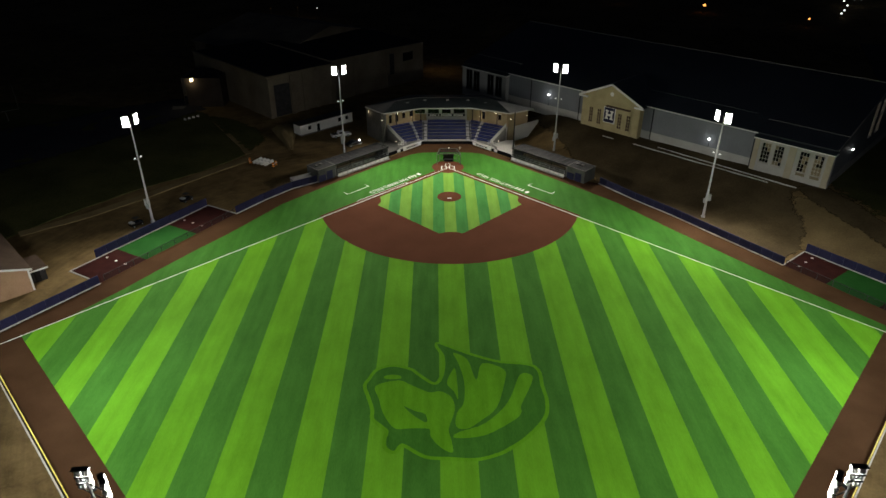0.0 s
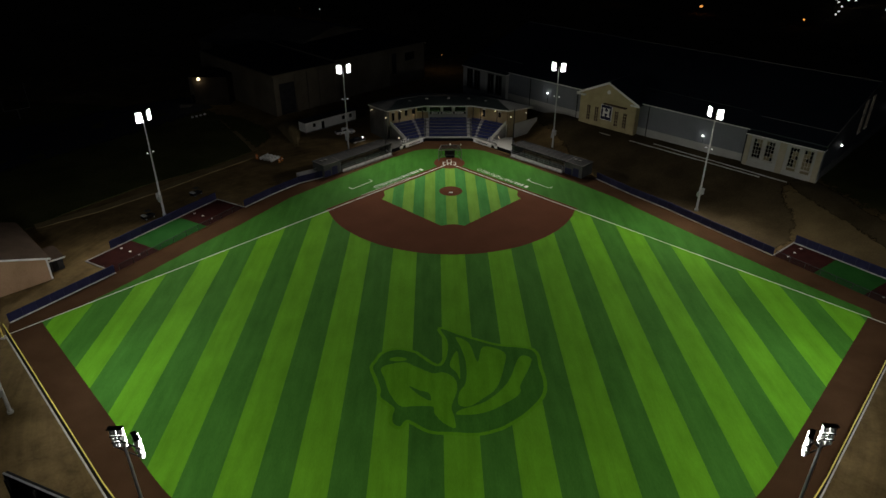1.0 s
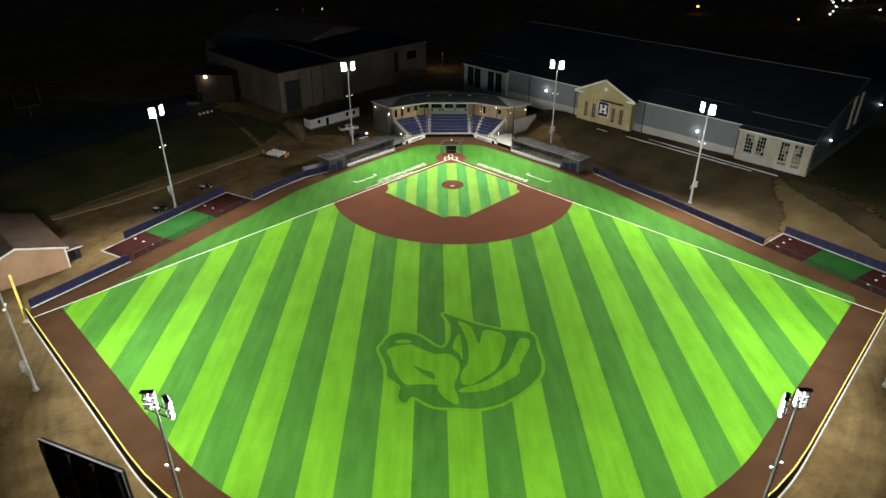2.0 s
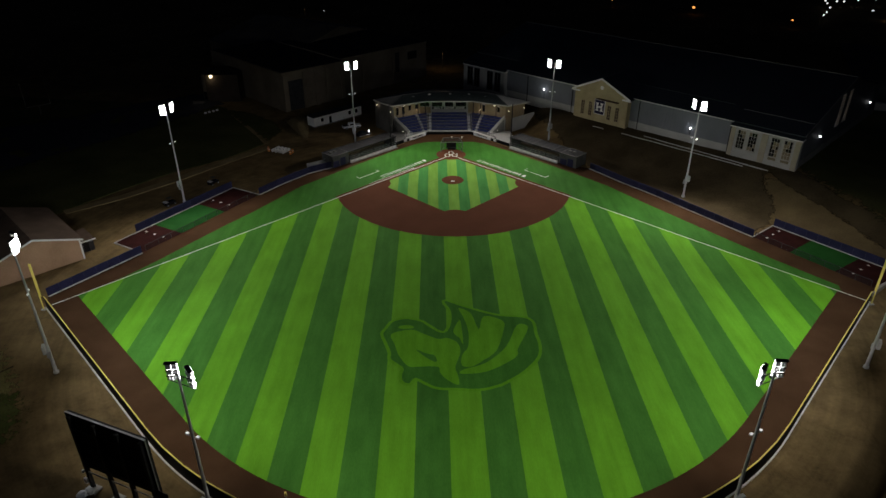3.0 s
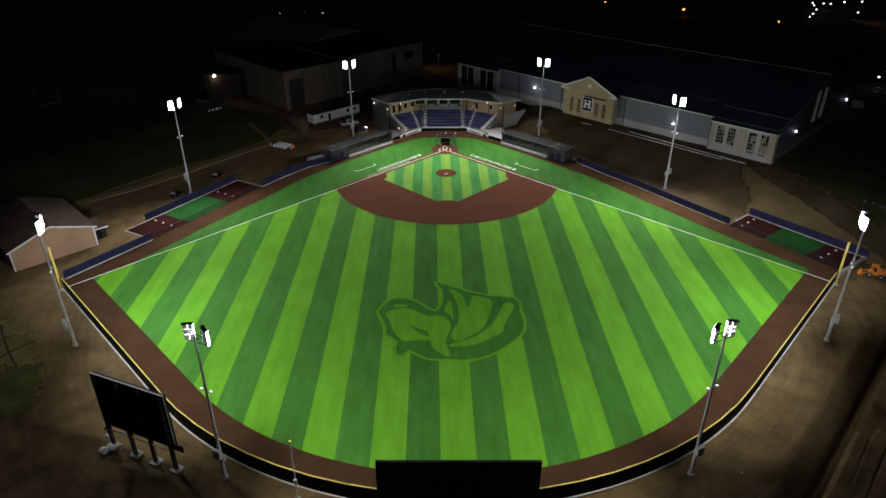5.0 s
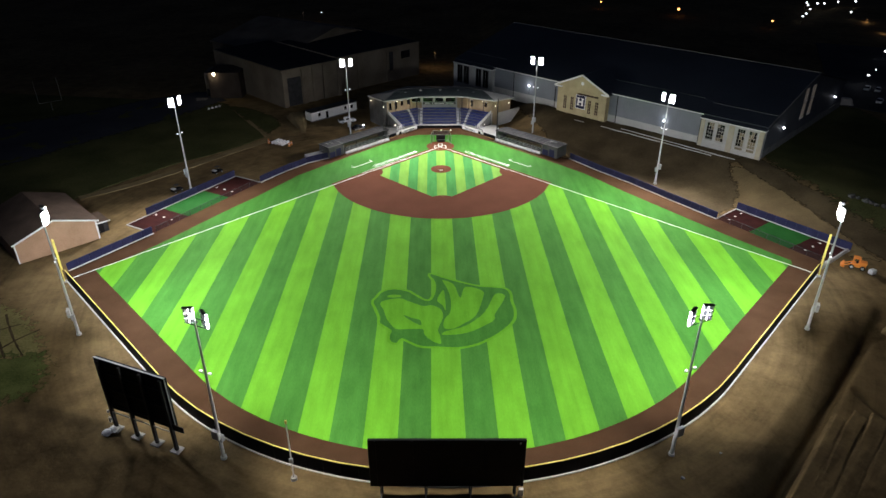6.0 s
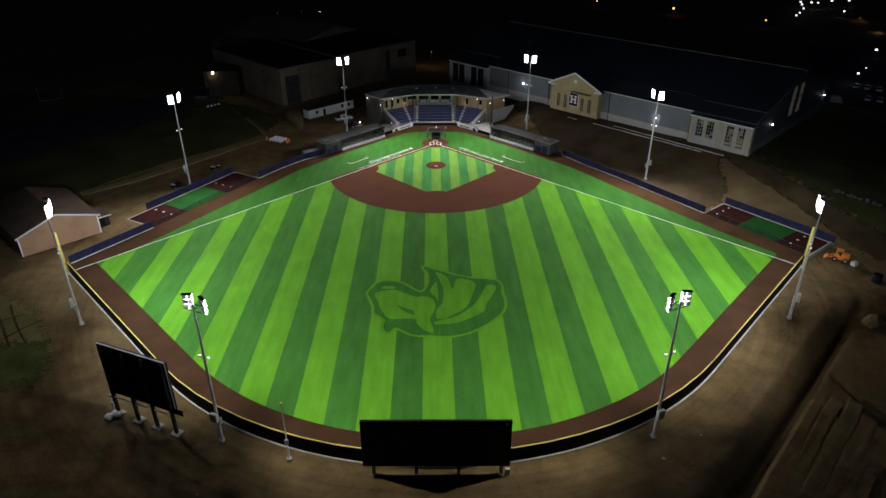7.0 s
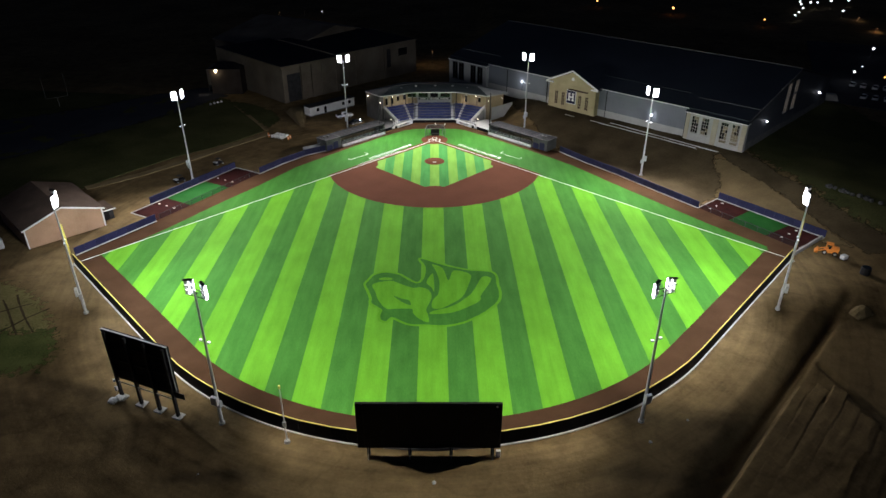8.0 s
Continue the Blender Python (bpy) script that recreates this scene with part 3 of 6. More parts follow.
def mound():
    bm = bmesh.new()
    rings = [(2.75, 0.046), (2.2, 0.10), (1.5, 0.19), (0.9, 0.25)]
    loops = [[bm.verts.new((r * math.cos(2 * math.pi * i / 40), -17.2 + r * math.sin(2 * math.pi * i / 40), z)) for i in range(40)] for r, z in rings]
    for a, b in zip(loops, loops[1:]):
        for i in range(40):
            bm.faces.new((a[i - 1], a[i], b[i], b[i - 1]))
    bm.faces.new(loops[-1])
    return bm


structure("pitchers_mound", mound(), CLAY, "low round clay pitcher's mound", "mound")
tagged(part("pitching_rubber", boxed(-0.45, -18.55, 0.20, 0.45, -18.25, 0.29, bevel=0.01), WHITE_PAINT), "white rubber pitching plate on the mound", "pitching plate")

# painted lines
lines = tagged(new("field_lines"), "white painted foul lines and boxes", "line marking", kind="structure")


def strip(p, q, w, z=0.056, top=0.062):
    p, q = Vector(p), Vector(q)
    d = (q - p).normalized()
    s = Vector((-d.y, d.x)) * w / 2
    return part("painted_line", add_prism(bmesh.new(), [tuple(p + s), tuple(q + s), tuple(q - s), tuple(p - s)], z, top), LINE_WHITE, lines)


for s in (-1, 1):
    strip((s * 1.2, -1.2), (s * 73.5, -73.5), 0.20)
    # coach's box and its ends
    a, b = ((18.8, -10.9), (23.6, -15.7)) if s > 0 else ((-18.9, -11.2), (-23.4, -15.7))
    strip(a, b, 0.16, 0.014, 0.022)
    for q in (a, b):
        strip(q, (q[0] + s * 0.95, q[1] + 0.95), 0.16, 0.014, 0.0225)
    # batter's boxes
    x0, x1 = s * 0.40, s * 1.62
    strip((x0, -1.0), (x0, 0.95), 0.2)
    strip((x1, -1.0), (x1, 0.95), 0.2)
    strip((x0, -0.95), (x1, -0.95), 0.2, 0.0565, 0.0625)
    strip((x0, 0.9), (x1, 0.9), 0.2, 0.0565, 0.0625)
    strip((s * 0.55, 0.9), (s * 0.55, 2.6), 0.2)
strip((-0.6, 2.55), (0.6, 2.55), 0.2, 0.0565, 0.0625)
strip((-10.0, -9.0), (-20.9, -19.5), 0.12, 0.057, 0.0635)
strip((-10.0, -10.0), (-10.0, -9.0), 0.12, 0.0575, 0.064)
home = bmesh.new()
add_prism(home, [(-0.216, 0.43), (0.216, 0.43), (0.216, 0.216), (0, 0), (-0.216, 0.216)], 0.054, 0.075)
tagged(part("home_plate", home, WHITE_PAINT), "white five-sided rubber home plate", "home plate")


def flat_text(body, size):
    """The outlines of a line of words as a thin mesh, lying flat, starting at the origin."""
    cu = bpy.data.curves.new("words", "FONT")
    cu.body, cu.size, cu.extrude = body, size, 0.004
    cu.offset = -0.016
    ob = new("words", cu)
    me = bpy.data.meshes.new_from_object(ob.evaluated_get(bpy.context.evaluated_depsgraph_get()))
    bpy.data.objects.remove(ob)
    me.materials.clear()
    me.materials.append(LINE_WHITE)
    return me


words = flat_text("PARTNERS FIELD", 2.1)
span = max(v.co.x for v in words.vertices)
for v in words.vertices:
    v.co.x *= 11.6 / span
    v.co.y *= 0.88
# at first base the words start by home plate, at third base they end there; the sponsor's mark before them is plain bars
for start, angle in (((-6.6, -3.9), -135), ((18.2, -15.6 + 0.2), 135)):
    m = pose(start[0], start[1], 0.020, 0, 0, angle)
    sign = thing("field_lettering", "white painted lettering on the green turf beside the foul line", "lettering", m, "field lettering")
    sign["kind"] = "structure"
    piece("lettering", words, sign, pose(4.4, -1.0, 0))
    for x0, x1, z in ((0.0, 1.0, 0), (1.5, 2.2, 0.0), (2.4, 3.1, 0.0), (3.3, 4.0, 0.0)):
        part("bar", boxed(x0 + 0.12, -0.95, -0.004, x1 - 0.12, 0.15, 0.004), LINE_WHITE, sign)


# ---- emblem in centre field: plain curved shapes ----
def rounded(points, steps=6):
    """A closed smooth outline through a few points."""
    out, n = [], len(points)
    for i in range(n):
        p0, p1, p2, p3 = (Vector(points[(i + j) % n]) for j in (-1, 0, 1, 2))
        for k in range(steps):
            t = k / steps
            out.append(tuple(0.5 * (2 * p1 + (p2 - p0) * t + (2 * p0 - 5 * p1 + 4 * p2 - p3) * t * t + (3 * p1 - p0 - 3 * p2 + p3) * t ** 3)))
    return out


def swollen(outline, d):
    """An outline moved outwards by d."""
    area = sum(outline[i - 1][0] * outline[i][1] - outline[i][0] * outline[i - 1][1] for i in range(len(outline)))
    out = []
    for i in range(len(outline)):
        a, b, c = Vector(outline[i - 1]), Vector(outline[i]), Vector(outline[(i + 1) % len(outline)])
        t = (c - a).normalized()
        nrm = Vector((t.y, -t.x)) * (1 if area > 0 else -1)
        out.append(tuple(b + nrm * d))
    return out


emblem = tagged(new("field_emblem"), "plain winged emblem in light and dark green turf", "emblem", kind="structure")
body_line = rounded([(-13.2, -81.8), (-12.7, -80.3), (-11.8, -78.4), (-9.7, -77.5), (-7.1, -78.3), (-6.1, -79.3), (-3.8, -81.5), (-2.5, -80.9), (-1.8, -77.9), (-1.9, -74.9), (-2.9, -72.0), (-0.3, -73.5), (3.0, -75.3), (6.3, -76.7), (11.4, -77.8), (11.9, -82.1), (12.1, -85.2), (11.4, -88.3), (8.7, -91.7), (6.1, -93.8), (4.6, -94.7), (1.9, -95.5), (-1.6, -95.3), (-4.5, -95.0), (-7.2, -93.1), (-8.0, -93.2), (-8.6, -94.2), (-9.5, -93.6), (-9.7, -92.2), (-9.5, -90.7), (-10.5, -89.5), (-11.6, -88.3), (-11.7, -86.7), (-12.5, -84.0)], 5)
part("outline", add_prism(bmesh.new(), swollen(body_line, 0.55), 0.024, 0.034), TURF_EMBLEM_LIGHT, emblem)
part("field", add_prism(bmesh.new(), body_line, 0.028, 0.040), TURF_EMBLEM_DARK, emblem)
for blade in ([(-0.5, -74.3), (1.6, -75.9), (2.7, -80.6), (3.8, -76.8), (7.0, -78.3), (6.7, -81.5), (5.2, -86.4), (2.9, -88.9), (1.0, -90.4), (-0.5, -90.0), (-0.3, -87.4), (0.7, -85.3), (0.9, -80.9), (0.2, -76.8)],
              [(9.2, -79.5), (11.0, -79.8), (10.4, -82.1), (8.7, -85.9), (8.5, -87.5), (7.2, -89.0), (3.3, -91.6), (-0.6, -92.1), (-0.3, -91.1), (3.4, -89.4), (6.9, -85.3)],
              [(-0.8, -78.5), (-0.3, -78.1), (-0.1, -81.4), (-0.1, -84.7), (-0.6, -83.1), (-1.6, -81.3)],
              [(-11.9, -81.8), (-8.7, -80.6), (-6.8, -81.6), (-4.2, -83.2), (-2.6, -83.0), (-1.0, -84.3), (-0.6, -86.8), (-1.5, -90.4), (-1.2, -92.3), (-1.1, -94.6), (-2.7, -93.6), (-3.9, -91.8), (-4.2, -90.4), (-6.9, -90.3), (-8.8, -90.2), (-10.4, -87.5), (-11.2, -84.6)],
              [(-10.8, -79.7), (-9.6, -79.3), (-8.4, -79.6), (-8.4, -80.2), (-10.4, -80.3)]):
    part("blade", add_prism(bmesh.new(), rounded(blade, 4), 0.034, 0.046), TURF_EMBLEM_LIGHT, emblem)
part("bar", add_prism(bmesh.new(), rounded([(-7.7, -86.0), (-6.1, -87.0), (-4.7, -87.6), (-4.5, -89.2), (-6.2, -87.9)], 4), 0.040, 0.052), TURF_EMBLEM_DARK, emblem)

# ---- fences ----


def along(points, step):
    """Cut a line of points into equal lengths near step; yields start and end of each."""
    for a, b in zip(points, points[1:]):
        a, b = Vector(a), Vector(b)
        n = max(1, round((b - a).length / step))
        for i in range(n):
            yield a.lerp(b, i / n), a.lerp(b, (i + 1) / n)


def panel_pose(a, b, z=0.0):
    d = b - a
    return pose(a.x, a.y, z, 0, 0, math.degrees(math.atan2(d.y, d.x)))


def panel_mesh(name, length, thick, z0, z1, material, gap=0.015, bevel=0.03):
    return mesh_of(boxed(gap, -thick / 2, z0, length - gap, thick / 2, z1, bevel=bevel), name, material)


def run_of(parent, name, points, step, thick, z0, z1, material, bevel=0.03):
    cache = {}
    for a, b in along(points, step):
        length = round((b - a).length, 2)
        if length not in cache:
            cache[length] = panel_mesh(name, length, thick, z0, z1, material, bevel=bevel)
        piece(name, cache[length], parent, panel_pose(a, b))


wall = tagged(new("outfield_wall"), "black outfield wall with a bright yellow top rail", "outfield wall", kind="structure")
line = wall_line(0.0)
curved = [line[0], *line[1:-1:2], line[-2], line[-1]]
run_of(wall, "board", curved, 2.44, 0.16, 0.0, 2.26, WALL_BLACK, 0.02)
run_of(wall, "top_rail", curved, 4.88, 0.17, 2.26, 2.42, YELLOW, 0.04)
kerb = bmesh.new()
outer, inner = wall_line(-0.32), wall_line(-0.12)
add_prism(kerb, outer + inner[::-1], -0.12, 0.07)
structure("mow_kerb", kerb, KERB_WHITE, "pale concrete strip along the foot of the outfield wall", "kerb")

fence_l = tagged(new("padded_fence"), "navy padded fence with a pale kerb on the first-base side", "fence", kind="structure")
fence_r = tagged(new("padded_fence"), "navy padded fence with a pale kerb on the third-base side", "fence", kind="structure")
for parent, runs in ((fence_l, ([(-74.6, -69.6), (-63.7, -53.6)], [(-46.5, -25.5), (-41.9, -18.6), (-36.7, -12.2), (-31.2, -8.3)])),
                     (fence_r, ([(62.7, -48.2), (54.5, -36.3), (48.2, -26.9), (42.1, -19.0), (36.0, -9.9)],))):
    for run in runs:
        run_of(parent, "pad", run, 2.4, 0.22, 0.10, 1.70, PAD_NAVY, 0.06)
        inner_run = []
        for i, p in enumerate(run):
            a, b = Vector(run[max(0, i - 1)]), Vector(run[min(len(run) - 1, i + 1)])
            t = (b - a).normalized()
            inner_run.append(tuple(Vector(p) + Vector((t.y, -t.x)) * (0.24 if parent is fence_l else -0.24)))
        run_of(parent, "kerb", inner_run, 4.8, 0.24, -0.05, 0.12, KERB_WHITE, 0.02)


def chain_fence(parent, a, b, height, net, step=3.0, top_rail=True):
    a, b = Vector(a), Vector(b)
    n = max(1, round((b - a).length / step))
    post = mesh_of(tubed((0, 0, 0), (0, 0, height), 0.05, n=6), "post", STEEL_DARK)
    for i in range(n + 1):
        p = a.lerp(b, i / n)
        piece("post", post, parent, pose(p.x, p.y, 0))
    if top_rail:
        part("rail", tubed((a.x, a.y, height), (b.x, b.y, height), 0.06, n=6), STEEL_DARK, parent)
    bm = bmesh.new()
    add_face(bm, [(a.x, a.y, 0.05), (b.x, b.y, 0.05), (b.x, b.y, height), (a.x, a.y, height)])
    part("net", bm, net, parent)


def bullpen(label, corners, outer_start):
    """A pitching strip: clay at the ends, turf between, plates in rows, pads behind, a net fence in front."""
    on, inn, inf, of = (Vector(c) for c in corners)
    pen = thing("bullpen", label, "bullpen", group="bullpens", kind="structure")

    def at(u, w):
        near, far = on.lerp(inn, w), of.lerp(inf, w)
        return near.lerp(far, u)

    def sheet(name, u0, u1, material, z):
        part(name, add_prism(bmesh.new(), [tuple(at(u0, 0)), tuple(at(u0, 1)), tuple(at(u1, 1)), tuple(at(u1, 0))], -0.06, z), material, pen)

    sheet("near_clay", 0.0, 0.30, DARK_CLAY, 0.010)
    sheet("turf", 0.30, 0.67, TURF_PEN, 0.012)
    sheet("far_clay", 0.67, 1.0, DARK_CLAY, 0.010)
    length = (of - on).length
    for u in (0.205, 0.205 + 18.44 / length):
        for w in (0.17, 0.47, 0.77):
            p = at(u, w)
            part("plate", boxed(p.x - 0.24, p.y - 0.19, 0.01, p.x + 0.24, p.y + 0.19, 0.06, bevel=0.02), WHITE_PAINT, pen)
    run_of(pen, "pad", [tuple(at(outer_start, -0.03)), tuple(at(1.0, -0.03))], 2.4, 0.22, 0.0, 1.75, PAD_NAVY, 0.06)
    for u0, w0, u1, w1 in ((0, 0.01, 1, 0.01), (1, 0, 1, 1), (0, 0, 0, 0.98)):
        run_of(pen, "kerb", [tuple(at(u0, w0)), tuple(at(u1, w1))], 6.0, 0.26, -0.05, 0.13, CONCRETE, 0.02)
    chain_fence(pen, at(0.03, 1.0), at(0.985, 1.0), 1.25, NET_DARK)
    return pen


bullpen("bullpen with dark clay ends and a green turf middle behind a low net fence", BULLPEN_L, 0.17)
bullpen("bullpen with dark clay ends beside the right foul corner and a pale end wall", BULLPEN_R, 0.0)
end_wall = bmesh.new()
add_box(end_wall, 0, -0.15, 0, 11.6, 0.15, 0.9, pose(74.6, -71.4, 0, 0, 0, 37.5), bevel=0.03)
structure("end_wall", end_wall, CONCRETE, "low pale concrete wall closing the bullpen by the foul pole", "wall")

# ---- light towers ----


def light_tower():
    """Built at the origin facing +y: tapered mast, two tilted racks of six floodlights, cabinets low on the mast."""
    t = thing("light_tower", "tall galvanised steel floodlight tower with two lit lamp racks", "light tower", group="light towers")
    mast = bmesh.new()
    add_tube(mast, (0, 0, -0.3), (0, 0, 6.5), 0.27, 0.21, 12)
    add_tube(mast, (0, 0, 6.5), (0, 0, 22.6), 0.21, 0.11, 12)
    add_tube(mast, (0, 0, 0), (0, 0, 0.35), 0.42, 0.42, 12)
    part("mast", mast, MAST_GREY, t)
    part("cabinet", boxed(-0.55, -0.75, 3.9, 0.55, -0.26, 5.3, bevel=0.04), MAST_GREY, t, "grey electrical cabinet")
    part("junction_box", boxed(0.24, -0.35, 3.3, 0.62, 0.25, 4.3, bevel=0.03), STEEL, t)
    part("bracket", boxed(-0.75, -0.06, 14.3, 0.75, 0.06, 14.4, bevel=0.02), STEEL, t)
    for s in (-1, 1):
        lamp = part("uplight", boxed(s * 0.7 - 0.2, -0.16, 14.4, s * 0.7 + 0.2, 0.16, 14.6, bevel=0.04), MAST_GREY, t)
        part("uplight_lens", boxed(s * 0.7 - 0.15, -0.12, 14.6, s * 0.7 + 0.15, 0.12, 14.63), FAR_GLOW, lamp, "lit lens")
    arm = bmesh.new()
    for z in (21.4, 22.5):
        add_tube(arm, (-1.9, 0.2, z), (1.9, 0.2, z), 0.06, n=6)
    add_tube(arm, (0, 0, 21.9), (0, 0.4, 21.9), 0.14, n=8)
    part("crossarm", arm, STEEL_DARK, t)
    shell = bmesh.new()
    add_box(shell, -0.26, -0.18, -0.29, 0.26, 0.0, 0.29, bevel=0.05)
    add_box(shell, -0.06, -0.34, -0.10, 0.06, -0.18, 0.10)
    shell_me = mesh_of(shell, "floodlight", WHITE_PAINT)
    lens_me = mesh_of(boxed(-0.28, 0.0, -0.33, 0.28, 0.18, 0.33, bevel=0.03), "lens", FLOOD_GLOW)
    for side in (-1, 1):
        for row in (0, 1, 2):
            for col in (-1, 1):
                m = pose(side * 1.2, 0.45, 22.4, 0, 0, -side * 28) @ pose(col * 0.29, 0, (row - 1) * 0.70, -14, 0, 0)
                lamp = piece("floodlight", shell_me, t, m)
                piece("lens", lens_me, lamp)
        for zz, half in ((1.16, 0.66), (-0.35, 0.60), (0.35, 0.60)):
            bar = part("rack_bar", boxed(-half, -0.30, zz - 0.04, half, -0.19 if zz < 1 else 0.16, zz + 0.04), STEEL_DARK, t)
            bar.matrix_basis = pose(side * 1.2, 0.45, 22.4, 0, 0, -side * 28)
    return t


first = light_tower()
for i, ((tx, ty), (ax, ay)) in enumerate(zip(TOWERS, AIM)):
    m = pose(tx, ty, 0, 0, 0, math.degrees(math.atan2(ay - ty, ax - tx)) - 90)
    if i == 0:
        first.matrix_basis = m
    else:
        copy_thing(first, m)

# ---- foul poles ----
for x, y, tilt in ((-73.1, -73.9, 1), (73.0, -73.9, -1)):
    fp = thing("foul_pole", "bright yellow steel foul pole with a narrow mesh wing", "foul pole", pose(x, y, 0), "foul poles")
    part("pole", tubed((0, 0, 0), (0, 0, 9.3), 0.11, n=10), YELLOW, fp)
    part("wing", boxed(0.10 if tilt > 0 else -0.34, -0.03, 2.8, 0.34 if tilt > 0 else -0.10, 0.03, 9.3), YELLOW, fp)
    part("base", boxed(-0.35, -0.35, 0, 0.35, 0.35, 0.25, bevel=0.04), CONCRETE, fp)

# ---- grandstand ----
stand = thing("grandstand", "covered grandstand with blue seats, press box and grey hipped roof", "grandstand")
FRONT_Y, HALF, TREAD, RISER, ROWS_N = 17.0, 6.4, 1.147, 0.575, 6


def plate_of(points, thick):
    """A flat wall through points (x, y, z), given thickness."""
    bm = bmesh.new()
    a, b, c = (Vector(p) for p in points[:3])
    n = (b - a).cross(c - a).normalized() * thick / 2
    f0 = [bm.verts.new(Vector(p) + n) for p in points]
    f1 = [bm.verts.new(Vector(p) - n) for p in points]
    bm.faces.new(f0)
    bm.faces.new(f1[::-1])
    for i in range(len(points)):
        bm.faces.new((f0[i - 1], f0[i], f1[i], f1[i - 1]))
    bmesh.ops.recalc_face_normals(bm, faces=bm.faces)
    return bm


def tier_line(k, side):
    """Inner and outer end of the front of tier k in a wing."""
    f = k / ROWS_N
    a = Vector((6.5, FRONT_Y + 0.62 + k * TREAD))
    b = Vector((11.5, 15.0)).lerp(Vector((15.9, 18.6)), f)
    return (Vector((side * a.x, a.y)), Vector((side * b.x, b.y)))


def tier(k, side):
    (a, b), (c, d) = tier_line(k, side), tier_line(k + 1, side)
    return [tuple(a), tuple(b), tuple(d), tuple(c)]


def seat_row(length, n):
    """Tip-up seats side by side on a rail."""
    bm = bmesh.new()
    w = length / n
    for i in range(n):
        x = i * w
        add_box(bm, x + 0.03, 0.02, 0.34, x + w - 0.03, 0.40, 0.41)
        add_box(bm, x + 0.03, 0.38, 0.36, x + w - 0.03, 0.45, 0.64)
    add_box(bm, 0, 0.12, 0.12, length, 0.18, 0.34)
    return bm


def frame_of(origin, direction):
    return pose(origin[0], origin[1], 0, 0, 0, math.degrees(math.atan2(direction[1], direction[0])))


part("front_wall", boxed(-HALF, FRONT_Y, 0, HALF, FRONT_Y + 0.3, 0.80, bevel=0.02), WALL_BLACK, stand, "dark padded front wall")
part("coping", boxed(-HALF, FRONT_Y - 0.04, 0.80, HALF, FRONT_Y + 0.62, 1.05, bevel=0.02), BAND_GREY, stand, "pale concrete coping")
for k in range(ROWS_N):
    y, z = FRONT_Y + 0.62 + k * TREAD, 1.0 + k * RISER
    part("step", boxed(-HALF - 0.1, y, 0, HALF + 0.1, y + TREAD + 0.02, z), STEP_GREY, stand)
    row = part("seat_row", seat_row(10.5, 20), SEAT_BLUE, stand, "row of blue stadium seats")
    row.matrix_basis = pose(-5.25, y + 0.30, z)
    for side in (-1, 1):
        part("step", add_prism(bmesh.new(), tier(k, side), 0, z), STEP_GREY, stand)
        (a, b), (c, d) = tier_line(k, side), tier_line(k + 1, side)
        a, b = a.lerp(c, 0.28), b.lerp(d, 0.28)
        run = (b - a).length
        aisle = 0.20 + 0.12 * k / ROWS_N
        for f0, f1 in ((0.02, aisle), (aisle + 0.10, 0.98)):
            p, q = (a.lerp(b, f0), a.lerp(b, f1)) if side > 0 else (a.lerp(b, f1), a.lerp(b, f0))
            row = part("seat_row", seat_row((q - p).length, max(2, round((q - p).length / 0.55))), SEAT_BLUE, stand, "row of blue stadium seats")
            row.matrix_basis = Matrix.Translation((0, 0, z)) @ frame_of(p, q - p)
END_Y, END_Z = FRONT_Y + 0.62 + ROWS_N * TREAD, 1.0 + (ROWS_N - 1) * RISER
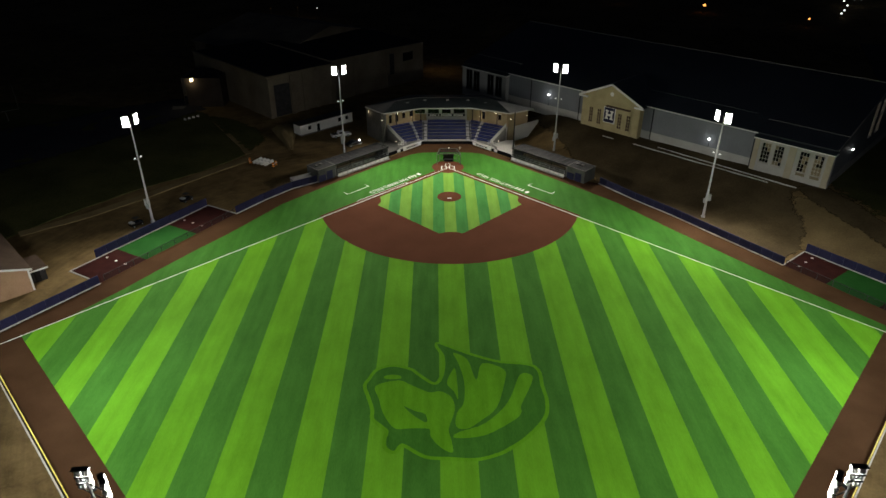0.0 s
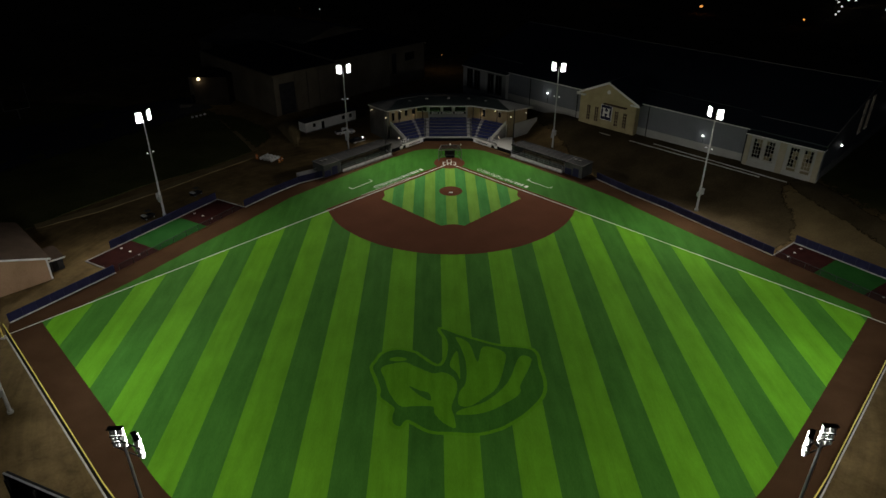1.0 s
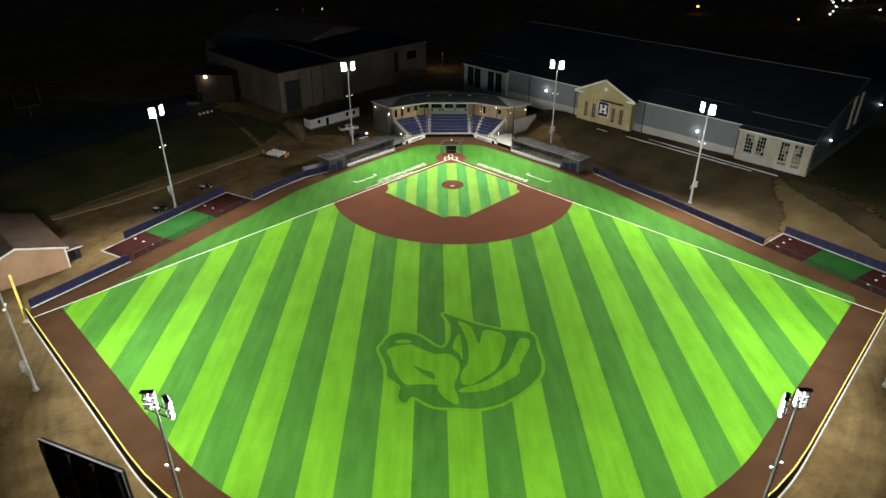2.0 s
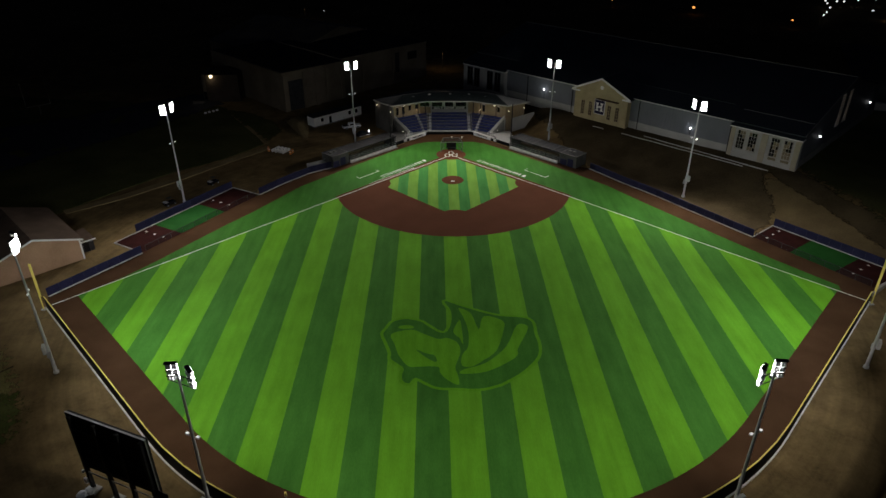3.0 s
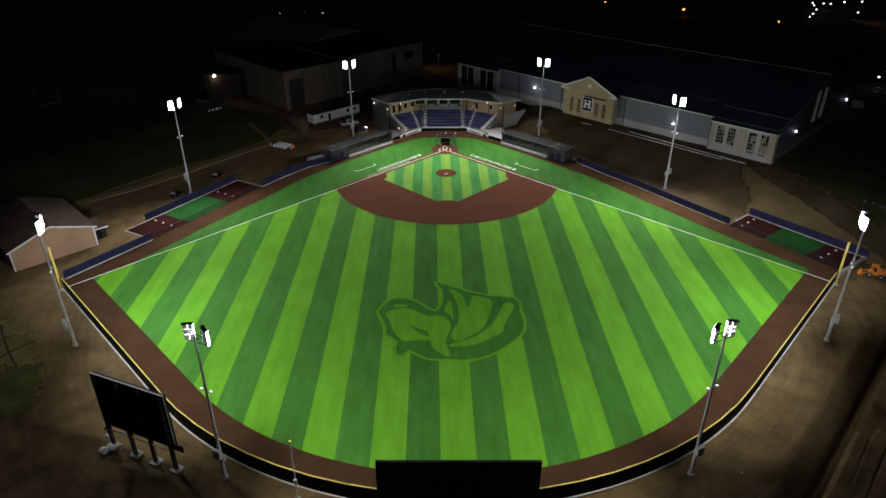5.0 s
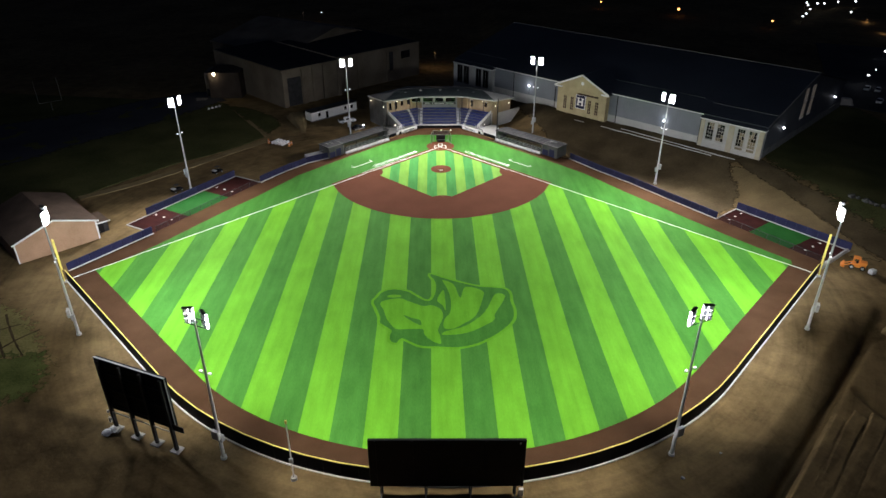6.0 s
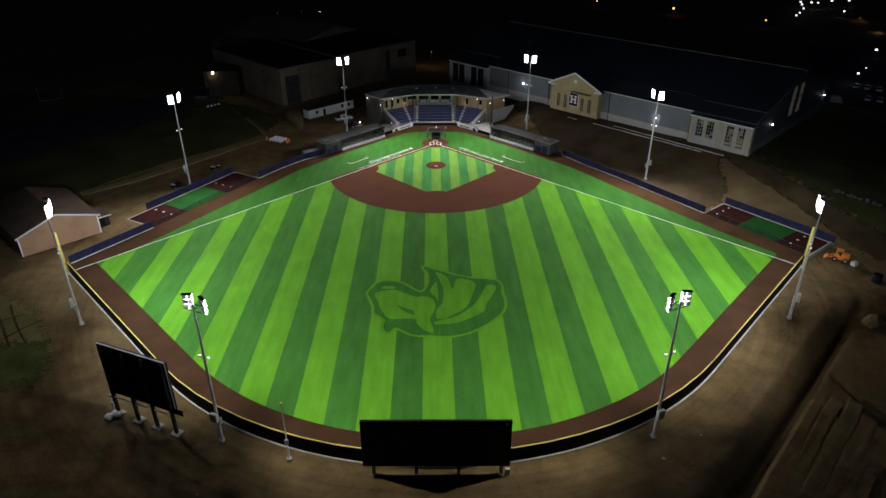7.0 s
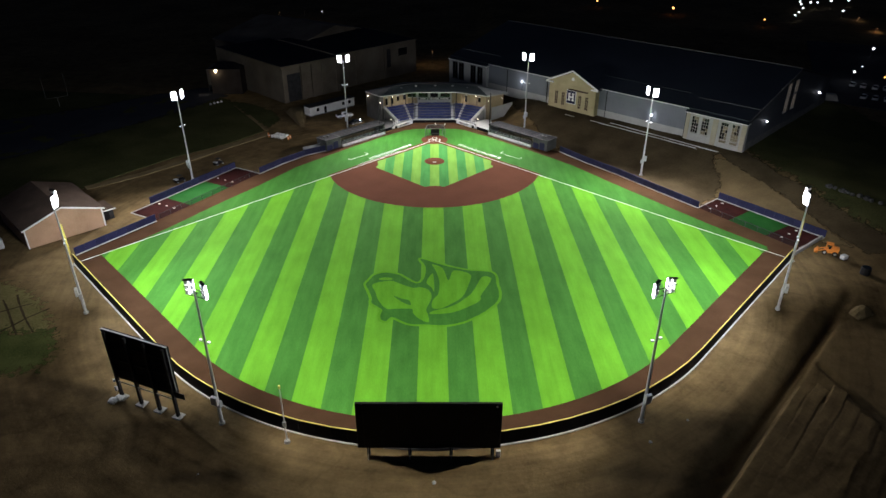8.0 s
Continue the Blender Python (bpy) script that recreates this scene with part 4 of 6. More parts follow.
for side in (-1, 1):
    # front wall and coping of the wing, then on to the net post
    p0, p1, p2 = Vector((side * HALF, FRONT_Y)), Vector((side * 12.4, 10.8)), Vector((side * 16.4, 6.9))
    for name, a, b, z0, z1, th, mat, lab in (("front_wall", p0, p2, 0, 0.80, 0.3, WALL_BLACK, "dark padded front wall"), ("coping", p0, p1, 0.80, 1.05, 0.6, BAND_GREY, "pale concrete coping")):
        d = (b - a).normalized()
        n = Vector((d.y, -d.x)) * (-1 if side > 0 else 1)
        part(name, add_prism(bmesh.new(), [tuple(a), tuple(b), tuple(b + n * th), tuple(a + n * th)], z0, z1), mat, stand, lab)
    part("side_wall", plate_of([(side * 11.6, 14.9, 0.6), (side * 16.1, 18.5, 4.2), (side * 16.1, 18.5, 5.2), (side * 11.6, 14.9, 1.7)], 0.2), BAND_GREY, stand, "pale sloping side wall of the seats")
    part("side_base", plate_of([(side * 11.65, 15.0, 0), (side * 16.1, 18.5, 0), (side * 16.1, 18.5, 4.2), (side * 11.65, 15.0, 0.6)], 0.2), CONCRETE_DARK, stand)
    # aisle straight back beside the middle block, with rails
    bm = bmesh.new()
    for k in range(ROWS_N * 2):
        y = FRONT_Y + 0.62 + k * TREAD / 2
        add_box(bm, side * 5.4, y, 0.9, side * 6.2, y + TREAD / 2 + 0.01, 1.02 + k * RISER / 2)
    part("stairway", bm, BAND_GREY, stand, "pale concrete stairway")
    for x in (5.4, 6.6):
        bm = bmesh.new()
        pa, pb = Vector((side * x, FRONT_Y + 0.6, 1.95)), Vector((side * x, END_Y, END_Z + 1.2))
        add_tube(bm, pa, pb, 0.025, n=5)
        for f in (0.0, 0.25, 0.5, 0.75, 1.0):
            q = pa.lerp(pb, f)
            add_tube(bm, q - Vector((0, 0, 0.9)), q, 0.02, n=5)
        part("handrail", bm, STEEL, stand)
    # diagonal stair rail in the wing
    (a0, b0), (a1, b1) = tier_line(0, side), tier_line(ROWS_N, side)
    pa, pb = a0.lerp(b0, 0.25), a1.lerp(b1, 0.37)
    bm = bmesh.new()
    add_tube(bm, (*pa, 1.9), (*pb, END_Z + 1.2), 0.025, n=5)
    for f in (0.0, 0.2, 0.4, 0.6, 0.8, 1.0):
        q = pa.lerp(pb, f)
        zz = 1.0 + f * (END_Z - 0.9)
        add_tube(bm, (*q, zz), (*q, zz + 1.1), 0.02, n=5)
    part("handrail", bm, STEEL, stand)
    for k in range(ROWS_N):
        (a, b), (c, d) = tier_line(k, side), tier_line(k + 1, side)
        q = a.lerp(b, 0.25 + 0.12 * k / ROWS_N).lerp(c.lerp(d, 0.25 + 0.12 * k / ROWS_N), 0.25)
        part("aisle_step", boxed(q.x - 0.42, q.y - 0.22, 0.9 + k * RISER, q.x + 0.42, q.y + 0.3, 1.0 + k * RISER + 0.3), BAND_GREY, stand)
    part("walkway", add_prism(bmesh.new(), [(side * px, py) for px, py in ((6.45, 17.15), (12.5, 11.1), (13.2, 11.9), (11.7, 15.1), (6.55, 17.65))], 0.0, 0.98), CONCRETE_DARK, stand, "concrete walkway before the seats")
    # landing beside the seats
    poly = [(side * x, y) for x, y in ((13.3, 11.0), (16.3, 7.4), (18.2, 9.4), (18.4, 18.6), (16.3, 18.5), (11.9, 15.0))]
    part("landing", add_prism(bmesh.new(), poly, 0.0, 0.5), CONCRETE_DARK if side < 0 else BAND_GREY, stand, "concrete landing beside the seats")
    for f in (0.25, 0.8):
        q = Vector((side * 11.3, 14.4)).lerp(Vector((side * 12.6, 12.2)), f)
        rail = bmesh.new()
        for zz in (1.45, 1.95):
            add_tube(rail, (q.x - 0.6, q.y, zz), (q.x + 0.6, q.y + 0.2, zz), 0.05, n=5)
        for xx in (-0.6, 0.0, 0.6):
            add_tube(rail, (q.x + xx, q.y + 0.1 + xx / 6, 0.95), (q.x + xx, q.y + 0.1 + xx / 6, 1.95), 0.05, n=5)
        part("guard_rail", rail, WHITE_PAINT, stand, "white pipe guard rail")
    # banners on the front wall: unreadable wording as bars
    d = (p2 - p0).normalized()
    start = p0 + d * 1.0 if side > 0 else p0 + d * 7.6
    m = frame_of(start, d * side)
    banner = part("banner", boxed(0, -0.12, 0.05, 6.6, -0.03, 1.12, bevel=0.02), WHITE_PAINT, stand, "white banner with dark wording")
    banner.matrix_basis = m
    for i in range(8):
        part("bar", boxed(1.2 + i * 0.52, -0.134, 0.36, 1.55 + i * 0.52, -0.122, 0.76), STEEL_DARK, banner)
    small = part("banner", boxed(0, -0.10, 0.18, 1.1, -0.03, 0.86, bevel=0.02), WHITE_PAINT, stand, "small white round-cornered sign")
    small.matrix_basis = m @ pose(7.6 if side > 0 else -2.1, 0, 0)
    # concourse floor, rear wall of the wing with its openings
    part("concourse", add_prism(bmesh.new(), [(side * x, y) for x, y in ((6.4, END_Y), (15.9, 19.2), (17.0, 20.4), (9.0, 26.0), (6.4, 26.0))], 0, END_Z - 0.02), CONCRETE, stand)
    wa, wb = Vector((side * 8.9, 25.3)), Vector((side * 16.6, 20.0))
    dd = wb - wa
    part("back_wall", plate_of([(*wa, 0), (*wb, 0), (*wb, 8.4), (*wa, 8.4)], 0.3), SIDING_TAN, stand, "tan rear wall of the concourse")
    for f, w, z0, z1 in ((0.14, 0.9, 5.4, 7.0), (0.40, 0.9, 5.4, 7.0), (0.64, 0.9, 4.7, 7.0), (0.86, 0.8, 4.7, 7.0)) if side < 0 else ((0.2, 0.9, 4.7, 6.8), (0.75, 0.9, 5.4, 6.9)):
        o = wa.lerp(wb, f)
        e = part("opening", boxed(-w / 2, -0.22, z0, w / 2, -0.13, z1), GLASS_DARK, stand)
        e.matrix_basis = frame_of(o, dd * side)
        part("surround", boxed(-w / 2 - 0.12, -0.24, z1, w / 2 + 0.12, -0.13, z1 + 0.12), WHITE_PAINT, e)
    for f in (0.22, 0.75):
        o = Vector((side * 7.5, 23.4)).lerp(Vector((side * 15.8, 18.6)), f)
        part("column", tubed((o.x, o.y, 0), (o.x, o.y, 8.4), 0.12, n=8), STEEL_DARK, stand)
part("end_wall", plate_of([(-16.9, 17.0, 0), (-22.2, 24.4, 0), (-22.2, 24.4, 8.3), (-16.9, 17.0, 8.3)], 0.3), END_GREY, stand, "plain grey end wall with wall lamps")
part("end_wall_return", plate_of([(-16.6, 20.2, 0), (-16.9, 17.0, 0), (-16.9, 17.0, 8.3), (-16.6, 20.2, 8.3)], 0.3), END_GREY, stand)
part("end_wall", plate_of([(16.8, 19.9, 0), (22.4, 22.9, 0), (22.4, 22.9, 8.25), (16.8, 19.9, 8.25)], 0.3), SIDING_TAN, stand, "tan end wall under the roof")
part("ramp_wall", plate_of([(18.5, 19.6, -0.2), (22.6, 21.3, 0.6), (25.4, 22.5, 4.3), (25.4, 22.5, 5.0), (18.5, 19.6, 4.0)], 0.3), BAND_GREY, stand, "pale sloping ramp wall")

# press box behind the middle block
PY = 25.2
bm = bmesh.new()
add_box(bm, -9.0, PY, 0.0, 9.0, PY + 0.3, 5.95)
add_box(bm, -9.0, PY, 7.95, 9.0, PY + 0.3, 8.4)
for x0, x1 in ((-9.0, -8.9), (-6.0, -5.2), (-2.1, -1.3), (1.2, 2.0), (5.1, 9.0)):
    add_box(bm, x0, PY, 5.95, x1, PY + 0.3, 7.95)
part("press_box", bm, BAND_GREY, stand, "grey press box front")
for x0, x1 in ((-8.9, -6.0), (-5.2, -2.1), (-1.3, 1.2), (2.0, 5.1)):
    pane = part("window", boxed(x0, PY + 0.12, 5.95, x1, PY + 0.16, 7.95), GLASS_DARK, stand, "dark press box window")
    part("frame", boxed(x0, PY + 0.04, 5.86, x1, PY + 0.2, 5.95), WHITE_PAINT, pane)
    part("mullion", boxed((x0 + x1) / 2 - 0.05, PY + 0.05, 5.95, (x0 + x1) / 2 + 0.05, PY + 0.17, 7.95), STEEL_DARK, pane)
board = part("name_board", boxed(-5.2, PY - 0.12, 5.2, 5.2, PY - 0.02, 5.8), STEEL_DARK, stand)
for i in range(21):
    if i not in (4, 6, 14):
        part("bar", boxed(-4.6 + i * 0.44, PY - 0.14, 5.27, -4.24 + i * 0.44, PY - 0.12, 5.72), WHITE_PAINT, board)
part("bay_panel", boxed(5.7, PY - 0.06, 3.9, 9.0, PY - 0.01, 7.95), SIDING_TAN, stand, "tan wall panel lit by a warm lamp")
part("bay_panel", boxed(-8.9, PY - 0.06, 3.9, -5.6, PY - 0.01, 5.85), SIDING_TAN, stand, "tan wall panel lit by a warm lamp")
for x in (-7.2, 7.2):
    part("column", tubed((x, FRONT_Y + 6.6, 0), (x, FRONT_Y + 6.6, 8.4), 0.13, n=8), STEEL_DARK, stand)

# hipped roof
EAVE = [(-17.0, 17.2), (-6.9, 22.0), (6.9, 22.0), (17.0, 17.2)]
RIDGE = [(-14.0, 25.6), (-8.5, 28.4), (8.5, 28.4), (14.0, 25.6)]
REAR = [(-22.6, 23.6), (-10.4, 34.4), (10.4, 34.4), (23.8, 21.2)]
EZ, RZ = 8.55, 9.45


def roof():
    bm = bmesh.new()
    e = [bm.verts.new((x, y, EZ)) for x, y in EAVE]
    r = [bm.verts.new((x, y, RZ)) for x, y in RIDGE]
    k = [bm.verts.new((x, y, EZ)) for x, y in REAR]
    for i in range(3):
        bm.faces.new((e[i], e[i + 1], r[i + 1], r[i]))
        bm.faces.new((r[i], r[i + 1], k[i + 1], k[i]))
    bmesh.ops.recalc_face_normals(bm, faces=bm.faces)
    return bm


part("roof", roof(), ROOF_GREY, stand, "grey standing-seam hipped roof")
# hip ends: light of the nearby tower is put into their paler colour
for i in (0, 3):
    tri = bmesh.new()
    pts = [(*EAVE[i], EZ), (*REAR[i], EZ), (*RIDGE[i], RZ)]
    add_face(tri, pts if i == 3 else pts[::-1])
    part("hip_end", tri, BAND_GREY if i == 3 else CONCRETE_DARK, stand, "hip end of the roof, coloured pale as if lit")
bm = bmesh.new()
add_prism(bm, EAVE + REAR[::-1], EZ - 0.35, EZ - 0.02)
part("soffit", bm, BAND_GREY, stand, "pale soffit and fascia under the roof")
seams = bmesh.new()
for i in range(3):
    e0, e1, r0, r1 = (Vector((*p, z)) for p, z in ((EAVE[i], EZ), (EAVE[i + 1], EZ), (RIDGE[i], RZ), (RIDGE[i + 1], RZ)))
    n = 24 if i == 1 else 18
    for j in range(1, n):
        add_tube(seams, e0.lerp(e1, j / n) + Vector((0, 0, 0.03)), r0.lerp(r1, j / n) + Vector((0, 0, 0.03)), 0.03, n=4)
tagged(part("seam", seams, ROOF_GREY, stand), kind="stuff")
caps = bmesh.new()
for a, b in zip(RIDGE, RIDGE[1:]):
    add_tube(caps, (*a, RZ + 0.02), (*b, RZ + 0.02), 0.08, n=6)
part("ridge_cap", caps, CONCRETE_DARK, stand, "ridge capping")
for x, y in ((-6.0, 26.6), (0.3, 26.8), (6.0, 26.6), (-10.8, 24.8), (10.8, 24.8)):
    z = EZ + (y - 22.0) / 6.4 * (RZ - EZ)
    part("roof_vent", boxed(x - 0.4, y - 0.25, z - 0.2, x + 0.4, y + 0.25, z + 0.28, bevel=0.06), BAND_GREY, stand)

# lamps of the stand
LAMPS = [(-21.6, 22.6, 7.2), (-17.2, 16.6, 6.8), (-13.6, 12.6, 2.4), (17.2, 16.8, 7.0), (21.7, 18.9, 7.4), (13.7, 12.8, 2.5), (9.4, 24.4, 5.2), (-9.4, 24.4, 5.2), (-13.4, 21.4, 7.2), (13.4, 21.4, 7.2)]
for i, (x, y, z) in enumerate(LAMPS):
    lamp = thing("wall_lamp", "small round lit wall lamp on the grandstand", "wall lamp", pose(x, y, z), "grandstand lamps")
    part("globe", add_ball(bmesh.new(), (0, 0, 0), 0.10), WARM_GLOW, lamp)
    part("bracket", boxed(-0.06, 0.0, -0.06, 0.06, 0.32, 0.06), STEEL_DARK, lamp)
    bulb((x, y - 0.3, z), (42 if i < 6 else 22) if i not in (2, 5) else 18, (1.0, 0.82, 0.58))

# net posts and backstop net
NET = [(-16.8, 6.5), (-6.5, 16.8), (6.5, 16.8), (17.0, 7.1)]
for i, (x, y) in enumerate((NET[0], NET[3])):
    np_ = thing("net_post", "tall dark steel post that holds the backstop net", "net post", pose(x, y, 0), "net posts")
    part("post", tubed((0, 0, 0), (0, 0, 12.2), 0.16, 0.12, 10), STEEL_DARK, np_)
    part("base_plate", boxed(-0.35, -0.35, 0, 0.35, 0.35, 0.12, bevel=0.03), STEEL_DARK, np_)
net = thing("backstop_net", "thin dark backstop net before the grandstand", "net")
bm = bmesh.new()
for (xa, ya), (xb, yb) in zip(NET, NET[1:]):
    add_face(bm, [(xa, ya, 1.0), (xb, yb, 1.0), (xb, yb, 10.5), (xa, ya, 10.5)])
part("mesh", bm, NET_THIN, net)
for z in (10.5,):
    bm = bmesh.new()
    for (xa, ya), (xb, yb) in zip(NET, NET[1:]):
        add_tube(bm, (xa, ya, z), (xb, yb, z), 0.02, n=4)
    part("cable", bm, STEEL_DARK, net)

# ---- batting cage behind home ----
cage = thing("batting_cage", "portable batting cage with dark net on a pipe frame", "batting cage", pose(0.2, 2.1, 0.05))
bm = bmesh.new()
for s in (-1, 1):
    add_tube(bm, (s * 3.0, -0.2, 0), (s * 3.0, -0.2, 2.9), 0.06, n=6)
    add_tube(bm, (s * 3.0, -0.2, 2.9), (s * 2.2, 3.2, 3.1), 0.06, n=6)
    add_tube(bm, (s * 2.2, 3.2, 0), (s * 2.2, 3.2, 3.1), 0.06, n=6)
    add_tube(bm, (s * 3.0, -0.2, 0.1), (s * 2.2, 3.2, 0.1), 0.06, n=6)
add_tube(bm, (-3.0, -0.2, 2.9), (3.0, -0.2, 2.9), 0.06, n=6)
add_tube(bm, (-2.2, 3.2, 3.1), (2.2, 3.2, 3.1), 0.06, n=6)
add_tube(bm, (-2.2, 3.2, 0.1), (2.2, 3.2, 0.1), 0.06, n=6)
part("pipe_frame", bm, CONCRETE_DARK, cage)
bm = bmesh.new()
add_face(bm, [(-3.0, -0.2, 0.1), (-2.2, 3.2, 0.1), (-2.2, 3.2, 3.1), (-3.0, -0.2, 2.9)])
add_face(bm, [(3.0, -0.2, 0.1), (2.2, 3.2, 0.1), (2.2, 3.2, 3.1), (3.0, -0.2, 2.9)])
add_face(bm, [(-2.2, 3.2, 0.1), (2.2, 3.2, 0.1), (2.2, 3.2, 3.1), (-2.2, 3.2, 3.1)])
add_face(bm, [(-3.0, -0.2, 2.9), (3.0, -0.2, 2.9), (2.2, 3.2, 3.1), (-2.2, 3.2, 3.1)])
part("net", bm, NET_CAGE, cage)
part("canvas", boxed(-1.3, 3.05, 0.1, 1.3, 3.14, 1.7, bevel=0.02), STEEL_DARK, cage, "black canvas ball screen")
part("skirt", boxed(-1.1, 1.9, 0.0, 1.2, 3.0, 0.55, bevel=0.15), RUBBER, cage)
for x, y, z in ((0.1, 3.2, 3.1), (2.9, 3.0, 3.05)):
    part("white_cap", boxed(x - 0.14, y - 0.14, z, x + 0.14, y + 0.14, z + 0.4, bevel=0.05), WHITE_PAINT, cage)

# ---- dugouts ----


def add_net(a, b, top):
    bm = bmesh.new()
    add_face(bm, [a, b, (b[0], b[1], top), (a[0], a[1], top)])
    return bm


def dugout(label, m, block_left):
    """Local axes: x along the front, y back from the field."""
    L, D = 16.4, 4.4
    d = thing("dugout", label, "dugout", m, "dugouts")
    part("floor", boxed(0, 0.2, -0.1, L, D, 0.04), CONCRETE_DARK, d)
    part("back_wall", boxed(0, D, 0, L, D + 0.25, 2.85), END_GREY, d, "grey block rear wall")
    part("end_wall", boxed(-0.25, 0.6, 0, 0, D + 0.25, 2.85), CONCRETE_DARK, d)
    part("end_wall", boxed(L, 0.6, 0, L + 0.25, D + 0.25, 2.85), CONCRETE_DARK, d)
    part("roof", boxed(-0.5, 0.45, 2.85, L + 0.5, D + 0.6, 3.05, bevel=0.04), MEMBRANE, d, "flat grey metal dugout roof")
    seam = mesh_of(boxed(-0.04, 0.47, 3.05, 0.04, D + 0.58, 3.11), "roof_seam", STEEL_DARK)
    for i in range(10):
        piece("roof_seam", seam, d, pose(0.7 + i * 1.66, 0, 0))
    part("fascia", boxed(-0.52, 0.35, 2.72, L + 0.52, 0.45, 3.07), STEEL_DARK, d)
    part("mid_rail", tubed((0, -0.06, 1.75), (L, -0.06, 1.75), 0.04, n=6), STEEL, d)
    part("rail_net", add_net((0, -0.06, 0.75), (L, -0.06, 0.75), 1.75), NET_THIN, d)
    for i in range(5):
        part("column", tubed((0.1 + i * (L - 0.2) / 4, 0.1, 0), (0.1 + i * (L - 0.2) / 4, 0.1, 2.85), 0.07, n=6), STEEL_DARK, d)
    n = 11
    panel = mesh_of(boxed(0.04, -0.10, 0.06, L / n - 0.12, -0.02, 0.72, bevel=0.02), "rail_panel", WHITE_PAINT)
    post = mesh_of(tubed((0, -0.06, 0), (0, -0.06, 1.75), 0.04, n=6), "rail_post", STEEL)
    for i in range(n):
        piece("rail_panel", panel, d, pose(i * L / n, 0, 0))
    for i in range(n + 1):
        piece("rail_post", post, d, pose(i * L / n, 0, 0))
    part("handrail", tubed((0, -0.06, 1.2), (L, -0.06, 1.2), 0.045, n=6), STEEL, d)
    part("apron", boxed(0, -0.62, -0.02, L, -0.12, 0.10), CONCRETE, d)
    part("bench", boxed(0.8, D - 0.9, 0.42, L - 0.8, D - 0.45, 0.50, bevel=0.02), SIDING_TAN, d, "long wooden player bench")
    part("bench_back", boxed(0.8, D - 0.42, 0.6, L - 0.8, D - 0.36, 1.0), SIDING_TAN, d)
    part("notice", boxed(4.0, D - 0.04, 1.5, 5.6, D - 0.01, 2.3), WHITE_PAINT, d)
    # equipment room at the outer end
    x0, x1 = (-5.6, -0.6) if block_left else (L + 0.6, L + 5.6)
    room = part("equipment_room", boxed(x0, 0.1, 0, x1, 4.6, 3.05, bevel=0.03), END_GREY, d, "grey concrete block equipment room")
    part("parapet", boxed(x0 - 0.1, 0.0, 3.05, x1 + 0.1, 4.7, 3.22), END_GREY, room)
    part("roof", boxed(x0 + 0.15, 0.25, 3.22, x1 - 0.15, 4.45, 3.24), MEMBRANE, room, "dark membrane roof")
    part("door", boxed((x0 + x1) / 2 - 0.1, 0.02, 0.05, (x0 + x1) / 2 + 1.6, 0.09, 2.2, bevel=0.02), PAD_NAVY, room, "navy double door")
    part("pad", boxed(x0 + 0.1, -0.06, 0.1, (x0 + x1) / 2 - 0.5, 0.09, 1.7, bevel=0.04), PAD_NAVY, room)
    for k in range(2):
        part("roof_unit", boxed(x0 + 0.9 + k * 1.3, 2.0, 3.22, x0 + 1.7 + k * 1.3, 3.0, 3.5, bevel=0.05), END_GREY, room)
    return d


dugout("first-base dugout with white rail panels and a flat grey roof", frame_of((-26.9, -5.2), (1, 1)), True)
dugout("third-base dugout with white rail panels and a flat grey roof", frame_of((16.6, 5.4), (1, -1)), False)
shed = thing("ramp_cover", "low pale sloping cover beside the dugout room", "ramp cover", frame_of((-36.6, -10.2), (5.0, 3.2)))
part("slab", boxed(0, 0.6, 0.0, 5.4, 2.6, 1.0, bevel=0.05), CONCRETE, shed)
part("rail", tubed((0.2, 0.8, 1.0), (5.2, 0.8, 1.9), 0.04, n=6), STEEL, shed)

# ---- long hall on the terrace ----
HALL = frame_of((6.5, 54.5), (1, -1))
Z0, Z1 = 4.3, 12.7
hall = thing("sports_hall", "long blue-grey metal sports hall with cream gabled entrance", "sports hall", HALL)
LEN = 108.2


def hall_window(x, y, w, z0, z1, lit, parent, cols=2, rows=6, turn=None, trim=None):
    """A tall framed window with glazing bars; lit: the share of panes with light behind them; below nought: pale blinds."""
    m = pose(x, y, 0) if turn is None else pose(x, y, 0, 0, 0, turn)
    win = part("window", boxed(-w / 2 - 0.14, -0.06, z0 - 0.14, w / 2 + 0.14, -0.005, z1 + 0.14), trim or WHITE_PAINT, parent, "tall framed window with glazing bars")
    win.matrix_basis = m
    pw, ph = w / cols, (z1 - z0) / rows
    rng = random.Random(int(x * 13 + z0 * 7))
    for c in range(cols):
        for r in range(rows):
            px, pz = -w / 2 + c * pw, z0 + r * ph
            part("pane", boxed(px + 0.05, -0.075, pz + 0.05, px + pw - 0.05, -0.061, pz + ph - 0.05), BLIND_LIT if lit < -1.5 else SHINGLE if lit < 0 else GLASS_LIT if rng.random() < lit else GLASS_DARK, win)
    part("sill", boxed(-w / 2 - 0.25, -0.18, z0 - 0.28, w / 2 + 0.25, -0.002, z0 - 0.14), trim or WHITE_PAINT, win)
    return win


